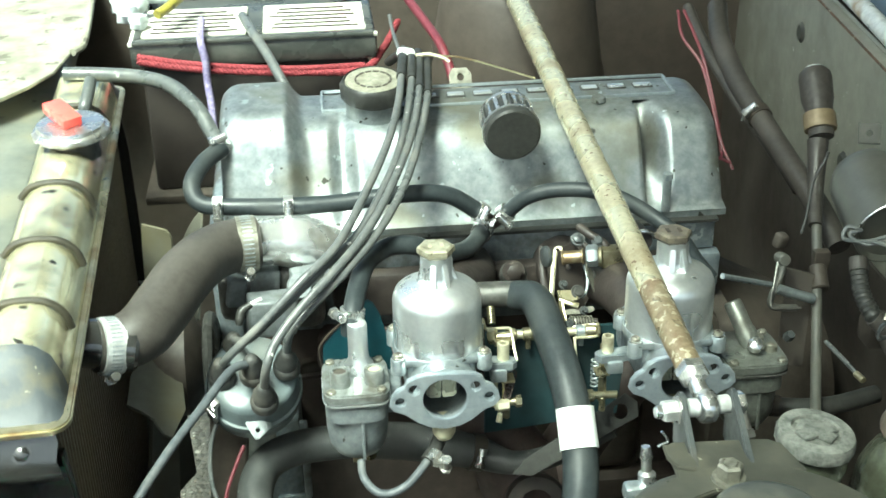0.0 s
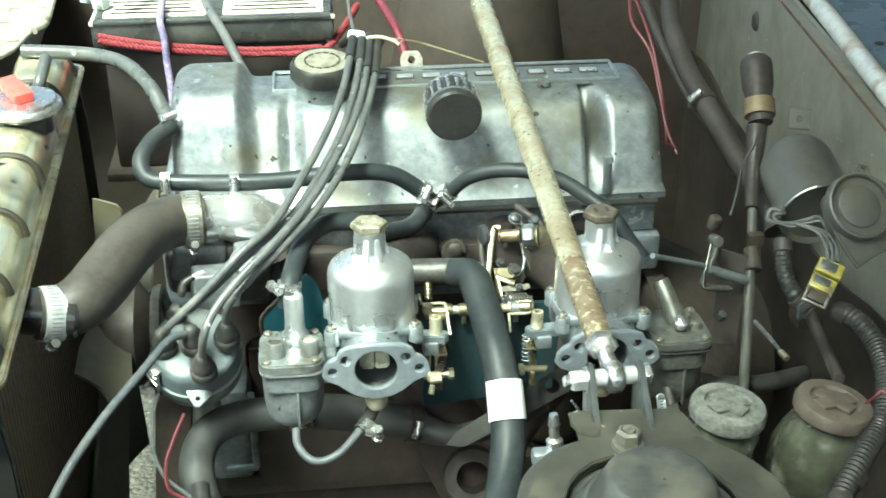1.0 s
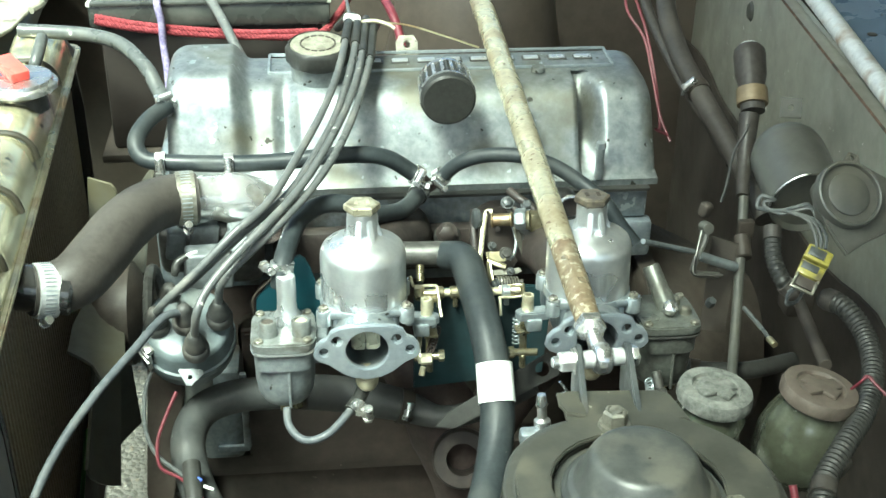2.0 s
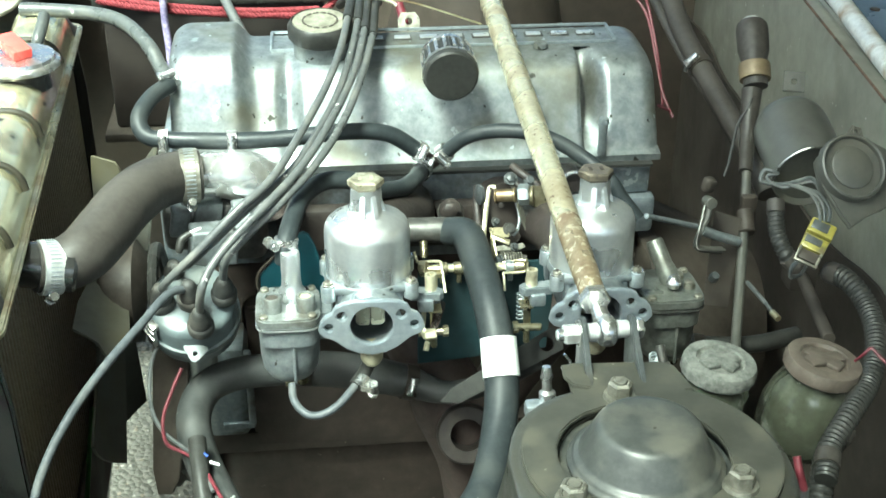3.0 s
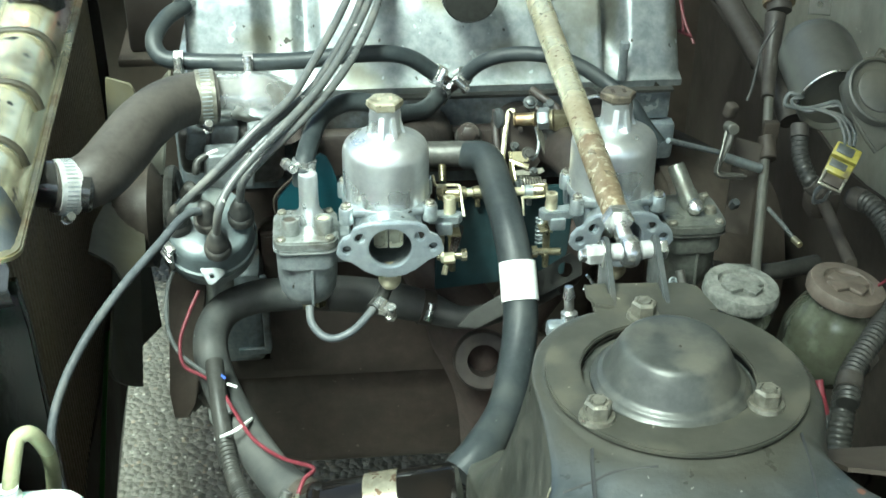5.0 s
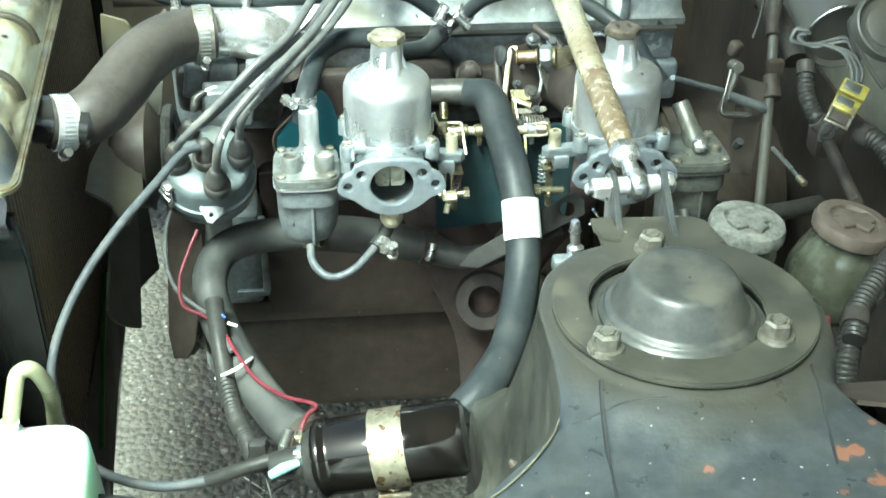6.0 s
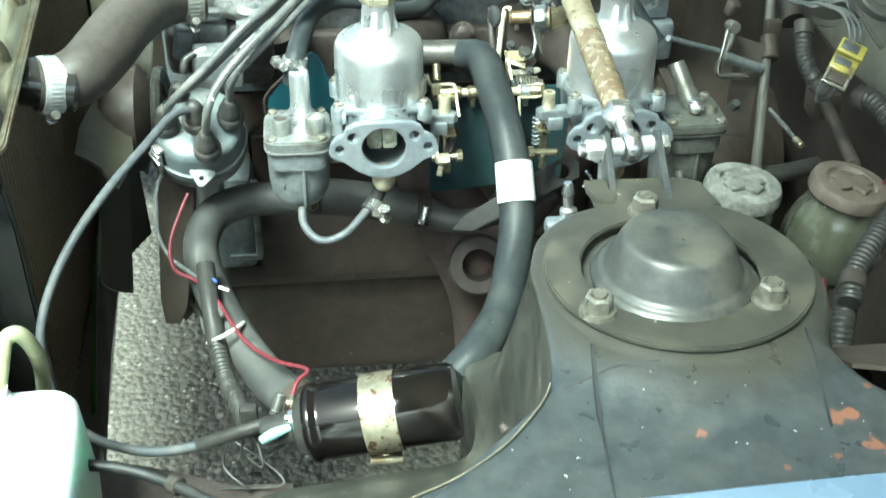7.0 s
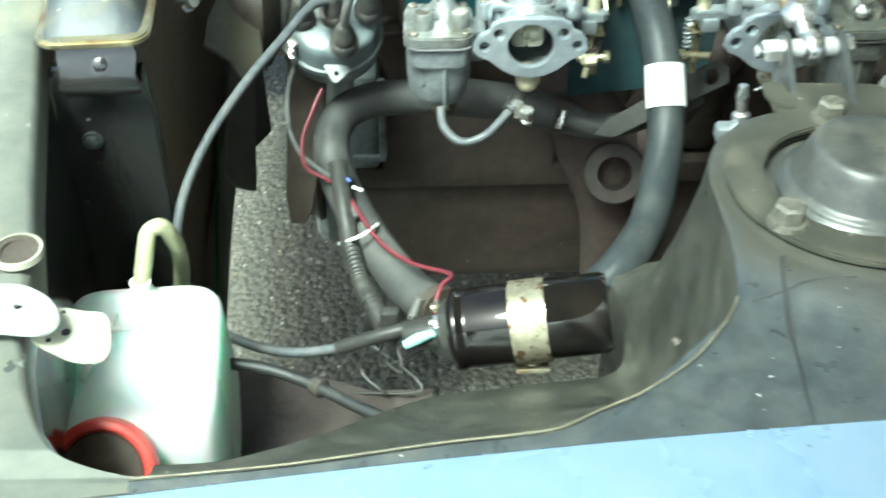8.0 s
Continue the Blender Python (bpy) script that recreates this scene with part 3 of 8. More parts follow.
FOOT = [(-0.235, 0.335, 0.835), (-0.20, 0.350, 0.82), (-0.155, 0.40, 0.78), (-0.10, 0.49, 0.705), (-0.06, 0.505, 0.695), (-0.02, 0.515, 0.69), (0.01, 0.518, 0.69), (0.025, 0.520, 0.69), (0.034, 0.524, 0.69), (0.040, 0.53, 0.69), (0.044, 0.54, 0.69), (0.047, 0.555, 0.69), (0.048, 0.575, 0.69),
        (0.047, 0.595, 0.69), (0.046, 0.615, 0.69), (0.06, 0.63, 0.69), (0.10, 0.64, 0.69), (0.15, 0.645, 0.69)]


def deck_z(r):
    """Height of the deck at the distance r from the strut's middle."""
    return 0.8872 - 0.0117 * smooth(0.0825, 0.130, r) - 0.002 * smooth(0.14, 0.22, r)


def lean(y):
    """How far the strut's leaning top has sunk at y."""
    return 0.055 * max(0.0, y - (TC[1] - 0.0785))


TOP = spline([(x, y, deck_z(math.hypot(x - TC[0], y - TC[1])) - lean(y)) for x, y in SEAM], 6)
LOW = spline(FOOT, 6)
rows = []
for a, b in zip(TOP, LOW):
    steep = 1.35 + 0.55 * smooth(0.0, 0.06, a.x)
    row = [(a.x, a.y, a.z)]
    lip = (b - a)
    lip.z = 0
    lip.normalize()
    row.append((a.x + 0.002 * lip.x, a.y + 0.002 * lip.y, a.z - 0.0015))
    for k in range(1, 15):
        s = k / 14
        row.append((a.x + (b.x - a.x) * s, a.y + (b.y - a.y) * s, b.z + (a.z - 0.004 - b.z) * (1 - s) ** steep + 0.0012 * math.sin(7 * s + 22 * a.x) * s * (1 - s)))
    row += [(b.x, b.y + 0.006, b.z - 0.012), (b.x, b.y + 0.01, b.z - 0.12), (b.x, b.y + 0.014, 0.35)]
    rows.append(row)
part("inner_wing", sheet(rows, 0.002), APRON, car, "olive-grey inner wing apron with dust", 60)


def seam_reach(a):
    """Distance from the strut's middle to the seam along the direction a."""
    pts = sorted((math.atan2(q.y - TC[1], q.x - TC[0]) % (2 * math.pi), math.hypot(q.x - TC[0], q.y - TC[1])) for q in TOP if q.x > 0.055 or q.y > 0.39)
    return float(np.interp(a, [p[0] for p in pts], [p[1] for p in pts]))


EDGE_A = radians(223.5)
RADII = (0.058, 0.070, 0.079, 0.0825, 0.088, 0.094, 0.101, 0.110, 0.120, 0.130)
rows = []
for i in range(221):
    a = radians(95) + (EDGE_A - radians(95)) * i / 70 if i <= 70 else EDGE_A + radians(0.15) + (radians(455) - EDGE_A) * (i - 71) / 149
    c, s = math.cos(a), math.sin(a)
    row = []
    if i <= 70:
        r1 = seam_reach(a)
        for k in range(12):
            u = (RADII[min(k, 9)] - 0.0825) / 0.0475
            r = RADII[k] if k < 3 else 0.0825 + (r1 - 0.0825) * u + 0.0004 * max(0, k - 9)
            z = (0.888, 0.889, 0.889)[k] if k < 3 else deck_z(r) - 0.0004 * max(0, k - 9)
            row.append((TC[0] + r * c, TC[1] + r * s, z - lean(TC[1] + r * s)))
    else:
        face = -s
        w = 1.0 if c < 0 and s < 0 else smooth(0.40, 0.74, face)
        reach = 0.5
        if face > 0.05:
            reach = min(0.62, (TC[1] + 0.008 - edge_y(TC[0])) / (face + 0.072 * c))
        wall = ((0.058, 0.888), (0.070, 0.889), (0.083, 0.889), (0.0885, 0.886), (0.0925, 0.878), (0.096, 0.862), (0.103, 0.83), (0.109, 0.78), (0.114, 0.72), (0.118, 0.63), (0.122, 0.52), (0.126, 0.42))
        for k, (r, z) in enumerate(wall):
            rd = RADII[k] if k < 10 else (reach * 0.55 + 0.05 if k == 10 else reach)
            zd = (0.888, 0.889, 0.889)[k] if k < 3 else deck_z(rd) + 0.002 * smooth(0.14, 0.22, rd)
            row.append((TC[0] + (r + (rd - r) * w) * c, TC[1] + (r + (rd - r) * w) * s, z + (zd - z) * w - lean(TC[1] + (r + (rd - r) * w) * s)))
    rows.append(row)
tower = part("strut_tower", sheet(rows, 0.002), DECK, car, "grey oversprayed strut tower and deck with paint chips", 70)
# narrow strip of the deck along the fender
rows = []
for q in TOP:
    if q.x < 0.012 and q.y < 0.35:
        far = max(edge_y(q.x) + 0.001, 0.482 + (q.x - TC[0]) * math.tan(EDGE_A) + 0.0005)
        rows.append([(q.x, q.y + (min(far, q.y) - q.y) * k / 3, q.z + (0.872 - q.z) * k / 3) for k in range(4)])
part("deck_strip", sheet(rows, 0.002), DECK, car, "", 60)
part("deck_seam", tube([(q.x, q.y, q.z + 0.0026) for q in TOP[:63]], 0.0006, 6, 2), SEAMEDGE, car, "thin rubbed seam edge")
for pts in ([(0.0905, 0.4215, 0.8830), (0.088, 0.405, 0.8800), (0.085, 0.37, 0.8765), (0.083, 0.34, 0.8765), (0.081, 0.312, 0.8775)], [(0.070, 0.3975, 0.8768), (0.088, 0.4005, 0.8782), (0.100, 0.4035, 0.8790), (0.125, 0.4035, 0.8792)], [(0.2155, 0.424, 0.88), (0.2135, 0.400, 0.88), (0.2115, 0.378, 0.88), (0.2085, 0.356, 0.88)]):
    part("panel_seam", tube([(px_, py_, deck_z(math.hypot(px_ - TC[0], py_ - TC[1])) + 0.0002) for px_, py_, pz_ in pts], (0.0010 if pts[0][0] > 0.2 else 0.0016) if pts[0][1] > 0.4 else 0.0007, 8, flat=0.3), GROOVE, tower)
part("stud", lathe([(0, 0.004), (0.0022, 0.0038), (0.0032, 0.001), (0.0036, 0), (0, 0)], axis((0.0450, 0.4290, 0.8150), (-0.55, 0.45, 0.6)), 14), GRIME, car)
# fender gutter
part("fender_gutter", tube([(x, edge_y(x) + 0.006, 0.868) for x in (-0.6, -0.3, 0.0, 0.3, 0.7)], 0.004, 8), BAY, car)

# firewall, cowl and the far inner wing
FW = pose(0.5295, 1.1, 0, 0, 0, -4.57)
part("firewall", box(0.02, 1.66, 0.72, FW @ at(0.010, 0, 0.53), 0.004), FIREWALL, car, "dusty olive-grey firewall")
part("firewall_ledge", sheet([[FW @ Vector((0.002 + 0.008 * k, y, 0.8885 - 0.006 * math.sin(k * 1.05))) for k in range(4)] for y in (-0.82, -0.3, 0.3, 0.82)], 0.003), FIREWALL, car)
# Dark sheet over the lower firewall in place of the shade there.
part("shade_sheet", sheet([[FW @ Vector((-0.005 + 0.004 * math.sin(9 * y + 5 * z), y, z)) for z in (0.30, 0.45, 0.58, 0.64, 0.672 + 0.006 * math.sin(23 * y) + 0.05 * smooth(0.15, -0.25, y))] for y in [-0.55 + 0.05 * k for k in range(27)]], 0.004), DARKBROWN, car, "dark sheet standing in for shade on the lower firewall", 60)
part("rusty_edge", tube([FW @ Vector((0.0005, y, 0.8905)) for y in (-0.7, -0.3, 0.1, 0.5, 0.8)], 0.0015, 8), RUSTLINE, car, "rusty firewall edge")
for y, z in ((-0.15, 0.80), (0.18, 0.74), (0.40, 0.83), (0.35, 0.60)):
    part("firewall_plug", lathe([(0, 0.004), (0.010, 0.004), (0.014, 0.0), (0, 0)], FW @ axis((0.0, y, z), (-1, 0, 0)), 20), BAY, car)
part("cowl_seal", tube([FW @ Vector((x, y, z)) for x, y, z in ((0.010, -0.8, 0.898), (0.022, -0.3, 0.898), (0.026, -0.05, 0.899), (0.035, 0.27, 0.900), (0.042, 0.8, 0.902))], 0.0115, 14, flat=0.8), SEAL, car, "pale weathered cowl seal with rust spots")
part("cowl_panel", sheet([[FW @ Vector((x, y, 0.890 + 0.10 * (x - 0.04))) for x in (0.040 + 0.018 * y, 0.09, 0.2, 0.4, 0.7)] for y in (-0.9, -0.4, 0.0, 0.4, 0.9)], 0.003), BLUE, car, "blue cowl panel in front of the windscreen")
for y, x in ((0.14, 0.072), (0.02, 0.060)):
    part("cowl_hole", lathe([(0, 0.0012), (0.005, 0.0012), (0.0062, 0.0), (0, 0.0)], FW @ at(x, y, 0.8935), 18), DARKBROWN, car)
part("far_inner_wing", box(2.0, 0.02, 0.75, at(0.2, 1.83, 0.5), 0.004), FARWALL, car, "far inner wing, its colour darkened for shade")
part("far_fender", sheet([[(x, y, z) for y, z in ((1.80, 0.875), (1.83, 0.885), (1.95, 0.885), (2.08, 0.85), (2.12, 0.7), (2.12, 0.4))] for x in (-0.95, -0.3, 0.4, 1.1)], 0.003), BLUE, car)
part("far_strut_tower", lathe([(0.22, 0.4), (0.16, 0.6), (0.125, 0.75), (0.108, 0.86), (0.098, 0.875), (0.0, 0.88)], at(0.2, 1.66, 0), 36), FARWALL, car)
part("crossmember", box(0.10, 1.3, 0.09, at(0.28, 1.1, 0.27), 0.02), GRIME, car)
part("chassis_rail", box(1.5, 0.07, 0.1, at(0.42, 0.60, 0.40), 0.012), GRIME, car)

# front wheels below the fenders
for wy in (0.20, 1.98):
    wheel = part("wheel", lathe([(0, -0.06), (0.10, -0.07), (0.17, -0.075), (0.178, -0.07), (0.178, 0.07), (0.17, 0.075), (0.10, 0.05), (0, 0.045)], axis((0.155, wy, 0.282), (0, 1, 0)), 40), DARKALU, car, "steel wheel rim")
    part("tyre", lathe([(0.176, -0.075), (0.20, -0.088), (0.25, -0.088), (0.275, -0.07), (0.282, -0.04), (0.282, 0.04), (0.275, 0.07), (0.25, 0.088), (0.20, 0.088), (0.176, 0.075)], axis((0.155, wy, 0.282), (0, 1, 0)), 56), BLACK, wheel, "black rubber tyre")

# radiator support and front panel
RT = pose(-0.3329, 0.996, 0.008, 0, 0, 2.7)


def panel_edge(y):
    """How far the panel in front of the radiator reaches towards the engine at y."""
    return float(np.interp(y, (0.288, 0.3035, 0.306, 0.310, 0.316, 0.324, 0.340, 0.360, 0.379, 0.399, 0.437, 0.465, 0.521, 0.70, 1.9), (-0.20, -0.215, -0.234, -0.248, -0.262, -0.274, -0.285, -0.294, -0.300, -0.306, -0.3115, -0.3125, -0.325, -0.357, -0.413)))


rows = []
for i in range(90):
    y = 0.276 + i * 0.003 if i < 42 else 0.402 + (i - 42) * 0.031
    xr = panel_edge(y)
    wide = float(np.interp(y, (0.292, 0.40, 0.55, 1.9), (0.45, 0.30, 0.105, 0.085)))
    rows.append([(xr, y, 0.835), (xr - 0.001, y, 0.858), (xr - 0.006, y, 0.864), (xr - wide * 0.35, y, 0.866), (xr - wide * 0.7, y, 0.867), (xr - wide * 0.97, y, 0.866), (xr - wide, y, 0.858), (xr - wide - 0.004, y, 0.80), (xr - wide - 0.02, y, 0.45)])
part("front_panel", sheet(rows, 0.003), PANELLIGHT, car, "pale dusty panel in front of the radiator", 60)
SL = [(-0.3811, 1.6558, 0.9000), (-0.3754, 1.5557, 0.9000), (-0.3681, 1.4650, 0.9000), (-0.3639, 1.3908, 0.9000), (-0.3725, 1.3650, 0.9000), (-0.3822, 1.3043, 0.9000), (-0.4014, 1.2659, 0.9000), (-0.4286, 1.2274, 0.9000), (-0.4674, 1.1926, 0.9000), (-0.5420, 1.2181, 0.9000), (-0.6094, 1.6899, 0.9000)]
part("slam_panel", prism([(q[0], q[1]) for q in SL], 0.004, at(0, 0, 0.893), 0.001), SLAM, car, "pale cream slam panel with a ragged edge")
part("slam_lip", tube([(q[0] + 0.002, q[1], 0.897) for q in SL[:5]], 0.0045, 8), SLAM, car)
HQ = (-0.3211, 0.4605, 0.8680)
part("panel_hole", lathe([(0, 0.0012), (0.0085, 0.0012), (0.0092, 0.0026), (0.0125, 0.0026), (0.0135, 0.0), (0, 0.0)], at(HQ[0], HQ[1], 0.8665), 32), GRIME, car, "dark hole in the front panel")
part("panel_hole_rim", lathe([(0.0122, 0.0), (0.0122, 0.0034), (0.0138, 0.0034), (0.0148, 0.0)], at(HQ[0], HQ[1], 0.8665), 32), SLAM, car)
rows = []
for i in range(70):
    y = 0.306 + i * 0.007
    xr = panel_edge(y)
    rows.append([(xr - 0.004, y, 0.845), (xr - 0.004, y, 0.80), (xr - 0.003 + 0.003 * math.sin(40 * y), y, 0.72), (xr - 0.004, y, 0.60), (xr - 0.004, y, 0.30)])
part("radiator_support", sheet(rows, 0.003), RADDARK, car, "gloss black radiator support below the panel", 60)
part("lower_apron", sheet([[(-0.304, y, 0.52), (-0.299, y, 0.49), (-0.298, y, low + 0.02), (-0.301, y, low)] for y, low in ((0.42, 0.25), (0.60, 0.29), (0.70, 0.315), (0.80, 0.352), (0.852, 0.373), (0.91, 0.400), (0.965, 0.421), (1.02, 0.430), (1.07, 0.436), (1.18, 0.445), (1.3, 0.45))], 0.003), GRIME, car, "dark lower front apron", 60)
part("splash_shield", sheet([[(-0.2497, 0.6122, 0.6200), (-0.2438, 0.5522, 0.6200), (-0.2389, 0.5021, 0.6200)], [(-0.2121, 0.6050, 0.6200), (-0.2091, 0.5554, 0.6150), (-0.2051, 0.5035, 0.6200)], [(-0.1769, 0.5932, 0.6200), (-0.1755, 0.5543, 0.6150), (-0.1731, 0.5050, 0.6200)], [(-0.1379, 0.5768, 0.6200), (-0.1375, 0.5433, 0.6200), (-0.1371, 0.5089, 0.6200)], [(-0.0909, 0.5752, 0.6200), (-0.0918, 0.5418, 0.6200), (-0.0925, 0.5152, 0.6200)]], 0.003), IRON, car, "dark splash shield below the washer bottle", 60)

part("inner_wing_rear", sheet([[(x, 0.42 + 0.03 * math.sin(9 * x), 0.84), (x, 0.50, 0.80), (x + 0.01, 0.60, 0.70), (x + 0.02, 0.66, 0.55), (x + 0.02, 0.68, 0.35)] for x in (0.26, 0.34, 0.42, 0.50, 0.565)], 0.003), FARWALL, car, "rear part of the inner wing, darkened for shade", 60)

# ---- radiator ----
rad = thing("radiator", (-0.31, 1.0, 0.36), "black and brass car radiator with a worn top tank", "radiator")
L = 0.637
ROWS_T = []
for i in range(60):
    v = -L / 2 + L * i / 59
    e = min(smooth(-L / 2, -L / 2 + 0.044, v), smooth(L / 2, L / 2 - 0.044, v)) ** 0.8
    top = 0.0005 + 0.0415 * e
    ROWS_T.append([RT @ Vector((u * (0.78 + 0.22 * (1 - h) + 0.0 * e), v, 0.862 + top * h)) for u, h in
                   ((-0.034, 0.0), (-0.0335, 0.35), (-0.030, 0.72), (-0.02, 0.92), (-0.008, 1.0), (0.008, 1.0), (0.02, 0.92), (0.030, 0.72), (0.0335, 0.35), (0.034, 0.0))])
tank = part("top_tank", sheet(ROWS_T[4:-4], 0.002), RADMAT, rad, "worn brass-coloured top tank", 50)
# The dark reflection on the sloping ends is put into TANKEND's colour.
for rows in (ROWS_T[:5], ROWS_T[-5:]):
    part("tank_end", sheet(rows, 0.002), TANKEND, rad, "dirty sloping tank end with a dark reflection painted in", 50)
part("tank_rim", prism([(sx * (0.039 - 0.016 * (1 - math.cos(a))), sy * (L / 2 + 0.008 - 0.016 * (1 - math.sin(a)))) for sx, sy, flip in ((-1, -1, 0), (1, -1, 1), (1, 1, 0), (-1, 1, 1)) for a in [radians(15 * (6 - q if flip else q)) for q in range(7)]], 0.006, RT @ at(0, 0, 0.857), 0.0015), GOLD, rad)
# Ribs are coloured dark in place of the shadow lines at the steps.
for v in (-0.218, -0.121, -0.014, 0.165):
    part("tank_rib", tube([RT @ Vector(q) for q in ((-0.029, v, 0.892), (-0.018, v, 0.9025), (0, v, 0.9055), (0.018, v, 0.9025), (0.029, v, 0.892), (0.033, v, 0.878))], 0.0030, 8, 6), RADRIB, tank)
part("core", box(0.045, 0.60, 0.42, RT @ at(0, 0, 0.64), 0.002), CORE, rad, "dusty finned radiator core")
for k in range(54):
    part("fin", box(0.0015, 0.0025, 0.40, RT @ at(0.0235, -0.291 + 0.011 * k, 0.64)), CORE, rad)
for sgn in (-1, 1):
    part("side_bracket", prism([(-0.034, 0.835), (0.030, 0.835), (0.034, 0.79), (0.036, 0.30), (-0.036, 0.30), (-0.036, 0.79)], 0.010, RT @ at(0, sgn * 0.313 + 0.005, 0) @ pose(0, 0, 0, 90, 0, 0), 0.002), RADDARK, rad, "gloss black side bracket")
    lip = [RT @ Vector((0, sgn * (0.318 + dy), z)) for dy, z in ((0.0, 0.858), (0.004, 0.850), (0.010, 0.838), (0.013, 0.830), (0.012, 0.824), (0.006, 0.821))]
    part("bracket_plate", sheet([[q + (RT.to_3x3() @ Vector((x + 0.0015 * math.sin(90 * x + 300 * q.z), 0, 0.001 * math.sin(140 * x + 200 * q.z)))) for x in (-0.024, -0.016, -0.008, 0.0, 0.008, 0.016, 0.024, 0.028)] for q in lip], 0.002), RADDARK, rad, "bent glossy bracket plate", 70)
    part("bracket_bolt", bolt(axis(RT @ Vector((0.004, sgn * 0.3262, 0.845)), (0, sgn * 0.85, 0.5)), 0.0055, 0.004), RADDARK, rad)
    part("bracket_bolt", bolt(axis(RT @ Vector((-0.014, sgn * 0.319, 0.776)), (0, sgn, 0)), 0.0055, 0.004), TABGREY, rad)
part("bottom_tank", box(0.06, 0.63, 0.06, RT @ at(0, 0, 0.40), 0.012), RADDARK, rad)
CP = RT @ Vector((0.0095, 0.081, 0.901))
capm = at(*CP) @ pose(0, 0, 0, 0, 0, 0)
part("filler_neck", lathe([(0, -0.012), (0.026, -0.012), (0.024, 0.004), (0.031, 0.006), (0.032, 0.010), (0, 0.010)], capm, 28), RADDARK, rad)
rc = part("radiator_cap", lathe([(0.0, 0.009), (0.0345, 0.009), (0.0365, 0.0105), (0.0365, 0.0145), (0.0345, 0.0165), (0.0325, 0.017), (0.0315, 0.0205), (0.021, 0.0222), (0.0, 0.0228)], capm, 48, lambda a, z: 1 + (0.02 * math.cos(12 * a) if z < 0.013 else 0)), CHROME, rad, "bright steel radiator cap")
part("lever", box(0.020, 0.042, 0.010, capm @ at(-0.006, 0.0, 0.030) @ pose(0, 0, 0, 8, 0, 35), 0.002), RED, rc, "red safety lever")
part("outlet", rod(RT @ Vector((0.028, -0.176, 0.838)), RT @ Vector((0.075, -0.176, 0.828)), 0.0205, 24), RADDARK, rad)

# ---- engine ----
eng = thing("engine", (0.05, 1.15, 0.3), "four-cylinder engine with a worn aluminium valve cover", "engine")


def rounded(d, r):
    """Share of the full height at the distance d from an end with the corner radius r."""
    return 1.0 if d >= r else math.sqrt(max(0.0, 1 - ((r - d) / r) ** 2))


def cover_row(x):
    lift = smooth(-0.108, -0.128, x)
    end = min(rounded(x + 0.193, 0.022), rounded(0.320 - x, 0.020))
    dent = 0.009 * smooth(-0.124, -0.102, x) * smooth(-0.052, -0.074, x) + 0.010 * smooth(-0.086, -0.072, x) * smooth(-0.054, -0.070, x) \
        + 0.036 * smooth(0.2355, 0.2395, x) * smooth(0.268, 0.243, x)
    out = []
    for y, z in ((1.060, 0.797), (1.060, 0.804), (1.066, 0.808), (1.071, 0.820), (1.080, 0.836), (1.088, 0.850), (1.096, 0.864), (1.103, 0.876), (1.110, 0.883), (1.118, 0.888),
                 (1.130, 0.891), (1.15, 0.892), (1.18, 0.893), (1.205, 0.892), (1.218, 0.888), (1.226, 0.880), (1.235, 0.86), (1.248, 0.81), (1.262, 0.806), (1.262, 0.797)):
        h = max(0.0, (z - 0.808) / 0.084)
        flange = 1.0 if z > 0.807 else 0.0
        zz = 0.808 + (z - 0.808) * (0.80 + 0.20 * end) + lift * 0.020 * h if flange else z
        yy = y + dent * min(1, h * 3) * (1 if y < 1.15 else 0) * smooth(1.0, 0.9, h * 0.9) + flange * (0.012 * (1 - end) if y < 1.15 else -0.012 * (1 - end))
        out.append((x, yy - 0.004 * lift * h, zz))
    return out


xs = [-0.193 + 0.022 * (i / 14) ** 2 for i in range(14)] + [-0.171 + 0.471 * i / 170 for i in range(171)] + [0.320 - 0.020 * (i / 14) ** 2 for i in range(13, -1, -1)]
vrows = [cover_row(x) for x in xs]
bm = bmesh.new()
gv = [[bm.verts.new(q) for q in r] for r in vrows]
for a, b in zip(gv, gv[1:]):
    for i in range(len(a) - 1):
        bm.faces.new((a[i], a[i + 1], b[i + 1], b[i]))
    bm.faces.new((a[-1], a[0], b[0], b[-1]))
bm.faces.new(gv[0])
bm.faces.new(gv[-1])
cover = part("valve_cover", bm, ALU, eng, "worn cast aluminium valve cover", 50)
# raised panel edges and the worn lettering on top, as plain bars
for y in (1.160, 1.212):
    part("raised_rim", box(0.375, 0.0030, 0.0035, at(0.099, y, 0.8937), 0.001), ZINC, cover)
for x in (-0.088, 0.286):
    part("raised_rim", box(0.0030, 0.05, 0.0035, at(x, 1.186, 0.8937), 0.001), ZINC, cover)
for k in range(9):
    mark = part("worn_mark", box(0.021, 0.012, 0.0012, at(0.025 + 0.029 * k, 1.186, 0.8938), 0.0005), DARKALU, cover, "dark plate under a raised mark")
    part("raised_mark", box(0.016 + 0.0015 * (k % 3), 0.0075, 0.003, at(0.025 + 0.029 * k, 1.186, 0.8946), 0.001), SILVER, mark)
part("gasket", box(0.498, 0.208, 0.003, at(0.061, 1.155, 0.7955)), BLACK, eng)
for x, y, z in ((0.201, 1.150, 0.893),):
    part("cover_boss", lathe([(0, 0.004), (0.002, 0.004), (0.0022, 0.005), (0.007, 0.005), (0.008, 0), (0, 0)], at(x, y, z), 20), ALU, cover)
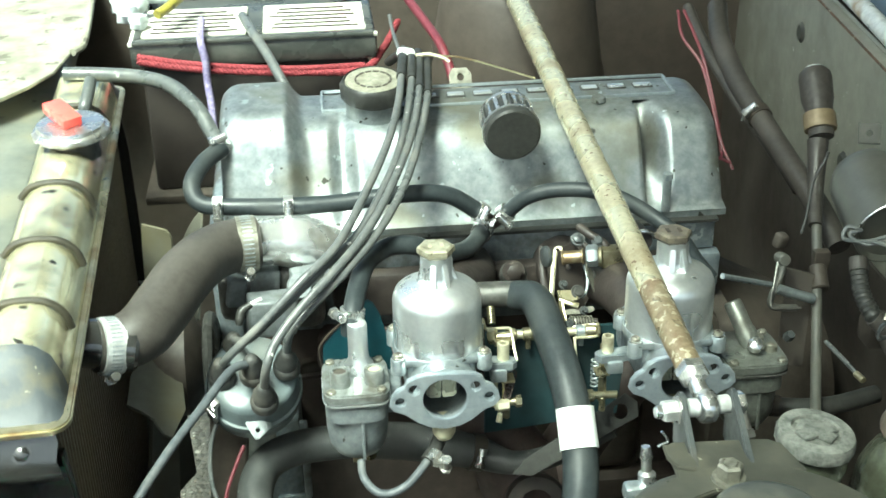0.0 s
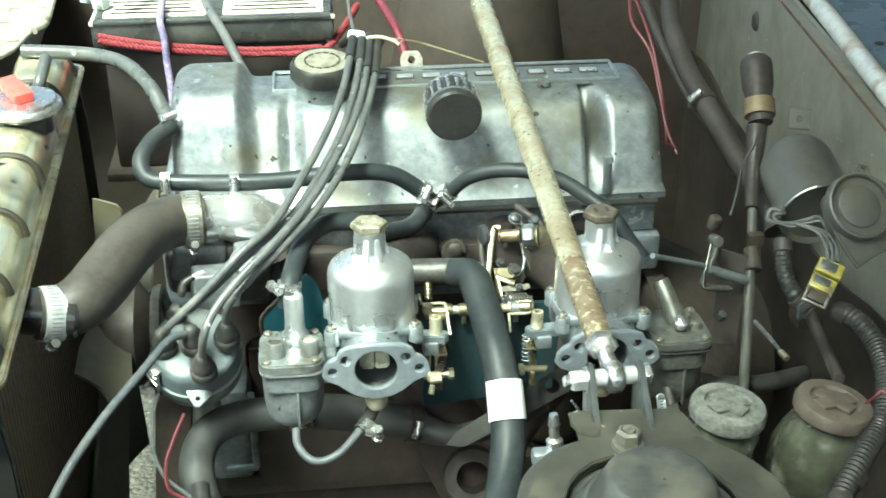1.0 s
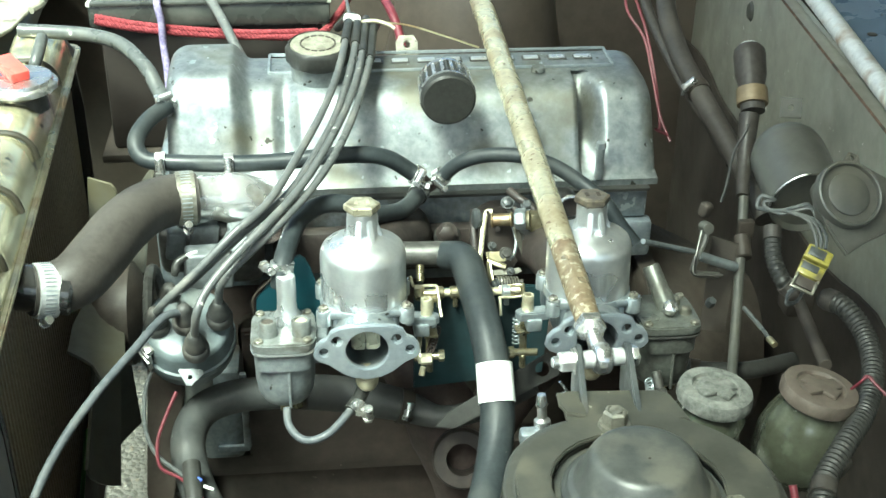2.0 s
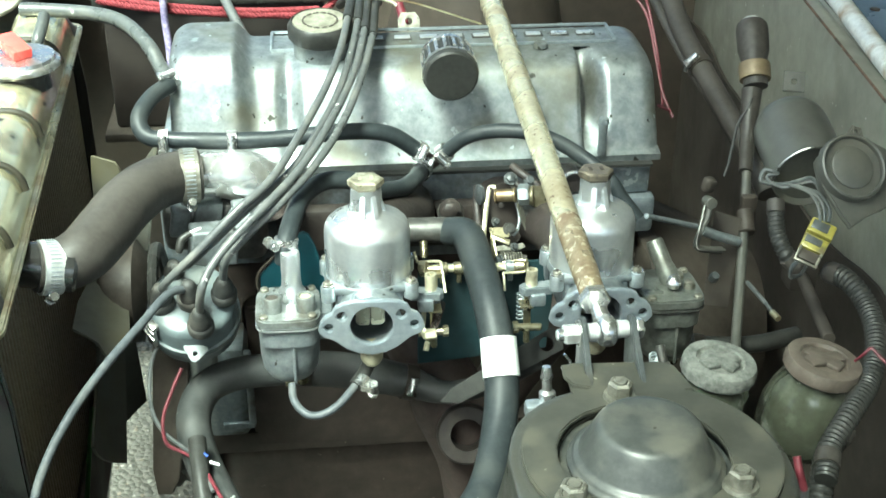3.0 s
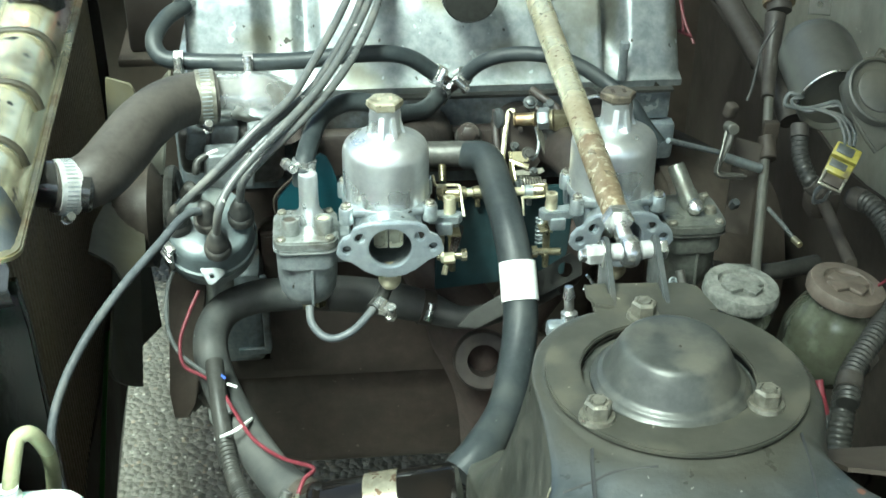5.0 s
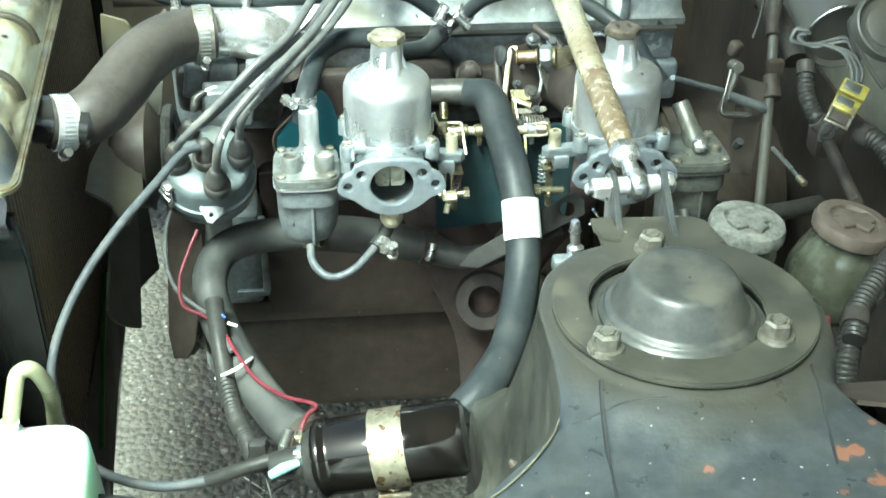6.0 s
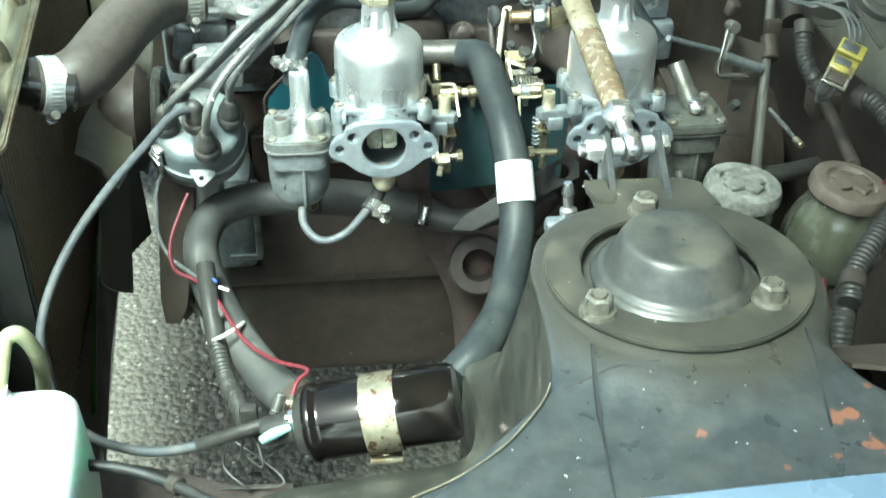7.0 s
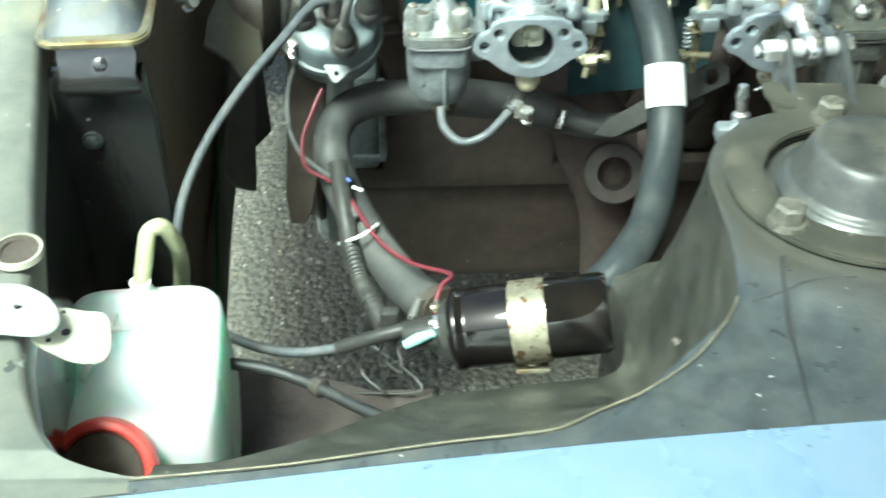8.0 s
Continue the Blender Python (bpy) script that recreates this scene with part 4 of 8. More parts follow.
for x in (0.255,):
    part("cover_stud", join(rod((x, 1.060, 0.806), (x, 1.060, 0.845), 0.0046, 12), lathe([(0, 0.006), (0.005, 0.006), (0.006, 0), (0, 0)], at(x, 1.060, 0.842), 6)), ZINC, cover, "tall plated cover stud")
part("cylinder_head", join(box(0.500, 0.20, 0.035, at(0.06, 1.158, 0.7765), 0.003), box(0.48, 0.195, 0.075, at(0.06, 1.165, 0.722), 0.004)), HEAD, eng, "grey aluminium cylinder head")
for k in range(5):
    x = -0.12 + 0.105 * k
    part("head_rib", box(0.035, 0.02, 0.045, at(x, 1.06, 0.735), 0.006), HEAD, eng)
part("front_cover", join(box(0.03, 0.20, 0.16, at(-0.195, 1.15, 0.735), 0.012), box(0.028, 0.22, 0.32, at(-0.195, 1.15, 0.52), 0.015)), HEAD, eng, "aluminium timing cover")
part("block", join(box(0.50, 0.19, 0.25, at(0.06, 1.165, 0.565), 0.01), box(0.50, 0.03, 0.03, at(0.06, 1.06, 0.455), 0.004)), BLOCK, eng, "oily cast-iron engine block")
for k in range(4):
    part("cylinder_bulge", box(0.07, 0.025, 0.18, at(-0.10 + 0.105 * k, 1.068, 0.56), 0.02, 3), GRIME, eng)
part("oil_pan", box(0.48, 0.2, 0.17, at(0.06, 1.16, 0.36), 0.03, 3), BLOCK, eng, "dark oily pan")
part("block_plate", join(prism([(-0.10, -0.10), (0.09, -0.10), (0.10, 0.05), (0.04, 0.10), (-0.10, 0.09)], 0.012, at(-0.03, 1.056, 0.55) @ pose(0, 0, 0, 90, 0, 0), 0.003), box(0.006, 0.02, 0.2, at(0.085, 1.05, 0.53), 0.002)), BLOCK, eng)
part("pump_boss", join(box(0.05, 0.06, 0.12, at(-0.155, 1.03, 0.56), 0.01), box(0.008, 0.006, 0.10, at(-0.128, 0.998, 0.57), 0.002), box(0.035, 0.006, 0.008, at(-0.143, 0.998, 0.52), 0.002)), HEAD, eng, "grey pump housing")
part("bell_housing", join(lathe([(0, 0), (0.16, 0), (0.165, 0.02), (0.13, 0.10), (0.10, 0.16), (0, 0.16)], axis((0.315, 1.16, 0.52), (1, 0, -0.05)), 36), box(0.02, 0.30, 0.30, at(0.317, 1.15, 0.55), 0.02, 3)), GRIME, eng, "dark oily bell housing")

gs = thing("green_strip", (-0.2846, 0.7964, 0.5081), "green painted strip beside the radiator core", "trim")
part("strip", tube([(-0.2997, 1.0043, 0.5501), (-0.2934, 0.8960, 0.5231), (-0.2836, 0.7827, 0.5065)], 0.0040, 8, flat=0.4), GREEN, gs)

# ---- carburettors ----
FLANGE = mat("machined_grey_face", (0.31, 0.35, 0.385), (0.39, 0.43, 0.46), 0.44, 0.7, 160, 0.08, (0.34, 0.36, 0.35), 0.5, 35)
PISTON = mat("varnished_piston_metal", (0.40, 0.385, 0.29), (0.52, 0.50, 0.39), 0.3, 0.5, 120, 0.1, (0.26, 0.24, 0.17), 0.5, 60)


def carburettor(x0, side):
    """side -1: float bowl towards the radiator; +1: towards the firewall."""
    M = at(x0, 0.785, 0.789) @ pose(0, 0, 0, -4)
    c = thing("carburettor", M @ Vector((0, 0.05, -0.07)), "side-draught carburettor with silver dashpot " + ("behind the brace bar" if side > 0 else "beside the distributor"), "carburettor", "twin carburettors")
    fl = M @ pose(0, 0, 0, 90, 0, 0)
    outline = [(-0.046, -0.004), (-0.0445, 0.004), (-0.040, 0.010), (-0.034, 0.013), (-0.031, 0.019), (-0.024, 0.0225), (-0.014, 0.024), (0.014, 0.024), (0.024, 0.0225), (0.031, 0.019), (0.034, 0.013), (0.040, 0.010), (0.0445, 0.004), (0.046, -0.004),
               (0.042, -0.009), (0.033, -0.013), (0.022, -0.022), (0.012, -0.027), (0, -0.029), (-0.012, -0.027), (-0.022, -0.022), (-0.033, -0.013), (-0.042, -0.009)]
    part("flange", prism(outline, 0.006, fl @ at(0, 0, -0.006), 0.0008, ((0, 0, 0.0185), (-0.0255, 0.0105, 0.0045), (0.0255, 0.0105, 0.0045), (-0.037, 0.0, 0.0040), (0.037, 0.0, 0.0040))), FLANGE, c, "flat grey air-cleaner flange with bolt holes", 18)
    back = M @ pose(0, 0, 0, -90, 0, 0)
    # Dark discs behind the inner holes paint the shade of their depth.
    for hx, hy, hr, hm in ((-0.0255, 0.0105, 0.0060, DARKBROWN), (0.0255, 0.0105, 0.0060, DARKBROWN), (-0.037, 0.0, 0.0056, TABGREY), (0.037, 0.0, 0.0056, TABGREY)):
        part("hole_back", lathe([(0, 0.0), (hr, 0.0), (hr, 0.003), (0, 0.003)], fl @ at(hx, hy, -0.0095), 16), hm, c)
    ring = [(0.0185, 0.004), (0.0265, 0.004), (0.028, 0.02), (0.030, 0.05), (0.026, 0.075), (0.03, 0.08), (0.03, 0.088), (0.0175, 0.088), (0.0175, 0.03), (0.0185, 0.004)]
    bm = lathe(ring[:-1], back, 36)
    bmesh.ops.delete(bm, geom=[f for f in bm.faces if len(f.verts) > 8], context="FACES")
    part("throat", bm, ZINC, c, "cast throat with a bright bore")
    part("butterfly", lathe([(0, 0.001), (0.0174, 0.001), (0.0174, -0.001), (0, -0.001)], back @ at(0, 0, 0.07) @ pose(0, 0, 0, 12, 0, 0), 28), ZINC, c)
    for hx in (-0.0066, 0.0066):
        part("piston", prism([(hx - 0.0062, 0.018), (hx + 0.0062, 0.018), (hx + 0.0062, -0.013), (hx + (0.0055 if hx < 0 else 0.003), -0.0158), (hx - (0.003 if hx < 0 else 0.0055), -0.0158), (hx - 0.0062, -0.013)], 0.028, fl @ at(0, 0, -0.055), 0.0026), PISTON, c, "pale metering piston", 25)
    part("needle", rod(M @ Vector((0, 0.045, -0.0175)), M @ Vector((0, 0.045, -0.006)), 0.0014, 8), GRIME, c)
    part("body", join(box(0.074, 0.05, 0.008, M @ at(0, 0.046, 0.0230), 0.003), box(0.008, 0.05, 0.036, M @ at(-0.0255, 0.05, 0.0), 0.003), box(0.008, 0.05, 0.036, M @ at(0.0255, 0.05, 0.0), 0.003), lathe([(0, 0.007), (0.0382, 0.007), (0.0388, 0.006), (0.0388, 0.0), (0, 0.0)], M @ at(0, 0.054, 0.0195), 40)), ZINC, c, "grey cast carburettor body")
    for sx, sy in ((-0.036, 0.025), (0.036, 0.025), (-0.036, 0.075), (0.036, 0.075)):
        part("suction_chamber_lug", lathe([(0, 0.008), (0.0058, 0.008), (0.0066, 0.0065), (0.0066, -0.006), (0, -0.006)], M @ at(sx, sy, 0.020), 18), ZINC, c)
        part("washer", lathe([(0, 0.0015), (0.0056, 0.0015), (0.0056, 0), (0, 0)], M @ at(sx, sy, 0.028), 16), CHROME, c)
        slotted("screw", M @ at(sx, sy, 0.0295), 0.0043, 0.003, NUT, c)
    d = part("dashpot", lathe([(0, 0.020), (0.0378, 0.020), (0.0376, 0.0235), (0.0376, 0.0665), (0.0370, 0.0705), (0.0352, 0.0748), (0.0325, 0.0775), (0.028, 0.0800), (0.021, 0.0832), (0.0158, 0.0850), (0.0140, 0.0866), (0.0134, 0.090), (0.0132, 0.1075), (0, 0.1075)], M @ at(0, 0.054, 0), 56), SILVER, c, "satin silver dashpot with small specks", 50)
    for a, flare in ((-106, 0.97), (-66, 0.97), (-168, 0.85), (-4, 0.85)):
        q = M @ at(0, 0.054, 0) @ pose(0, 0, 0, 0, 0, a)
        part("dashpot_fin", prism([(0.010, 0.083), (0.0205 * flare, 0.0840), (0.0192 * flare, 0.088), (max(0.0136, 0.0162 * flare), 0.096), (0.0138, 0.1025), (0.010, 0.1045)], 0.0050, q @ pose(0, 0.00275, 0, 90, 0, 0), 0.0008), SILVER, d)
    cap = part("damper_cap", lathe([(0, 0.0085), (0.0135, 0.0085), (0.0158, 0.0072), (0.0160, 0.003), (0.0135, 0.0), (0, 0.0)], M @ at(0, 0.054, 0.1070), 6), CAPDARK if side > 0 else CAPBRONZE, c, "hexagonal damper cap", 25)
    for sx in (-0.005, 0.005):
        part("cap_mark", box(0.003, 0.007, 0.0008, M @ at(sx, 0.054, 0.1157)), GRIME if side > 0 else PALEBRASS, cap)
    part("jet_nut", join(lathe([(0, 0), (0.0065, 0), (0.0085, 0.003), (0.0100, 0.006), (0.0100, 0.016), (0, 0.016)], M @ at(0.0, 0.016, -0.047), 20), lathe([(0, 0), (0.0115, 0), (0.012, 0.002), (0.012, 0.006), (0, 0.006)], M @ at(0, 0.016, -0.034), 6)), PALEBRASS, c, "yellow plated jet nut")
    # float bowl beside the body
    bx = side * 0.072
    BOWL = ZINC if side < 0 else OLIVEALU
    B = M @ at(bx, 0.046, -0.002)
    fb = part("float_bowl", join(prism(oval(0.0265, 0.030, 32, 4.0), 0.020, B @ at(0, 0, -0.028), 0.003), lathe([(0, -0.070), (0.013, -0.0695), (0.0205, -0.066), (0.0248, -0.058), (0.0266, -0.045), (0.0270, -0.024), (0, -0.024)], B, 36), box(0.003, 0.003, 0.052, B @ at(0.004, -0.0275, -0.038), 0.001), box(0.02, 0.03, 0.03, B @ at(-side * 0.03, 0.01, -0.02), 0.005)), BOWL, c, "grey cast float bowl")
    lid = part("float_bowl_lid", prism(oval(0.0285, 0.0325, 36, 5.0), 0.009, B @ at(0, 0, -0.006), 0.0015), LIDALU if side < 0 else BOWL, fb)
    part("lid_gasket", prism(oval(0.029, 0.033, 36, 5.0), 0.0014, B @ at(0, 0, -0.0080)), SILVER if side < 0 else DARKALU, fb)
    for sx, sy in ((-0.021, -0.025), (0.021, -0.025), (-0.021, 0.025), (0.021, 0.025)):
        part("lid_screw", join(screw(B @ at(sx, sy, 0.003), 0.0042, 0.003), box(0.0054, 0.0012, 0.0006, B @ at(sx, sy, 0.0062) @ pose(0, 0, 0, 0, 0, 35))), NUT, lid)
    for sx in ((-0.013, 0.016) if side < 0 else ()):
        bm = lathe([(0, 0.003), (0.0052, 0.003), (0.0055, 0.0125), (0.006, 0.014), (0.0078, 0.014), (0.0085, 0.013), (0.0085, 0.0), (0.0105, -0.002), (0, -0.002)], B @ at(sx, -0.012, 0.003), 28)
        part("lid_boss", bm, LIDALU if side < 0 else BOWL, lid)
        # Disc near the rim; the dark one stands for the boss's shaded hollow.
        part("boss_hole", lathe([(0, 0.0125), (0.0052, 0.0125), (0.0052, 0.011), (0, 0.011)], B @ at(sx, -0.012, 0.003), 20), GRIME if sx < 0 else PALEBRASS, lid)
    if side > 0:
        for sx, sy in ((0.012, 0.012), (0.018, -0.006)):
            part("lid_plug", join(screw(B @ at(sx, sy, 0.007), 0.0046, 0.003), lathe([(0, 0.007), (0.0052, 0.007), (0.006, 0.0), (0, 0.0)], B @ at(sx, sy, 0.001), 16)), NUT, lid)
    part("inlet_pipe", lathe([(0, 0.046), (0.0078, 0.046), (0.0085, 0.044), (0.0085, 0.020), (0.0092, 0.012), (0.0125, 0.007), (0.0135, 0.0), (0, 0.0)] if side < 0 else [(0, 0.042), (0.0070, 0.042), (0.0080, 0.040), (0.0082, 0.016), (0.0092, 0.014), (0.0094, 0.0), (0, 0.0)], B @ (at(0.004, 0.010, 0.003) if side < 0 else at(0.004, 0.004, 0.003) @ pose(0, 0, 0, -28, -22, 0)), 24), SILVER if side < 0 else OLIVEALU, lid, "metal fuel inlet pipe")
    if side > 0:
        part("inlet_nut", lathe([(0, 0.009), (0.003, 0.0085), (0.0062, 0.006), (0.0070, 0.002), (0.0070, 0.0), (0, 0.0)], B @ at(0.002, -0.010, 0.010) @ pose(0, 0, 0, 35, -10, 0), 16), CHROME, lid, "bright domed nut")
    part("drain_fitting", join(rod(B @ Vector((0.008, -0.004, -0.066)), B @ Vector((0.010, -0.004, -0.078)), 0.0055, 12), box(0.008, 0.006, 0.011, B @ at(-0.002, -0.008, -0.073), 0.001)), BRASS, c)
    # throttle side: bracket, lever, spring and adjusting screw
    s = -side
    part("throttle_bracket", join(prism([(0.036, -0.004), (0.062, -0.006), (0.066, -0.002), (0.066, 0.004), (0.060, 0.008), (0.036, 0.010)], 0.008, M @ at(0, 0.040, 0.002) @ Matrix.Diagonal((s, 1, 1, 1)), 0.001), box(0.014, 0.016, 0.012, M @ at(s * 0.050, 0.040, -0.002), 0.002)), ZINC, c, "plated throttle bracket")
    bm = lathe([(0, 0.006), (0.0028, 0.006), (0.003, 0.016), (0.0050, 0.016), (0.0053, 0.015), (0.0053, 0.0), (0, 0.0)], M @ at(s * 0.055, 0.043, 0.009), 18)
    part("pivot_post", bm, PALEBRASS, c)
    part("throttle_lever", join(prism([(-0.004, 0.02), (0.004, 0.022), (0.006, -0.028), (0.002, -0.040), (-0.005, -0.038)], 0.0022, M @ at(s * 0.056, 0.05, -0.008) @ pose(0, 0, 0, 90, 0, s * 70), 0.0004), box(0.012, 0.014, 0.0025, M @ at(s * 0.059, 0.046, -0.012), 0.0005)), BRASS, c, "yellow plated throttle lever")
    part("adjusting_screw", join(rod(M @ Vector((s * 0.044, 0.045, -0.036)), M @ Vector((s * 0.068, 0.043, -0.034)), 0.0035, 12), lathe([(0, 0.005), (0.0055, 0.005), (0.0055, 0), (0, 0)], axis(M @ Vector((s * 0.066, 0.043, -0.034)), (s, 0, 0)), 6), rod(M @ Vector((s * 0.058, 0.043, -0.05)), M @ Vector((s * 0.058, 0.043, -0.036)), 0.003, 8)), BRASS, c)
    helix = [M @ Vector((s * 0.061 + 0.0042 * math.cos(k * 1.05), 0.058 + 0.0042 * math.sin(k * 1.05), -0.035 + 0.0007 * k)) for k in range(44)]
    part("return_spring", tube(helix, 0.0008, 5, 2), ZINC, c)
    part("rear_flange", prism(oval(0.034, 0.030, 28, 3), 0.012, M @ at(0, 0.1, 0) @ pose(0, 0, 0, 90, 0, 0), 0.002), HEAD, c)
    return c


carburettor(-0.004, -1)
carburettor(0.197, 1)

# throttle shaft and choke linkage between the carburettors
link = thing("throttle_linkage", (0.1, 0.85, 0.76), "yellow plated throttle and choke linkage between the carburettors", "linkage")
part("shaft", rod((0.0675, 0.8973, 0.7739), (0.1388, 0.8962, 0.7735), 0.0040, 14), PALEBRASS, link, "yellow plated cross shaft")
SH0, SH1 = Vector((0.0675, 0.8973, 0.7739)), Vector((0.1388, 0.8962, 0.7735))
for k, m_ in ((0.02, BRASS), (0.24, GOLD), (0.93, ZINC)):
    q = SH0.lerp(SH1, k)
    part("shaft_collar", join(rod(q - Vector((0.005, 0, 0)), q + Vector((0.005, 0, 0)), 0.0062, 14), box(0.005, 0.005, 0.016, at(q.x, q.y - 0.002, q.z - 0.006), 0.001)), m_, link)
LV = [(0.1274, 0.9607, 0.8250), (0.1216, 0.9606, 0.8240), (0.1173, 0.9494, 0.8135), (0.1141, 0.9368, 0.7995), (0.1122, 0.9273, 0.7898), (0.1142, 0.9197, 0.7832)]
part("relay_lever", tube(LV, 0.0025, 10, flat=0.5), PALEBRASS, link, "long yellow plated lever")
part("relay_post", tube([(0.1135, 0.9854, 0.8143), (0.1115, 0.9720, 0.7960), (0.1108, 0.9502, 0.7834)], 0.0045, 10), IRON, link)
pinA, pinB = Vector((0.1252, 0.9513, 0.8204)), Vector((0.1455, 0.9456, 0.8238))
part("pin", join(rod(pinA, pinB, 0.0062, 16), rod(pinA, pinA.lerp(pinB, 0.12), 0.0074, 16), rod(pinA.lerp(pinB, 0.86), pinB, 0.0074, 16)), GOLD, link, "brass-coloured pivot pin")
pd = (pinB - pinA).normalized()
part("pin_nut", lathe([(0, 0.011), (0.009, 0.011), (0.0105, 0.009), (0.0105, 0.002), (0.009, 0), (0, 0)], axis(pinB + pd * 0.002, pd), 6), ZINC, link)
part("square_block", join(box(0.020, 0.014, 0.019, at(*(0.1716, 0.9472, 0.8210)), 0.0015), lathe([(0, 0.004), (0.009, 0.004), (0.010, 0), (0, 0)], axis((0.1622, 0.9435, 0.8232), -pd), 20)), BRASS, link)
part("cam_plate", prism([(-0.014, 0.034), (0.004, 0.036), (0.013, 0.024), (0.010, 0.0), (0.016, -0.018), (0.004, -0.030), (-0.012, -0.022), (-0.016, 0.0)], 0.003, axis((0.1375, 0.9549, 0.7933), (0.3, -0.85, 0.35)), 0.0006, ((-0.004, 0.014, 0.003), (0.004, -0.012, 0.0025))), IRON, link, "oily cam plate")
part("cam_rim", tube([(0.1472, 0.9540, 0.8101), (0.1494, 0.9440, 0.8004), (0.1468, 0.9369, 0.7905), (0.1418, 0.9335, 0.7854)], 0.0016, 8), ZINC, link)
for q, r in (((0.1533, 0.9452, 0.8026), 0.0036), ((0.1373, 0.9324, 0.7933), 0.0046)):
    part("linkage_screw", join(lathe([(0, 0.004), (r * 0.9, 0.004), (r, 0.003), (r, 0), (0, 0)], axis(q, (0.2, -0.75, 0.6)), 6), lathe([(0, 0.002), (r * 1.4, 0.002), (r * 1.45, 0), (0, 0)], axis(q, (0.2, -0.75, 0.6)), 18)), DARKALU, link)
part("angle_bracket", join(tube([(0.1196, 0.9266, 0.7899), (0.1301, 0.9214, 0.7877), (0.1363, 0.9196, 0.7861)], 0.0028, 8, flat=0.4), tube([(0.1199, 0.9251, 0.7896), (0.1205, 0.9151, 0.7814), (0.1225, 0.9079, 0.7752), (0.1270, 0.9007, 0.7695)], 0.0030, 8, flat=0.4), tube([(0.1225, 0.9085, 0.7761), (0.1363, 0.9061, 0.7781)], 0.0015, 8)), GOLD, link, "bent yellow bracket")
part("wire_rod", tube([(0.1266, 0.8790, 0.7571), (0.1267, 0.8877, 0.7688), (0.1273, 0.8892, 0.7709), (0.1460, 0.8881, 0.7720), (0.1489, 0.8925, 0.7782), (0.1454, 0.8947, 0.7807), (0.1275, 0.8994, 0.7763)], 0.0014, 8, 3), PALEBRASS, link)
part("shaft_sleeve", join(rod((0.1315, 0.8969, 0.7734), (0.1388, 0.8962, 0.7735), 0.0026, 10), rod((0.1374, 0.8946, 0.7745), (0.1476, 0.8931, 0.7755), 0.0062, 16), rod((0.1476, 0.8931, 0.7755), (0.1507, 0.8929, 0.7756), 0.0072, 6)), BRASS, link)
part("bent_rod", tube([(0.0413, 0.8878, 0.7997), (0.0434, 0.8824, 0.7928), (0.0469, 0.8815, 0.7920), (0.0631, 0.8804, 0.7926), (0.0655, 0.8737, 0.7923), (0.0663, 0.8643, 0.7832), (0.0674, 0.8541, 0.7747)], 0.0015, 8, 4), PALEBRASS, link)
part("idle_stud", join(rod((0.0526, 0.9141, 0.7945), (0.0520, 0.9005, 0.7845), 0.0032, 12), *[rod(Vector((0.0526, 0.9141, 0.7945)).lerp(Vector((0.0520, 0.9005, 0.7845)), k / 7), Vector((0.0526, 0.9141, 0.7945)).lerp(Vector((0.0520, 0.9005, 0.7845)), k / 7 + 0.07), 0.0042, 12) for k in range(7)]), BRASS, link, "threaded idle stud")
part("fork", join(rod((0.0452, 0.8780, 0.7871), (0.0526, 0.8756, 0.7882), 0.0075, 6), rod((0.0524, 0.8742, 0.7879), (0.0653, 0.8716, 0.7895), 0.0042, 12), box(0.016, 0.010, 0.005, at(*(0.0571, 0.8699, 0.7861)), 0.001), rod((0.0576, 0.8698, 0.7861), (0.0555, 0.8489, 0.7830), 0.0038, 12)), GOLD, link, "yellow plated shaft fork")
part("choke_lever", join(tube([(0.0461, 0.8573, 0.7677), (0.0460, 0.8397, 0.7609), (0.0436, 0.8240, 0.7563), (0.0457, 0.8187, 0.7495)], 0.0030, 8, flat=0.45), rod((0.0449, 0.8206, 0.7519), (0.0558, 0.8202, 0.7529), 0.0052, 6), rod((0.0476, 0.8168, 0.7472), (0.0452, 0.8120, 0.7404), 0.0028, 8)), PALEBRASS, link, "yellow plated choke lever")
part("relay_disc", lathe([(0, 0.003), (0.0085, 0.003), (0.0100, 0.002), (0.0100, -0.001), (0, -0.001)], axis((0.1120, 0.9580, 0.8190), (-1, -0.25, 0.1)), 24), TABGREY, link, "dull round end plate")
part("second_lever", prism([(-0.0032, 0.017), (0.0032, 0.018), (0.0042, 0.004), (0.0026, -0.017), (-0.0030, -0.018), (-0.0040, 0.002)], 0.0020, axis((0.1515, 0.9400, 0.8010), (0.75, -0.55, 0.3)) @ pose(0, 0, 0, 0, 0, 8), 0.0004, ((0, 0.013, 0.0016),)), NUT, link, "dull second lever")
part("cross_strap", prism([(-0.017, 0.0022), (0.016, 0.0030), (0.0175, -0.0010), (0.012, -0.0036), (-0.016, -0.0030)], 0.0016, axis((0.1345, 0.9200, 0.7800), (0.05, -0.6, 0.8)), 0.0003), NUT, link)
part("strap_tab", prism([(-0.0095, 0.0055), (0.0090, 0.0050), (0.0098, -0.0045), (-0.0085, -0.0060)], 0.0018, axis((0.1275, 0.9300, 0.7912), (0.0, -0.75, 0.66)), 0.0003), GOLD, link)
coil_a, coil_b = Vector((0.1265, 0.9080, 0.7765)), Vector((0.1475, 0.9050, 0.7765))
part("torsion_spring", tube([coil_a.lerp(coil_b, k / 84) + Vector((0, 0.0055 * math.cos(k * 0.6), 0.0055 * math.sin(k * 0.6))) for k in range(85)], 0.0008, 5, 2), NUT, link, "dark coiled return spring")
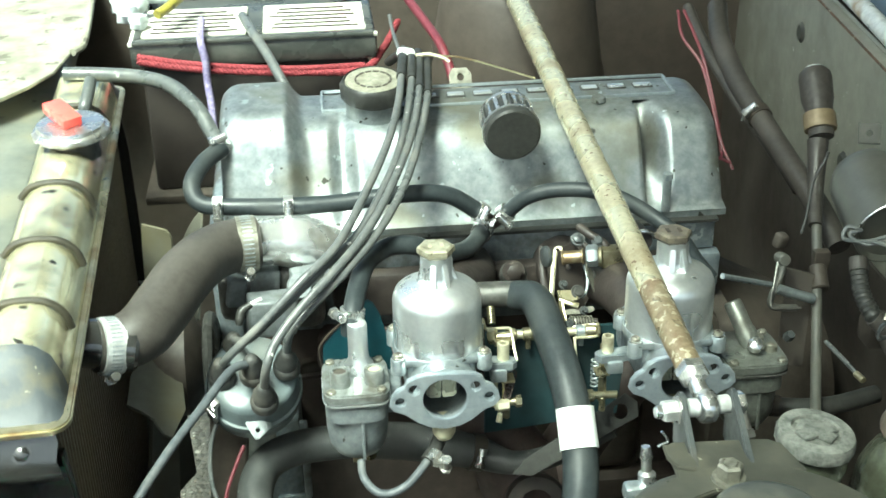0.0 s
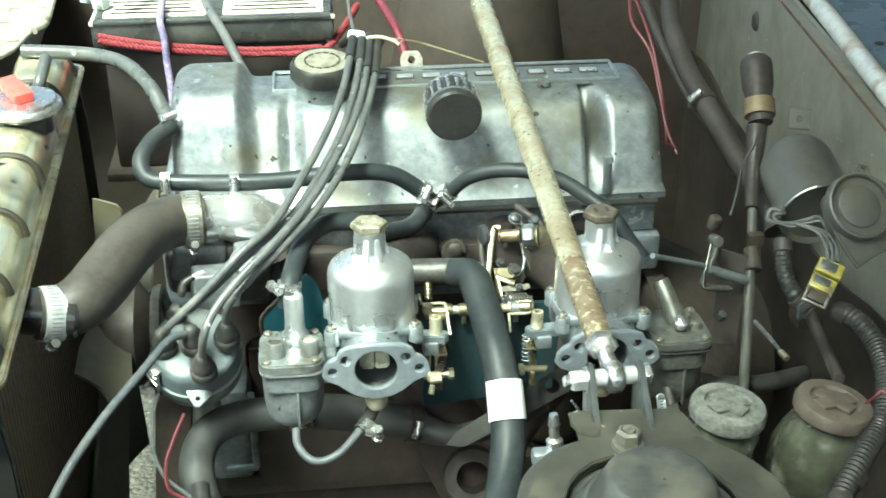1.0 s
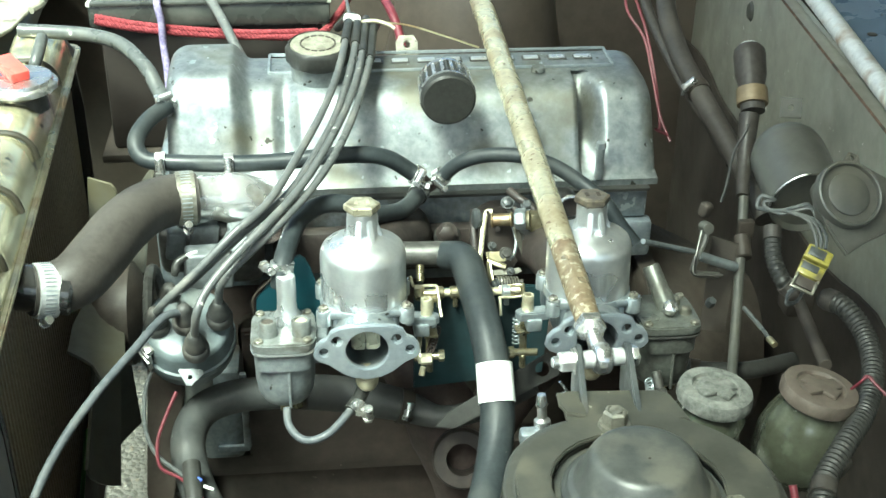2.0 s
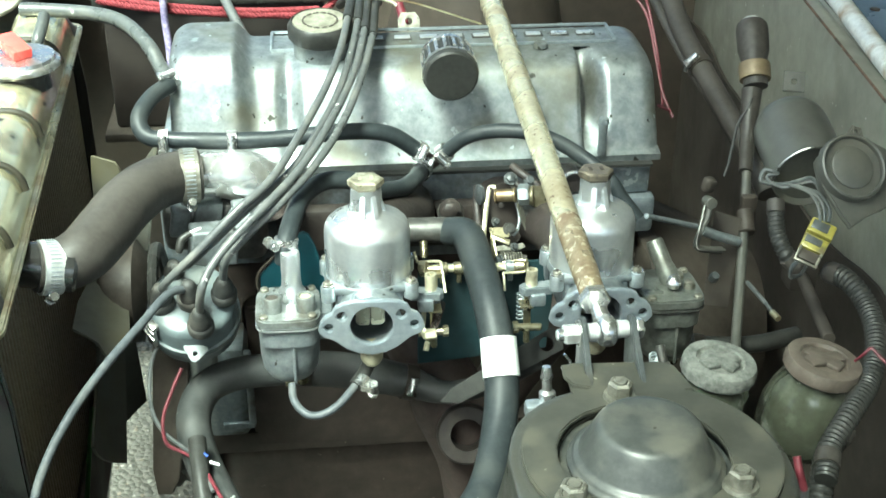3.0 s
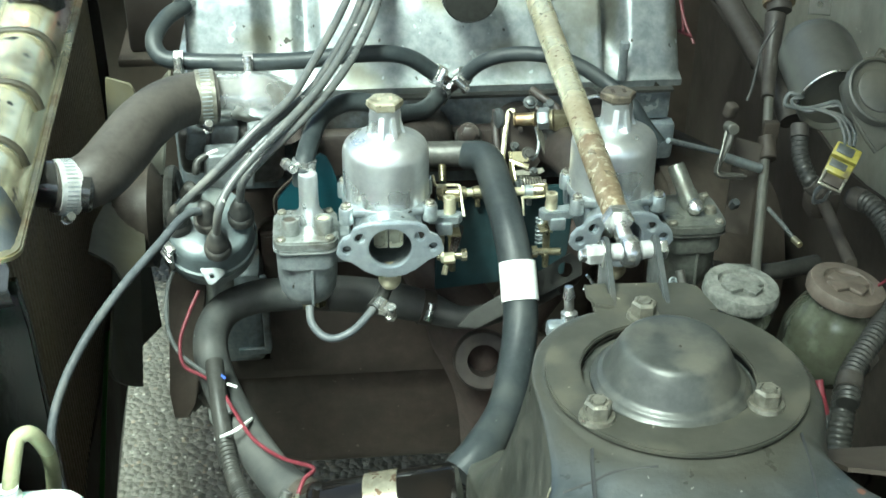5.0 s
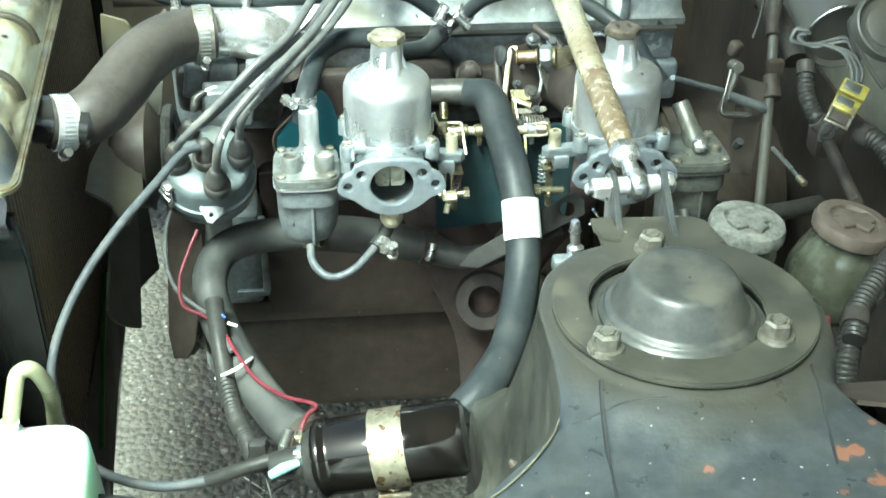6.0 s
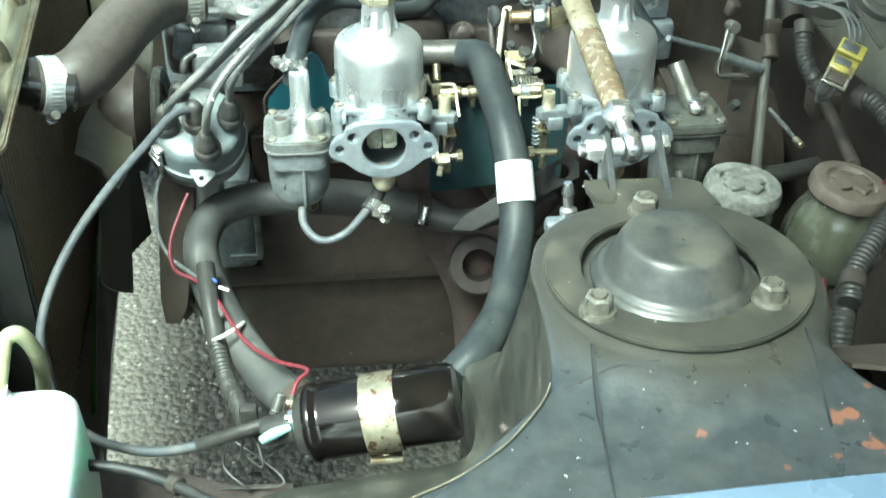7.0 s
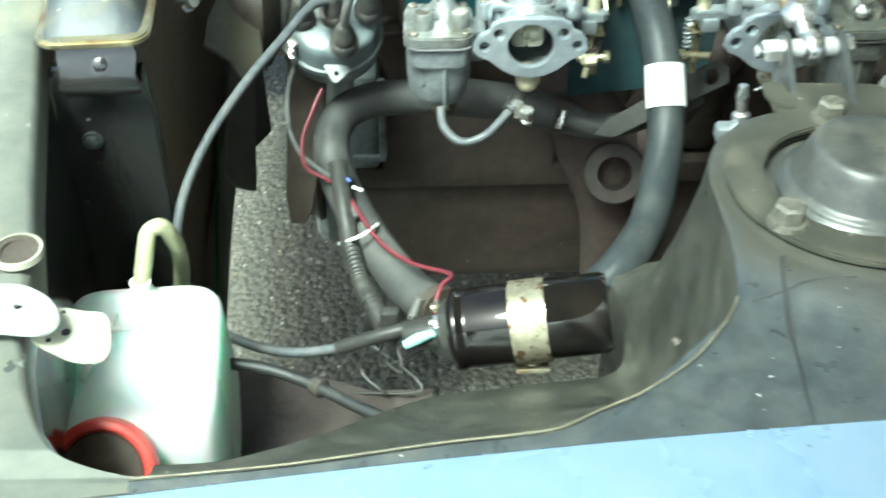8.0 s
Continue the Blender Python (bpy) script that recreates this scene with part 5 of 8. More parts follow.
part("spring_core", rod(coil_a - Vector((0.004, 0, 0)), coil_b + Vector((0.004, 0, 0)), 0.0034, 12), IRON, link)
for q, d_, r in (((0.1250, 0.9050, 0.7750), (-1, -0.3, 0.1), 0.0048), ((0.1420, 0.9620, 0.8330), (0, -0.6, 0.8), 0.0050), ((0.1600, 0.9560, 0.8330), (0, -0.6, 0.8), 0.0046), ((0.1250, 0.9380, 0.7990), (0.2, -0.75, 0.6), 0.0034), ((0.1400, 0.9130, 0.7850), (0.2, -0.75, 0.6), 0.0030)):
    part("linkage_nut", bolt(axis(q, d_), r, 0.0045), TABGREY, link)
part("cable_stop", join(tube([(0.1455, 0.9750, 0.8400), (0.1540, 0.9620, 0.8370), (0.1640, 0.9560, 0.8320), (0.1700, 0.9500, 0.8250)], 0.0042, 10), tube([(0.1380, 0.9700, 0.8310), (0.1480, 0.9600, 0.8280), (0.1560, 0.9540, 0.8200)], 0.0030, 10)), IRON, link, "dark cable stop")
part("pull_spring", tube([Vector((0.0629, 0.8436, 0.7684)).lerp(Vector((0.0541, 0.8245, 0.7584)), k / 60) + Vector((0.003 * math.cos(k * 0.9), 0.0015 * math.sin(k * 0.9), 0.003 * math.sin(k * 0.9))) for k in range(61)], 0.0007, 5, 2), RUST, link)

# heat shields painted with the engine
hs = thing("heat_shield", (0.09, 0.9, 0.66), "teal painted steel heat shield below the carburettors", "heat shield")
part("plate", prism([(0.046, 0.660), (0.175, 0.672), (0.180, 0.775), (0.046, 0.775)], 0.003, at(0, 0.905, 0) @ pose(0, 0, 0, 90, 0, 0), 0.001), TEAL, hs)
part("plate", prism([(-0.103, 0.745), (-0.034, 0.715), (-0.040, 0.765), (-0.046, 0.790), (-0.050, 0.806), (-0.055, 0.817), (-0.060, 0.821), (-0.069, 0.816), (-0.083, 0.798), (-0.102, 0.776)], 0.003, at(0, 0.9, 0) @ pose(0, 0, 0, 90, 0, 0), 0.001), TEALBRIGHT, hs)
part("bent_edge", tube([(-0.1035, 0.897, 0.752), (-0.1040, 0.897, 0.777), (-0.084, 0.897, 0.800)], 0.0014, 8), GRIME, hs)

# ---- manifolds ----
man = thing("intake_manifold", (0.1, 0.97, 0.72), "rough cast intake manifold behind the carburettors", "manifold")
for x in (-0.004, 0.197):
    part("runner", tube([(x, 0.88, 0.795), (x + (0.02 if x < 0.1 else -0.02), 0.95, 0.79), (x + (0.05 if x < 0.1 else -0.05), 1.02, 0.765), (x + (0.05 if x < 0.1 else -0.05), 1.06, 0.755)], [0.028, 0.026, 0.027, 0.03], 20), IRON, man)
part("balance_tube", tube([(0.0312, 0.9400, 0.7929), (0.0523, 0.9382, 0.7932), (0.0786, 0.9358, 0.7935), (0.0968, 0.9320, 0.7908)], 0.0125, 18), DARKALU, man, "dirty balance pipe")
part("flange_bar", box(0.36, 0.02, 0.05, at(0.09, 1.045, 0.74), 0.006), IRON, man)
part("boss", join(lathe([(0, 0.02), (0.011, 0.02), (0.014, 0.0), (0, 0)], axis((0.0890, 1.0073, 0.7733), (0, -1, 0.2)), 18)), DARKALU, man)
part("boss_bolt", bolt(axis((0.0862, 0.9871, 0.7878), (0, -1, 0.3)), 0.008, 0.006), IRON, man)
part("port_ring", tube([(0.208 + 0.0125 * math.cos(a), 0.972, 0.8195 + 0.0125 * math.sin(a)) for a in [radians(20 + 14 * k) for k in range(11)]], 0.0021, 8, 2), CHROME, man, "bright half ring on the rear port")
part("port", lathe([(0, 0.0), (0.0105, 0.0), (0.0115, -0.03), (0, -0.03)], axis((0.208, 0.975, 0.8195), (0, -1, 0.2)), 20), IRON, man)
exh = thing("exhaust_manifold", (0.1, 0.93, 0.5), "rusty brown cast-iron exhaust manifold", "manifold")
part("collector", tube([(0.02, 0.985, 0.69), (0.055, 0.955, 0.64), (0.085, 0.93, 0.585), (0.105, 0.92, 0.51), (0.11, 0.93, 0.40)], [0.028, 0.034, 0.042, 0.034, 0.028], 24), RUST, exh)
part("runner", tube([(0.25, 1.01, 0.70), (0.20, 0.97, 0.66), (0.14, 0.945, 0.60), (0.11, 0.93, 0.54)], [0.026, 0.027, 0.03, 0.03], 20), RUST, exh)
part("runner", tube([(-0.10, 1.01, 0.70), (-0.05, 0.99, 0.705), (0.0, 0.985, 0.70), (0.03, 0.98, 0.68)], 0.024, 18), RUST, exh)
bm = lathe([(0.0165, 0.0), (0.0285, 0.0), (0.031, 0.004), (0.031, 0.012), (0.024, 0.03), (0.024, 0.05), (0.0165, 0.05)], axis((0.0927, 0.8674, 0.5944), (0.1, 0.85, -0.45)), 30)
bmesh.ops.delete(bm, geom=[f for f in bm.faces if len(f.verts) > 8], context="FACES")
bm2 = lathe([(0.0165, 0.0), (0.0165, 0.048), (0.0, 0.048)], axis((0.0927, 0.8674, 0.5944), (0.1, 0.85, -0.45)), 30)
bmesh.ops.delete(bm2, geom=[f for f in bm2.faces if len(f.verts) > 8], context="FACES")
part("stove_outlet", join(bm, bm2), IRON, exh, "open round outlet")
part("stay", join(prism([(-0.012, -0.012), (0.10, -0.006), (0.115, 0.0), (0.10, 0.010), (-0.012, 0.012), (-0.018, 0)], 0.004, axis((0.1641, 0.8536, 0.7111), (0, -0.8, 0.6)) @ pose(0, 0, 0, 0, 0, 205), 0.0008, ((0, 0, 0.007),))), BLACK, exh, "dark steel stay")

# ---- oil filler cap and breather ----
CAPDISC = mat("worn_embossed_disc", (0.20, 0.19, 0.145), (0.36, 0.345, 0.27), 0.45, 0.3, 180, 0.8, (0.10, 0.09, 0.065), 0.8, 90)
FC = at(-0.0350, 1.1500, 0.9290) @ pose(0, 0, 0, 5)
fc = thing("oil_filler_cap", FC.translation, "black ribbed oil filler cap on the valve cover", "cap")
part("neck", lathe([(0, -0.05), (0.031, -0.05), (0.029, -0.036), (0.029, -0.018), (0, -0.018)], FC, 32), ALU, fc)
part("cap_body", lathe([(0, -0.019), (0.0315, -0.019), (0.0325, -0.017), (0.033, -0.004), (0.0318, 0.0), (0.0305, 0.0012), (0.0298, -0.001), (0, -0.001)], FC, 64, lambda a, z: 1 + (0.05 * max(0, math.cos(6 * a)) ** 0.5 if -0.0175 < z < -0.001 and math.cos(6 * a) > 0 else 0)), BLACK, fc, "black ribbed plastic rim")
part("cap_disc", lathe([(0, 0.0008), (0.0285, 0.0008), (0.0295, -0.002), (0, -0.002)], FC, 36), CAPDISC, fc, "worn disc with embossed marks")
for k in range(14):
    a = 2 * math.pi * k / 14
    part("worn_mark", box(0.006, 0.002, 0.0008, FC @ at(0.018 * math.cos(a), 0.018 * math.sin(a), 0.0012) @ pose(0, 0, 0, 0, 0, math.degrees(a) + 90)), GRIME, fc)

BF = axis((0.0911, 1.0350, 0.9106), (0, 1, 0.07))
br = thing("breather_filter", BF.translation, "small black crankcase breather filter with a chrome end", "filter")
part("end_cap", lathe([(0, -0.001), (0.025, -0.001), (0.0272, 0.001), (0.0275, 0.008), (0, 0.008)], BF, 48), BLACK, br, "black rubber end")
part("band", lathe([(0, 0.008), (0.0285, 0.008), (0.0285, 0.0105), (0, 0.0105)], BF, 48), CHROME, br)
part("pleats", lathe([(0, 0.0105), (0.0255, 0.0105), (0.0255, 0.036), (0, 0.036)], BF, 120, lambda a, z: 1 + 0.05 * math.cos(24 * a)), BLACK, br, "pleated black filter gauze", 20)
for k in range(18):
    q = BF @ pose(0, 0, 0, 0, 0, 20 * k)
    part("wire", box(0.0016, 0.0036, 0.0255, q @ at(0.0262, 0, 0.0232), 0.0004), CHROME, br)
part("chrome_cap", lathe([(0, 0.036), (0.0275, 0.036), (0.0275, 0.041), (0.024, 0.046), (0.012, 0.049), (0.009, 0.06), (0.009, 0.075), (0, 0.075)], BF, 48), CHROME, br, "polished chrome shell")

# ---- hoses and pipes on the engine ----
def hose(points, r, label, material=None, name="hose", **kw):
    h = thing(name, points[len(points) // 2], label, name.replace("_", " "))
    part("sleeve", tube(points, r, **kw), material or HOSE, h)
    return h


RH = [(-0.2837, 0.8188, 0.8428), (-0.2671, 0.8262, 0.8385), (-0.2474, 0.8378, 0.8422), (-0.2335, 0.8700, 0.8450), (-0.2180, 0.9062, 0.8510), (-0.2000, 0.9460, 0.8490), (-0.1790, 0.9710, 0.8440), (-0.1561, 0.9770, 0.8425)]
h = hose(RH, [0.0215, 0.0225, 0.0245, 0.0255, 0.0255, 0.025, 0.0245, 0.024], "thick black upper radiator hose bent twice", RUBBER, "radiator_hose", seg=28)
clamp("hose_clip", h, (-0.2731, 0.8220, 0.8403), Vector(RH[1]) - Vector(RH[0]), 0.0222, 0.017, (0.2, -0.6, -0.8), WORNWHITE)
clamp("hose_clip", h, (-0.1665, 0.9748, 0.8430), (1, 0.16, -0.04), 0.0250, 0.017, (0.0, -0.75, -0.66), NUT)
th = thing("thermostat_housing", (-0.1196, 0.9938, 0.8244), "bright cast aluminium thermostat housing", "housing")
part("elbow", tube([(-0.1610, 0.9835, 0.8390), (-0.1403, 0.9906, 0.8350), (-0.1193, 0.9966, 0.8292), (-0.1016, 1.0083, 0.8127), (-0.0946, 1.0196, 0.7934)], [0.021, 0.022, 0.026, 0.03, 0.03], 28), POLISHED, th, "polished outlet elbow")
part("base", join(box(0.075, 0.06, 0.07, at(*(-0.1351, 1.0122, 0.7732)), 0.012, 3), box(0.05, 0.05, 0.05, at(*(-0.1725, 0.9985, 0.7827)), 0.01, 3)), DARKALU, th)
for (q, sx, sy, sz, a) in (((-0.1810, 0.9786, 0.7931), 0.018, 0.02, 0.030, 10), ((-0.1555, 0.9884, 0.7940), 0.028, 0.03, 0.036, 8), ((-0.1478, 0.9499, 0.7816), 0.045, 0.025, 0.038, 5), ((-0.1130, 0.9629, 0.8081), 0.030, 0.02, 0.022, 0)):
    part("casting", box(sx, sy, sz, at(*q) @ pose(0, 0, 0, 0, a, 12), 0.003, 3), DULLALU, th)
bm = lathe([(0.005, 0.006), (0.0105, 0.006), (0.012, 0.004), (0.012, -0.02), (0.005, -0.02)], axis((-0.1198, 0.9473, 0.8104), (0, -0.85, 0.5)), 24)
part("casting_boss", bm, DULLALU, th)
for q in ((-0.1202, 0.9677, 0.7993), (-0.1026, 0.9759, 0.8065)):
    part("bolt", bolt(axis(q, (0, -0.9, 0.4)), 0.008, 0.006), ZINC, th)

VH = [(-0.1895, 1.0954, 0.8867), (-0.2072, 1.0715, 0.8824), (-0.2174, 1.0438, 0.8728), (-0.2096, 1.0299, 0.8602), (-0.1844, 1.0255, 0.8571), (-0.1266, 1.0192, 0.8569), (-0.0744, 1.0197, 0.8573), (-0.0188, 1.0218, 0.8611), (0.0260, 1.0256, 0.8558), (0.0592, 1.0312, 0.8315)]
h = hose(VH, 0.0085, "black vacuum hose along the valve cover", name="vacuum_hose", seg=16)
clamp("hose_clip", h, (-0.1931, 1.0251, 0.8570), (1, 0, 0), 0.0092, 0.009, (0, -1, 0.2), WHITE, "white-coated hose clip")
clamp("hose_clip", h, (-0.1266, 1.0192, 0.8569), (1, 0, 0), 0.0090, 0.009, (0.2, -1, 0.3))
clamp("hose_clip", h, (0.0591, 1.0303, 0.8320), (0.8, 0, -0.5), 0.0090, 0.009, (-0.2, -1, 0.6))
JY = (0.0741, 1.0421, 0.8131)
j = thing("hose_joint", JY, "rusty three-way hose joint", "pipe joint")
for q in ((0.0596, 1.0356, 0.8293), (0.0864, 1.0330, 0.8296), (0.0595, 1.0342, 0.8067)):
    part("branch", rod(JY, q, 0.0062, 12), RUST, j)
VH2 = [(0.0851, 1.0367, 0.8258), (0.1029, 1.0287, 0.8452), (0.1274, 1.0209, 0.8563), (0.1596, 1.0084, 0.8607), (0.1908, 0.9915, 0.8573), (0.2164, 0.9614, 0.8500), (0.2351, 0.9411, 0.8384), (0.2468, 0.9304, 0.8221), (0.2607, 0.9195, 0.8059)]
h = hose(VH2, 0.0075, "thin black vacuum hose curving over to the rear carburettor", name="vacuum_hose", seg=14)
clamp("hose_clip", h, (0.0851, 1.0367, 0.8258), Vector(VH2[1]) - Vector(VH2[0]), 0.0085, 0.009, (0.4, -1, 0.6))
VH3 = [(0.0619, 1.0348, 0.8082), (0.0503, 1.0124, 0.8076), (0.0348, 0.9926, 0.8106), (0.0056, 0.9591, 0.8275), (-0.0106, 0.9476, 0.8448), (-0.0371, 0.9414, 0.8492), (-0.0582, 0.9192, 0.8472), (-0.0684, 0.8837, 0.8440), (-0.0756, 0.8545, 0.8324), (-0.0774, 0.8515, 0.8169)]
h = hose(VH3, 0.0088, "black fuel hose down to the front float bowl", name="fuel_hose", seg=16)
clamp("hose_clip", h, (0.0618, 1.0339, 0.8087), Vector(VH3[0]) - Vector(VH3[1]), 0.0093, 0.009, (-0.4, -1, 0.4))
clamp("hose_clip", h, (-0.0751, 0.8561, 0.8332), Vector(VH3[9]) - Vector(VH3[8]), 0.0094, 0.010, (-1, -0.5, 0.2))
OV = [(-0.3576, 1.2366, 0.9193), (-0.3240, 1.2326, 0.9186), (-0.2795, 1.2168, 0.9196), (-0.2434, 1.1894, 0.9188), (-0.2144, 1.1462, 0.9098), (-0.2005, 1.1191, 0.8955), (-0.1878, 1.0952, 0.8867)]
h = hose(OV, 0.0076, "grey rubber overflow hose from radiator to engine", OVERFLOW, "overflow_hose", seg=16)
part("branch", tube([(-0.3198, 1.1714, 0.9350), (-0.3208, 1.1512, 0.9280), (-0.3231, 1.1374, 0.9200), (-0.3277, 1.1399, 0.9080)], 0.0062, 14), OVERFLOW, h, "short branch down to the filler neck")
clamp("hose_clip", h, (-0.1909, 1.0974, 0.8859), Vector(OV[6]) - Vector(OV[5]), 0.0092, 0.010, (0.4, -1, 0.2))
part("stub", rod((-0.3439, 1.2373, 0.9030), (-0.3501, 1.2130, 0.8800), 0.0085, 14), RUBBER, h)

BH = [(0.0785, 0.9352, 0.7927), (0.0948, 0.9179, 0.7968), (0.1006, 0.8793, 0.7877), (0.1049, 0.8319, 0.7750), (0.1084, 0.7953, 0.7516), (0.1089, 0.7678, 0.7230), (0.0993, 0.7266, 0.7001), (0.0836, 0.6821, 0.6887), (0.0603, 0.6437, 0.6843), (0.0405, 0.6259, 0.6746)]
h = hose(BH, [0.014, 0.0155, 0.0155, 0.0155, 0.0155, 0.0155, 0.0155, 0.0155, 0.016, 0.016], "black breather hose with a white tape sleeve", name="breather_hose", seg=22)
d0 = Vector(BH[5]) - Vector(BH[4])
q0 = Vector((0.1093, 0.7892, 0.7451))
part("tape_sleeve", lathe([(0.0163, -0.0175), (0.0166, -0.0175), (0.0168, 0.0175), (0.0163, 0.0175)], axis(q0, d0), 28), WHITE, h, "white paper tape sleeve")

LH = [(-0.0642, 0.9024, 0.6627), (-0.0969, 0.9047, 0.6614), (-0.1345, 0.8972, 0.6632), (-0.1612, 0.8836, 0.6582), (-0.1720, 0.8531, 0.6495), (-0.1662, 0.8180, 0.6366), (-0.1478, 0.7639, 0.6337), (-0.1265, 0.7126, 0.6347), (-0.1050, 0.6655, 0.6414), (-0.0831, 0.6321, 0.6498)]
h = hose(LH, [0.016, 0.0165, 0.0165, 0.0165, 0.0165, 0.0165, 0.0165, 0.0165, 0.017, 0.017], "thick black lower hose sweeping round below the carburettors", LOWHOSE, "lower_hose", seg=22)
clamp("hose_clip", h, LH[0], Vector(LH[1]) - Vector(LH[0]), 0.0165, 0.011, (0, -1, 0.5), GRIME, "dull hose clip")
clamp("hose_clip", h, LH[-1], Vector(LH[-1]) - Vector(LH[-2]), 0.0175, 0.011, (0, -1, 0.5), GRIME, "dull hose clip")
LP = [(-0.0724, 0.9073, 0.6597), (-0.0315, 0.9023, 0.6585), (0.0036, 0.8919, 0.6574), (0.0359, 0.8847, 0.6521), (0.0644, 0.8682, 0.6505), (0.0903, 0.8588, 0.6580), (0.1268, 0.8554, 0.6751), (0.1575, 0.8540, 0.6940)]
h = hose(LP, [0.018, 0.018, 0.018, 0.016, 0.0115, 0.011, 0.0105, 0.010], "dark hose running along below the carburettors", LOWHOSE, "water_hose", seg=18)
clamp("hose_clip", h, (0.0359, 0.8847, 0.6521), (1, 0, -0.3), 0.0165, 0.012, (0, -1, 0.5), GRIME)
FH = [(-0.0754, 0.7940, 0.7256), (-0.0740, 0.7811, 0.7168), (-0.0647, 0.7695, 0.7109), (-0.0527, 0.7673, 0.7095), (-0.0379, 0.7701, 0.7151), (-0.0241, 0.7810, 0.7233), (-0.0119, 0.7969, 0.7294), (-0.0074, 0.8057, 0.7334)]
h = hose(FH, 0.0036, "thin grey fuel pipe looped under the front carburettor", LEADDARK, "fuel_pipe", seg=12)
part("end_boot", tube([(-0.0199, 0.7860, 0.7255), (-0.0119, 0.7969, 0.7294), (-0.0064, 0.8065, 0.7346)], 0.0062, 12), BLACK, h)
clamp("hose_clip", h, (-0.0126, 0.7844, 0.7293), Vector(FH[6]) - Vector(FH[5]), 0.0062, 0.008, (0.5, -1, -0.4))

# ---- distributor and leads ----
DISTCAP = mat("pale_grey_bakelite", (0.095, 0.118, 0.125), (0.14, 0.163, 0.17), 0.34, 0.0, 90, 0.15, (0.105, 0.105, 0.09), 0.6, 25)
DM = axis((-0.1660, 0.8850, 0.7572), (0.03, -0.42, 0.90))
ds = thing("distributor", DM @ Vector((0, 0, -0.1)), "grey capped ignition distributor with plug leads", "distributor")
part("cap", lathe([(0, 0.0085), (0.026, 0.0085), (0.036, 0.0065), (0.0392, 0.004), (0.0405, -0.001), (0.0415, -0.016), (0.0420, -0.0175), (0.0440, -0.0185), (0.0440, -0.025), (0, -0.025)], DM, 44), DISTCAP, ds, "dusty grey distributor cap")
part("housing", lathe([(0, -0.024), (0.040, -0.024), (0.041, -0.04), (0.030, -0.055), (0.018, -0.065), (0.016, -0.14), (0, -0.14)], DM, 36), ZINC, ds, "cast aluminium housing")
part("clip", join(box(0.005, 0.013, 0.026, DM @ pose(0, 0, 0, 0, 0, 32) @ at(-0.0450, 0, -0.014), 0.0015), box(0.008, 0.011, 0.006, DM @ pose(0, 0, 0, 0, 0, 32) @ at(-0.0425, 0, 0.001), 0.0015), box(0.003, 0.017, 0.004, DM @ pose(0, 0, 0, 0, 0, 32) @ at(-0.0472, 0, -0.010), 0.001)), CHROME, ds, "bright spring clip")
part("mounting_plate", prism([(-0.012, 0.006), (0.010, 0.006), (0.011, 0.002), (0.003, -0.011), (-0.001, -0.0115), (-0.012, 0.001)], 0.0022, axis((-0.1625, 0.8482, 0.7276), (0, -0.5, 0.85)) @ pose(0, 0, 0, 0, 0, -14), 0.0006, ((0, -0.003, 0.0022),)), DULLALU, ds, "bright mounting plate with a hole")
BOOTS = [(-0.1542, 0.8317, 0.7775), (-0.1342, 0.8656, 0.7887), (-0.1630, 0.8488, 0.7959), (-0.1914, 0.8665, 0.7824), (-0.1815, 0.9043, 0.7841)]
for q in BOOTS:
    part("boot", lathe([(0, -0.022), (0.0120, -0.022), (0.0122, -0.015), (0.0108, -0.0125), (0.0100, -0.012), (0.0096, -0.004), (0.0078, -0.001), (0.0066, 0.004), (0.0052, 0.0075), (0.003, 0.0092), (0, 0.0096)], axis(q, (0.03, -0.42, 0.90)), 22), BOOT, ds, "dusty grey rubber plug boot")

lead_label = "grey high-tension ignition lead over the valve cover"


def lead(points, label=lead_label, sheath=LEAD):
    o = thing("ignition_lead", points[0], label, "cable", "ignition leads")
    part("sheath", tube(points, 0.0038, 12), sheath, o)
    part("end_sleeve", tube(points[-3:], 0.0052, 12), BLACK, o, "black rubber end sleeve")
    return o


lead([BOOTS[3], (-0.1786, 0.8502, 0.8062), (-0.1493, 0.8520, 0.8346), (-0.1162, 0.8653, 0.8635), (-0.0842, 0.8947, 0.8801), (-0.0570, 0.9491, 0.8989), (-0.0326, 1.0137, 0.9148), (-0.0166, 1.0768, 0.9264), (-0.0063, 1.1484, 0.9317), (-0.0008, 1.2068, 0.9334), (-0.0112, 1.2616, 0.9058)])
lead([BOOTS[4], (-0.1645, 0.8631, 0.8109), (-0.1367, 0.8636, 0.8368), (-0.1022, 0.8802, 0.8619), (-0.0697, 0.9130, 0.8744), (-0.0471, 0.9532, 0.8878), (-0.0233, 1.0120, 0.9034), (-0.0065, 1.0823, 0.9177), (0.0041, 1.1459, 0.9293), (0.0083, 1.2053, 0.9324), (0.0053, 1.2664, 0.9171)])
lead([BOOTS[0], (-0.1486, 0.8166, 0.8136), (-0.1386, 0.8307, 0.8299), (-0.1166, 0.8506, 0.8482), (-0.0880, 0.8752, 0.8658), (-0.0567, 0.9156, 0.8812), (-0.0280, 0.9796, 0.8967), (-0.0042, 1.0549, 0.9109), (0.0105, 1.1314, 0.9254), (0.0167, 1.2020, 0.9283), (0.0211, 1.2632, 0.9145)])
lead([BOOTS[1], (-0.1285, 0.8535, 0.8210), (-0.1079, 0.8627, 0.8406), (-0.0775, 0.8829, 0.8611), (-0.0457, 0.9234, 0.8767), (-0.0180, 0.9815, 0.8919), (0.0028, 1.0514, 0.9062), (0.0185, 1.1276, 0.9204), (0.0251, 1.1991, 0.9247), (0.0324, 1.2589, 0.9091)])
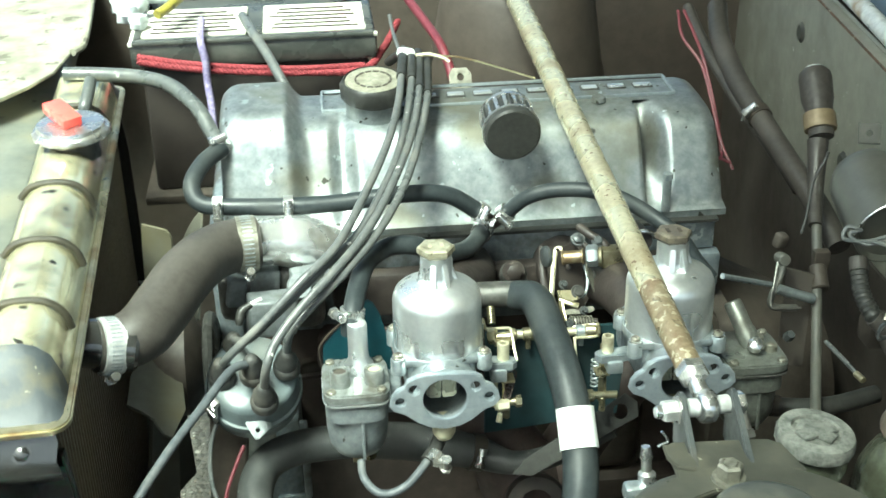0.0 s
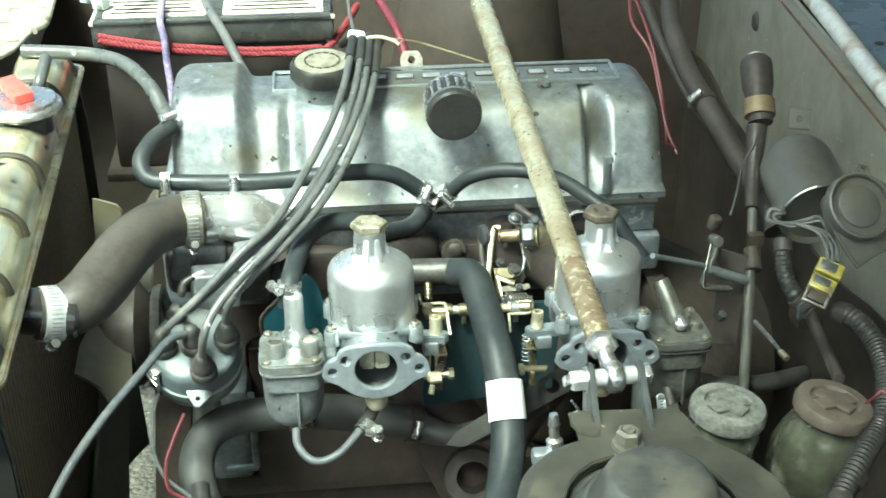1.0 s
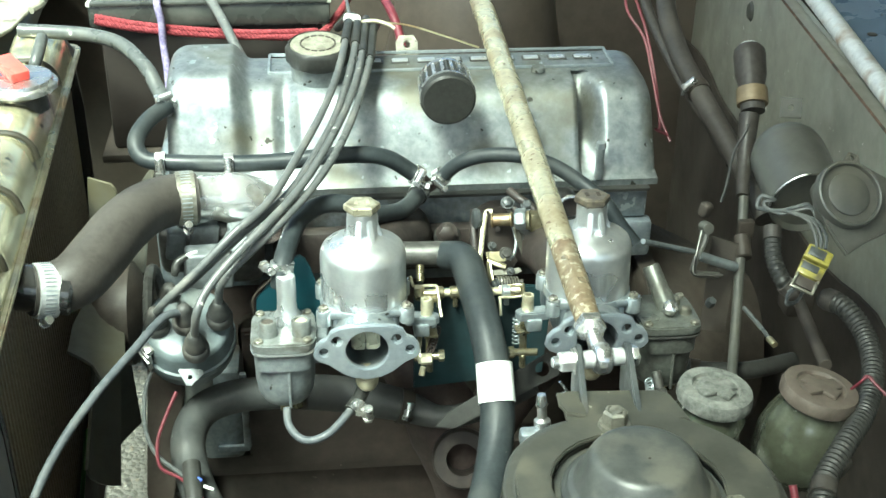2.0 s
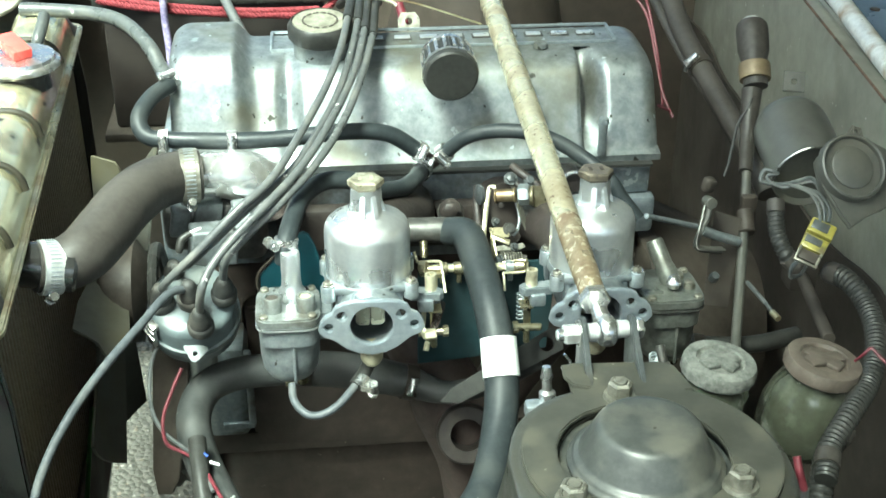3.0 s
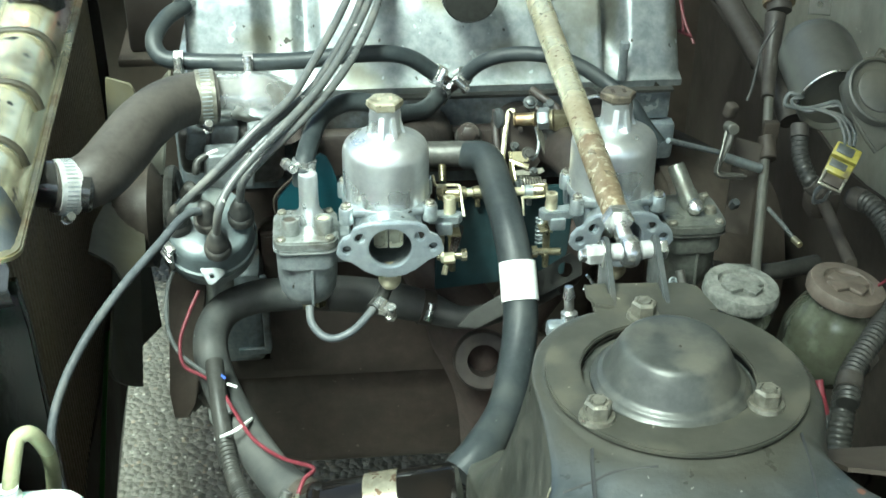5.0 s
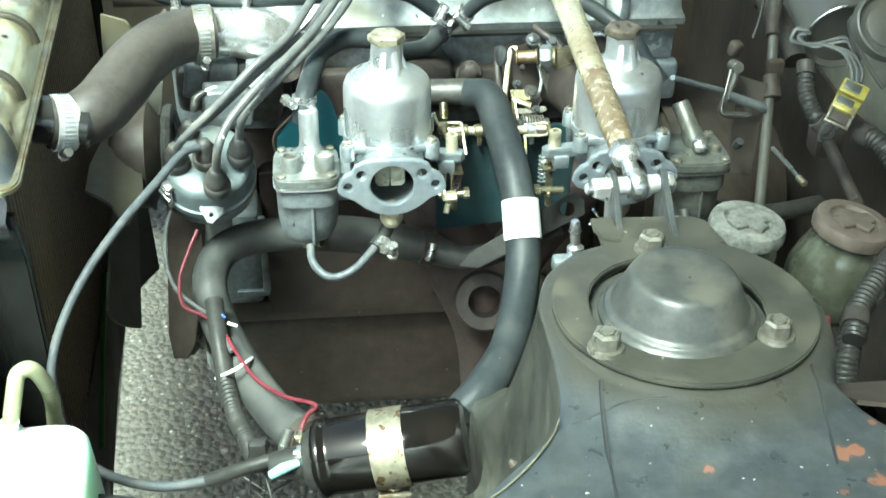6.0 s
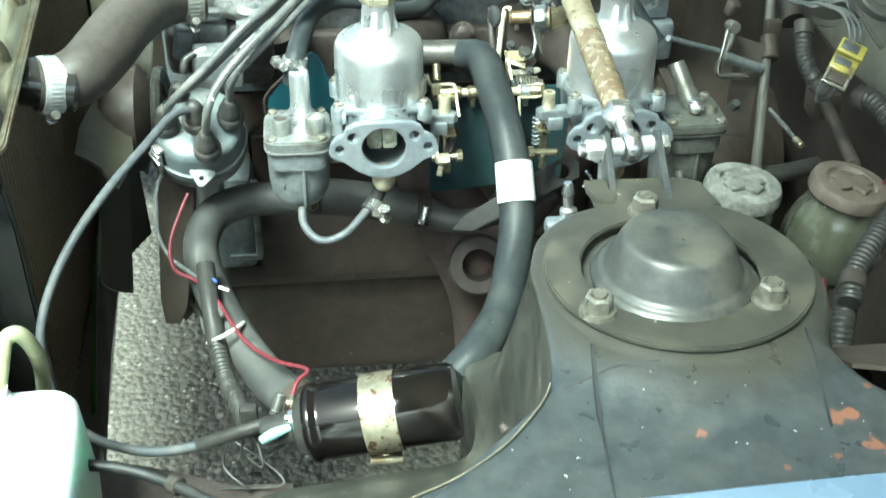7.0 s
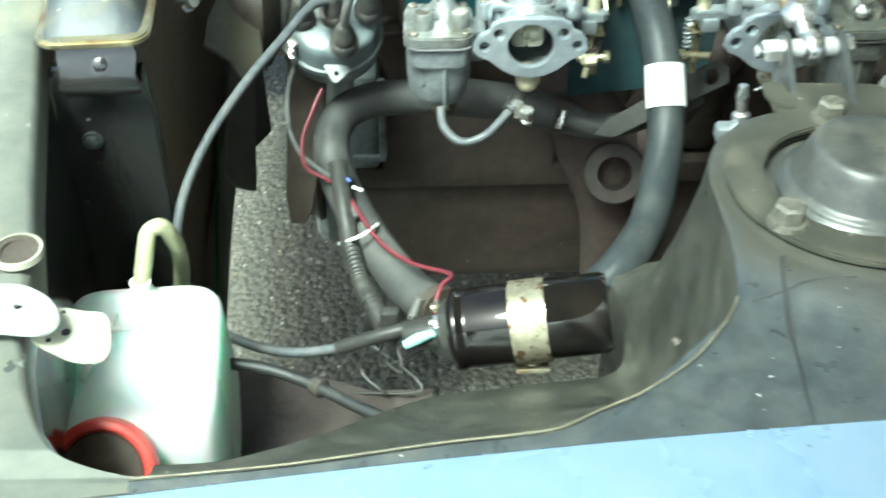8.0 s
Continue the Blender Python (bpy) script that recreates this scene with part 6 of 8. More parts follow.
lead([BOOTS[2], (-0.1794, 0.8300, 0.8022), (-0.2001, 0.7907, 0.7971), (-0.2265, 0.7474, 0.7858), (-0.2511, 0.7105, 0.7666), (-0.2696, 0.6806, 0.7407), (-0.2778, 0.6565, 0.7158), (-0.2756, 0.6381, 0.6913), (-0.2646, 0.6202, 0.6687), (-0.2385, 0.6013, 0.6552), (-0.1986, 0.5848, 0.6551), (-0.1588, 0.5768, 0.6664), (-0.1280, 0.5728, 0.6819), (-0.0939, 0.5720, 0.6936)], "grey high-tension lead looping from distributor to ignition coil", LEADDARK)
sep = thing("lead_clip", (0.0066, 1.2103, 0.9307), "white plastic clip holding the ignition leads together", "clip")
part("body", box(0.019, 0.014, 0.011, at(*(0.0035, 1.2051, 0.9352)) @ pose(0, 0, 0, 0, 8, 0), 0.004, 3), WHITE, sep)
part("tail", tube([(0.0126, 1.2049, 0.9325), (0.0279, 1.2040, 0.9338), (0.0431, 1.2004, 0.9302), (0.0490, 1.1976, 0.9266)], 0.0022, 8), PALEBRASS, sep, "pale yellow wire tail")
w = thing("thin_wire", (0.0934, 1.2092, 0.9147), "thin pale wire behind the valve cover", "wire")
part("strand", tube([(0.0222, 1.2136, 0.9291), (0.0628, 1.2176, 0.9235), (0.1067, 1.2165, 0.9097), (0.1450, 1.2159, 0.8956)], 0.0012, 6), GOLD, w)

# ---- strut top and brace ----
RING = at(TC[0], TC[1] - 0.0785, 0.8905) @ pose(0, 0, 0, -3.15) @ at(0, 0.0785, 0)
mount = thing("strut_mount", (TC[0], TC[1], 0.889), "dusty grey strut top mount with a domed cap and three bolts", "strut mount")
part("ring_plate", prism(oval(0.0815, 0.0785, 56), 0.004, RING, 0.001, ((-0.005, 0.0, 0.054),)), RINGMAT, mount, "flat olive-grey ring plate")
cap_ = part("dust_cap", lathe([(0.0, 0.0), (0.0485, 0.0), (0.0497, 0.0018), (0.0490, 0.0036), (0.0470, 0.0042), (0.0462, 0.0062), (0.0448, 0.0078), (0.0428, 0.0084), (0.0416, 0.0104), (0.0388, 0.0165), (0.0352, 0.0245), (0.0334, 0.0280), (0.0315, 0.0302), (0.0294, 0.0312), (0.027, 0.0316), (0.016, 0.0316), (0.0, 0.0314)], RING @ at(-0.004, -0.003, -0.0025), 64), DUSTCAP, mount, "domed grey dust cap", 55)
part("vent_hole", lathe([(0, 0.0002), (0.0010, 0.0002), (0.0013, -0.001), (0, -0.001)], RING @ at(-0.002, -0.008, 0.0289), 12), DARKBROWN, cap_)
part("cup", lathe([(0, -0.004), (0.056, -0.004), (0.056, -0.012), (0, -0.012)], RING @ at(-0.005, 0, -0.0015), 40), DUSTCAP, mount)
for q in ((0.0971, 0.4419, 0.8960), (0.2001, 0.4445, 0.8960), (0.1492, 0.5444, 0.8910)):
    N = at(q[0], q[1], 0.894 - lean(q[1])) @ pose(0, 0, 0, -3.15)
    b = part("nut", join(lathe([(0, 0.0115), (0.0052, 0.0115), (0.0055, 0.013), (0.0068, 0.013), (0.0085, 0.0115), (0.0085, 0.002), (0, 0.002)], N, 6), lathe([(0, 0.003), (0.0105, 0.003), (0.0112, 0.0), (0, 0.0)], N, 24)), NUT, mount, "dull flanged nut")
    part("stud_end", lathe([(0, 0.0136), (0.0042, 0.0136), (0.0045, 0.012), (0, 0.012)], N, 14), NUT, b)

brace = thing("strut_brace", (0.1525, 0.6000, 0.8781), "rusty plated strut brace bar across the engine", "brace")
B0, B1 = Vector((0.1506, 0.6400, 0.9049)), Vector((0.1667, 1.4013, 0.8991))
ax = (B1 - B0).normalized()
part("tube", lathe([(0, 0), (0.0085, 0), (0.0092, 0.002), (0.0092, 0.020), (0.0098, 0.026), (0.0108, 0.15), (0.0118, 0.35), (0.0135, 0.75), (0.0135, 1.05), (0, 1.05)], axis(B0, ax), 28), RUSTTUBE, brace, "long plated tube with brown rust")
part("rusty_end", lathe([(0, 0.001), (0.0090, 0.001), (0.0095, 0.0025), (0.0095, 0.020), (0.0101, 0.026), (0.0107, 0.105), (0.0104, 0.11), (0, 0.11)], axis(B0, ax), 28), RUSTEND, brace, "brown rusted lower end")
part("lock_nut", lathe([(0, 0.0), (0.0105, 0.0), (0.0118, 0.002), (0.0118, 0.007), (0.010, 0.0085), (0, 0.0085)], axis(B0 - ax * 0.008, ax), 6), CHROME, brace)
EY = Vector((0.1554, 0.6150, 0.8916))
thread = [(0, 0)] + [(0.0050 - 0.0005 * (k % 2), 0.0012 * k) for k in range(int((B0 - EY).length / 0.0012))] + [(0, (B0 - EY).length)]
part("threaded_rod", lathe(thread, axis(EY, B0 - EY), 16), CHROME, brace)
part("rod_end", join(lathe([(0.007, -0.0070), (0.0092, -0.0062), (0.0112, -0.0042), (0.0120, 0.0), (0.0112, 0.0042), (0.0092, 0.0062), (0.007, 0.0070)], axis(EY, (1, 0.05, 0)), 32), lathe([(0, 0), (0.0066, 0.0), (0.0058, 0.010), (0, 0.012)], axis(EY + (B0 - EY).normalized() * 0.009, B0 - EY), 18)), CHROME, brace, "bright rod-end eye")
XL, XR = EY + Vector((-0.036, -0.003, 0)), EY + Vector((0.0275, 0.002, 0))
cb = part("clevis_bolt", rod(XL, XR, 0.0046, 14), CHROME, brace)
cd = (XR - XL).normalized()
part("bolt_tip", lathe([(0, -0.0005), (0.0032, -0.0005), (0.0044, 0.001), (0.0044, 0.0055), (0, 0.0055)], axis(XL, cd), 16), WORNWHITE, cb)
part("bolt_nut", lathe([(0, 0), (0.0064, 0), (0.0076, 0.0012), (0.0076, 0.0098), (0.0066, 0.011), (0, 0.011)], axis(XL + cd * 0.0045, cd, (0, 0.5, 1)), 6), WORNWHITE, cb, "pale plated hex nut")
part("washer", lathe([(0, 0), (0.0096, 0), (0.0099, 0.0008), (0.0096, 0.0017), (0, 0.0017)], axis(XL + cd * 0.0152, cd), 28), CHROME, cb)
part("bolt_head", lathe([(0, 0), (0.0076, 0), (0.0080, 0.001), (0.0080, 0.0046), (0.0066, 0.0058), (0, 0.0058)], axis(XR - cd * 0.0064, cd, (0, 0.3, 1)), 6), CHROME, cb)
for k, r, w in ((-0.0098, 0.0064, 0.0090), (0.0118, 0.0064, 0.0092)):
    part("spacer", lathe([(0, -w / 2), (r - 0.0008, -w / 2), (r, -w / 2 + 0.0008), (r, w / 2 - 0.0008), (r - 0.0008, w / 2), (0, w / 2)], axis(EY + cd * k, cd), 26), WORNWHITE, cb)
bar = [(0.0105 * math.cos(radians(a)), 0.026 + 0.0105 * math.sin(radians(a))) for a in range(-20, 126, 15)] + [(-0.030, 0.0245), (-0.045, 0.0190)] \
    + [(-0.0520 + 0.0062 * math.cos(radians(a)), 0.0115 + 0.0062 * math.sin(radians(a))) for a in range(95, 186, 15)] + [(-0.0580, -0.006), (0.006, -0.006)]
for x, turn in ((EY.x - 0.0195, -4), (EY.x + 0.0165, -3)):
    part("tab", prism(bar, 0.0046, at(x, EY.y + 0.001, EY.z - 0.026) @ pose(0, 0, 0, 0, 0, turn) @ Matrix(((0, 0, 1, 0), (1, 0, 0, 0), (0, 1, 0, 0), (0, 0, 0, 1))), 0.0010), TABGREY, brace, "grey steel clevis tab")
part("foot_plate", prism([(-0.032, -0.020), (0.052, -0.020), (0.046, 0.010), (0.038, 0.016), (-0.026, 0.020), (-0.031, 0.015)], 0.003, at(EY.x - 0.004, 0.572, 0.8797) @ pose(0, 0, 0, -3.15), 0.0008), RINGMAT, brace)
n1 = thing("bleed_nipple", (0.1080, 0.5811, 0.8585), "small bright hose nipple on the tower", "fitting")
part("stem", lathe([(0, 0.0), (0.006, 0.0), (0.006, 0.006), (0.0035, 0.008), (0.0035, 0.016), (0.0045, 0.018), (0.003, 0.026), (0, 0.026)], axis((0.1104, 0.5890, 0.8526), (-0.05, 0.2, 1)), 14), CHROME, n1)
part("block", box(0.022, 0.012, 0.012, at(*(0.1047, 0.5858, 0.8475)), 0.003), ZINC, n1)

ear = [(0.118, 0.586), (0.131, 0.583), (0.134, 0.566), (0.133, 0.556), (0.121, 0.561), (0.117, 0.572)]
part("foot_ear", prism(ear, 0.0035, at(0, 0, 0.8826) @ pose(0, 0, 0, -3.15, 0, 0) @ at(0, 0, 0.031), 0.0008), RINGMAT, brace)

w = thing("wire_clip", (0.1300, 0.6190, 0.8610), "small bright bent wire clip beside the brace foot", "wire clip")
part("wire", tube([(0.1275, 0.6200, 0.8690), (0.1310, 0.6200, 0.8640), (0.1325, 0.6195, 0.8600), (0.1285, 0.6190, 0.8585), (0.1255, 0.6185, 0.8570)], 0.0010, 8), CHROME, w)

# ---- ignition coil ----
C0, C1 = Vector((-0.0764, 0.5608, 0.6977)), Vector((0.0328, 0.5537, 0.7194))
cax = (C1 - C0).normalized()
coil = thing("ignition_coil", (C0 + C1) / 2 - Vector((0, 0, 0.03)), "gloss black cylindrical ignition coil in a rusty steel band", "ignition coil")
CL = (C1 - C0).length
part("can", lathe([(0, 0), (0.024, 0), (0.0285, 0.002), (0.0295, 0.004), (0.0295, 0.008), (0.028, 0.010), (0.0278, 0.014), (0.0285, 0.016), (0.0285, CL - 0.004), (0.026, CL), (0, CL)], axis(C0, cax), 48), GLOSS, coil, "gloss black can")
part("tower", lathe([(0, 0), (0.0235, 0), (0.021, 0.006), (0.0125, 0.010), (0.0105, 0.030), (0.0085, 0.034), (0, 0.034)], axis(C0, -cax), 32), BLACK, coil, "black insulator")
part("band", lathe([(0.0285, -0.0125), (0.0298, -0.0125), (0.0298, 0.0125), (0.0285, 0.0125)], axis(C0 + cax * (CL * 0.505), cax), 44), BANDRUST, coil, "rusty plated clamping band")
q = C0 + cax * (CL * 0.515) + Vector((0, -0.012, -0.032))
part("band_foot", join(box(0.024, 0.026, 0.004, at(*q) @ pose(0, 0, 0, -25, 0, 0), 0.001), bolt(at(q.x, q.y, q.z + 0.003) @ pose(0, 0, 0, -25), 0.005, 0.004)), BANDRUST, coil)
for a, m_ in ((60, BRASS), (115, CHROME)):
    p0 = C0 + (Matrix.Rotation(radians(a), 3, cax) @ Vector((0, 0, 1)).cross(cax).normalized()) * 0.018
    part("terminal", join(rod(p0 + cax * 0.002, p0 - cax * 0.012, 0.003, 10), lathe([(0, 0.003), (0.0055, 0.003), (0.0055, 0), (0, 0)], axis(p0 - cax * 0.006, -cax), 6)), m_, coil)
cn = thing("cable_connector", (-0.1009, 0.5514, 0.6987), "pale blue insulated spade connector on a wire", "connector")
part("sleeve", tube([(-0.1098, 0.5460, 0.6986), (-0.1006, 0.5481, 0.7027), (-0.0893, 0.5533, 0.7028)], [0.0032, 0.0042, 0.003], 12), mat("pale_blue_sleeve", (0.25, 0.5, 0.5), (0.4, 0.62, 0.6), 0.3, 0.2, 120, 0.1), cn)

# ---- washer bottle ----
WB = pose(-0.2853, 0.5625, 0.7480, 0, 0, 3)
wb = thing("washer_bottle", WB @ Vector((0.0, -0.07, -0.17)), "milky white plastic washer bottle with a red cap", "washer bottle")
rows = []
for k, (z, sy, sx) in enumerate(((0.000, 0.75, 0.84), (-0.004, 0.90, 0.93), (-0.012, 0.98, 0.985), (-0.03, 1.0, 1.03), (-0.08, 1.05, 1.14), (-0.13, 1.04, 1.14), (-0.165, 1.0, 1.08), (-0.175, 0.9, 0.98))):
    rows.append([WB @ Vector((0.002 + 0.07 * z + sx * x, -0.063 + sy * y, z)) for x, y in oval(0.0535, 0.070, 56, 5.5)])
bm = bmesh.new()
gv = [[bm.verts.new(q) for q in r] for r in rows]
for a, b in zip(gv, gv[1:]):
    for i in range(56):
        bm.faces.new((a[i], a[(i + 1) % 56], b[(i + 1) % 56], b[i]))
bm.faces.new(gv[0])
bm.faces.new(gv[-1])
part("bottle", bm, BOTTLE, wb, "milky translucent bottle", 55)
WC = axis((-0.2905, 0.4130, 0.7330), (0.02, -0.73, 0.68)) @ Matrix.Diagonal((1.12, 1.12, 1.0, 1))
wc = part("cap", lathe([(0, -0.012), (0.0285, -0.012), (0.0295, -0.008), (0.0295, 0.003), (0.0285, 0.006), (0.0265, 0.0072), (0.0240, 0.0068), (0.0225, 0.002), (0, 0.002)], WC, 44), RED, wb, "red screw cap with a dark centre")
part("cap_centre", lathe([(0, 0.0032), (0.0214, 0.0032), (0.0222, 0.002), (0, 0.002)], WC, 36), CAPBROWN, wc)
part("filler_neck", lathe([(0, -0.04), (0.019, -0.04), (0.019, -0.010), (0, -0.010)], WC, 36), BOTTLE, wb)
part("spout", lathe([(0, -0.004), (0.0085, -0.004), (0.0085, 0.001), (0.0062, 0.003), (0.0062, 0.007), (0.0072, 0.009), (0, 0.009)], WB @ at(0, -0.008, 0), 20), WHITE, wb)
part("rib", box(0.005, 0.06, 0.004, WB @ at(-0.022, -0.06, 0.003) @ pose(0, 0, 0, 0, 0, -14), 0.0015), BOTTLE, wb)
part("tab", box(0.022, 0.005, 0.003, WB @ at(-0.012, -0.045, 0.003) @ pose(0, 0, 0, 0, 0, 8), 0.001), BOTTLE, wb)
tb = thing("washer_tube", (-0.2681, 0.5673, 0.7904), "yellow-green vinyl tube from the washer bottle", "tube")
part("tube", tube([WB @ Vector((0, -0.008, 0.004)), (-0.2809, 0.5706, 0.7729), (-0.2792, 0.5797, 0.7787), (-0.2722, 0.5845, 0.7793), (-0.2671, 0.5883, 0.7683), (-0.2651, 0.5959, 0.7452), (-0.2694, 0.6092, 0.7121), (-0.2789, 0.6238, 0.6632)], 0.0058, 16), TUBEGREEN, tb)
wk = thing("bottle_bracket", (-0.3364, 0.5140, 0.7650), "pale drilled steel bracket holding the washer bottle", "bracket")
def soft_outline(points, per=5):
    """A closed outline rounded through the given points."""
    n = len(points)
    p = [Vector((q[0], q[1], 0)) for q in points]
    out = []
    for i in range(n):
        a, b, c, d = p[i - 1], p[i], p[(i + 1) % n], p[(i + 2) % n]
        for k in range(per):
            t = k / per
            q = 0.5 * (2 * b + (c - a) * t + (2 * a - 5 * b + 4 * c - d) * t * t + (3 * b - a - 3 * c + d) * t ** 3)
            out.append((q.x, q.y))
    return out


part("tab", prism(soft_outline([(-0.336, 0.4285), (-0.322, 0.4285), (-0.310, 0.427), (-0.298, 0.420), (-0.289, 0.409), (-0.2862, 0.398), (-0.291, 0.391), (-0.302, 0.3905), (-0.314, 0.3925), (-0.330, 0.394)]), 0.003, at(0, 0, 0.871), 0.0006, ((-0.309, 0.411, 0.0024),)), WORNWHITE, wk, "worn white drilled tab")
part("arm", prism(soft_outline([(-0.3035, 0.402), (-0.304, 0.414), (-0.300, 0.4225), (-0.292, 0.425), (-0.280, 0.4225), (-0.268, 0.419), (-0.2625, 0.402), (-0.2635, 0.387), (-0.278, 0.386), (-0.292, 0.3935)]), 0.003, at(0, 0, 0.8555), 0.0006, ), CREAM, wk, "cream plastic bracket arm")
# Black discs draw the shadow below the arm's holes.
for hx, hy, hr in ((-0.2865, 0.4062, 0.0027), (-0.2945, 0.4005, 0.0015), (-0.2945, 0.4180, 0.0020), (-0.2905, 0.4215, 0.0014)):
    part("plug", lathe([(0, 0.0036), (hr * 0.8, 0.0036), (hr, 0.0028), (hr, -0.001), (0, -0.001)], at(hx, hy, 0.8555), 14), GROOVE, wk, "dark disc for the shade in a bracket hole")

# ---- brake and clutch reservoirs ----
def reservoir(c, r, cap_mat, body_mat, bulge, label, lean_to=0):
    M = at(*c) @ pose(0, 0, 0, 0, lean_to, 0) @ pose(0, 0, 0, 0, 0, 20)
    o = thing("fluid_reservoir", M @ Vector((0, 0, -0.09)), label, "reservoir", "fluid reservoirs")
    part("body", lathe([(0, -0.085), (r * bulge * 0.8, -0.085), (r * bulge, -0.072), (r * bulge * 1.02, -0.05), (r * bulge * 0.93, -0.036), (r * 0.95, -0.024), (r * 0.84, -0.018), (r * 0.84, -0.006), (0, -0.006)], M, 40), body_mat, o)
    k = part("cap", lathe([(0, -0.012), (r * 0.93, -0.012), (r, -0.010), (r * 1.01, -0.003), (r * 0.96, 0.001), (r * 0.66, 0.002), (r * 0.62, -0.001), (r * 0.30, -0.0015), (0, -0.001)], M, 60, lambda a, z: 1 + (0.012 * math.cos(20 * a) if -0.011 < z < 0.0 else 0)), cap_mat, o, "ribbed screw cap")
    part("cap_cross", join(box(r * 1.15, r * 0.42, 0.004, M @ at(0, 0, 0.0005), 0.0015), box(r * 0.42, r * 1.0, 0.004, M @ at(0, 0, 0.0003) @ pose(0, 0, 0, 0, 0, 25), 0.0015)), cap_mat, k)
    return o


reservoir((0.2681, 0.6770, 0.8120), 0.0300, CAPGREY, RESBODY, 0.95, "fluid reservoir with a pale, grimy ribbed cap", 5)
reservoir((0.3588, 0.6839, 0.8029), 0.0315, CAPBROWN, RESBODY, 1.18, "squat stained fluid reservoir with a brown cap", 9)

# ---- wiper motor, control rod and wiring by the firewall ----
wm = thing("wiper_motor", (0.3969, 0.9067, 0.8890), "grey painted wiper motor on the firewall", "wiper motor")
WD = Vector((0.4003, 0.8577, 0.8767)) - Vector((0.4010, 0.9271, 0.8937))
WM = axis((0.4008, 0.9300, 0.8945), WD)
part("motor_can", lathe([(0, -0.014), (0.020, -0.0135), (0.029, -0.009), (0.0335, 0.0), (0.0350, 0.008), (0.0350, 0.066), (0.0357, 0.068), (0.0357, 0.072), (0.034, 0.073), (0.030, 0.069), (0, 0.069)], WM, 48), GREY, wm, "dull grey motor can")
GP = axis((0.4160, 0.8170, 0.9080), (0.10, -0.70, 0.70))
part("gear_plate", prism([(-0.028, 0.008), (-0.020, 0.022), (0.004, 0.030), (0.014, 0.040), (0.022, 0.036), (0.022, 0.028), (0.044, 0.012), (0.060, 0.0), (0.062, -0.020), (0.040, -0.034), (0.006, -0.044), (-0.012, -0.052), (-0.018, -0.040), (-0.028, -0.012)], 0.006, GP @ at(0, 0, -0.012), 0.0015, ((0.016, 0.034, 0.0022),)), GREY, wm, "cast gearbox plate")
bm = lathe([(0.0268, -0.006), (0.0268, 0.003), (0.0282, 0.0042), (0.0298, 0.003), (0.0300, -0.006)], GP, 48)
part("rim", bm, GREY, wm, "raised round rim")
part("rim_floor", lathe([(0, -0.0015), (0.0268, -0.0015), (0.0268, -0.008), (0, -0.008)], GP, 40), GREY, wm)
part("cover_disc", lathe([(0, 0.001), (0.0175, 0.001), (0.019, 0.0), (0.0195, -0.006), (0, -0.006)], GP, 40), GREY, wm, "smooth round cover")
part("can_lip", tube([WM @ Vector((0.0357 * math.cos(radians(a)), 0.0357 * math.sin(radians(a)), 0.0725)) for a in range(100, 191, 10)], 0.0009, 6, 3), CHROME, wm, "worn bright lip")
part("gear_neck", box(0.046, 0.04, 0.022, GP @ at(0.002, 0.0, -0.022), 0.008, 3), GREY, wm)
part("wire_clip", tube([(0.3655, 0.8530, 0.8850), (0.3597, 0.8515, 0.8884), (0.3533, 0.8544, 0.8888), (0.3495, 0.8525, 0.8825), (0.3517, 0.8496, 0.8789), (0.3675, 0.8432, 0.8795), (0.3800, 0.8400, 0.8840), (0.3901, 0.8375, 0.8874), (0.3964, 0.8297, 0.8788), (0.3981, 0.8216, 0.8662)], 0.0020, 8), OVERFLOW, wm, "grey flat wire loop")
part("wire_clip", tube([(0.3640, 0.8510, 0.8855), (0.3590, 0.8500, 0.8862), (0.3550, 0.8510, 0.8845), (0.3560, 0.8480, 0.8808), (0.3675, 0.8420, 0.8770), (0.3800, 0.8385, 0.8815), (0.3925, 0.8350, 0.8845), (0.3990, 0.8280, 0.8760), (0.4010, 0.8210, 0.8670)], 0.0016, 8), LEAD, wm)
part("mount_ear", prism([(-0.010, -0.010), (0.010, -0.010), (0.010, 0.010), (-0.010, 0.010)], 0.003, axis((0.4119, 0.9611, 0.9255), (-0.2, -0.7, 0.6)), 0.0008, ((0.0, 0.0, 0.0028),)), GREY, wm)
rb = thing("control_rod", (0.3822, 0.9525, 0.7450), "steel control rod with a black rubber boot on the firewall", "control rod")
part("rod", tube([(0.4197, 1.0786, 0.8493), (0.4062, 1.0349, 0.8115), (0.3902, 0.9777, 0.7699), (0.3684, 0.9057, 0.7217), (0.3484, 0.8442, 0.6920)], 0.0052, 14), GREY, rb, "long grey rod")
BT = axis((0.4293, 1.1103, 0.8757), Vector((0.4333, 1.1495, 0.9139)) - Vector((0.4293, 1.1103, 0.8757)))
w_ = thing("thin_wire", (0.3480, 0.9228, 0.9017), "thin black wire beside the wiper motor", "wire")
part("strand", tube([(0.3620, 0.9330, 0.9230), (0.3570, 0.9268, 0.9169), (0.3481, 0.9228, 0.9017), (0.3429, 0.915, 0.8822), (0.3392, 0.9088, 0.8678), (0.3349, 0.9045, 0.857)], 0.0014, 7), BLACK, w_)
bo = part("boot", lathe([(0, -0.02), (0.013, -0.02), (0.0135, 0.0), (0.0145, 0.012), (0.017, 0.022), (0.0175, 0.045), (0.0165, 0.052), (0.012, 0.057), (0, 0.058)], BT, 32), RUBBER, rb, "black rubber boot")
part("boot_band", lathe([(0, -0.012), (0.0165, -0.012), (0.017, -0.01), (0.017, 0.004), (0.0165, 0.006), (0, 0.006)], BT, 32), TAN, bo, "brown clamp band")
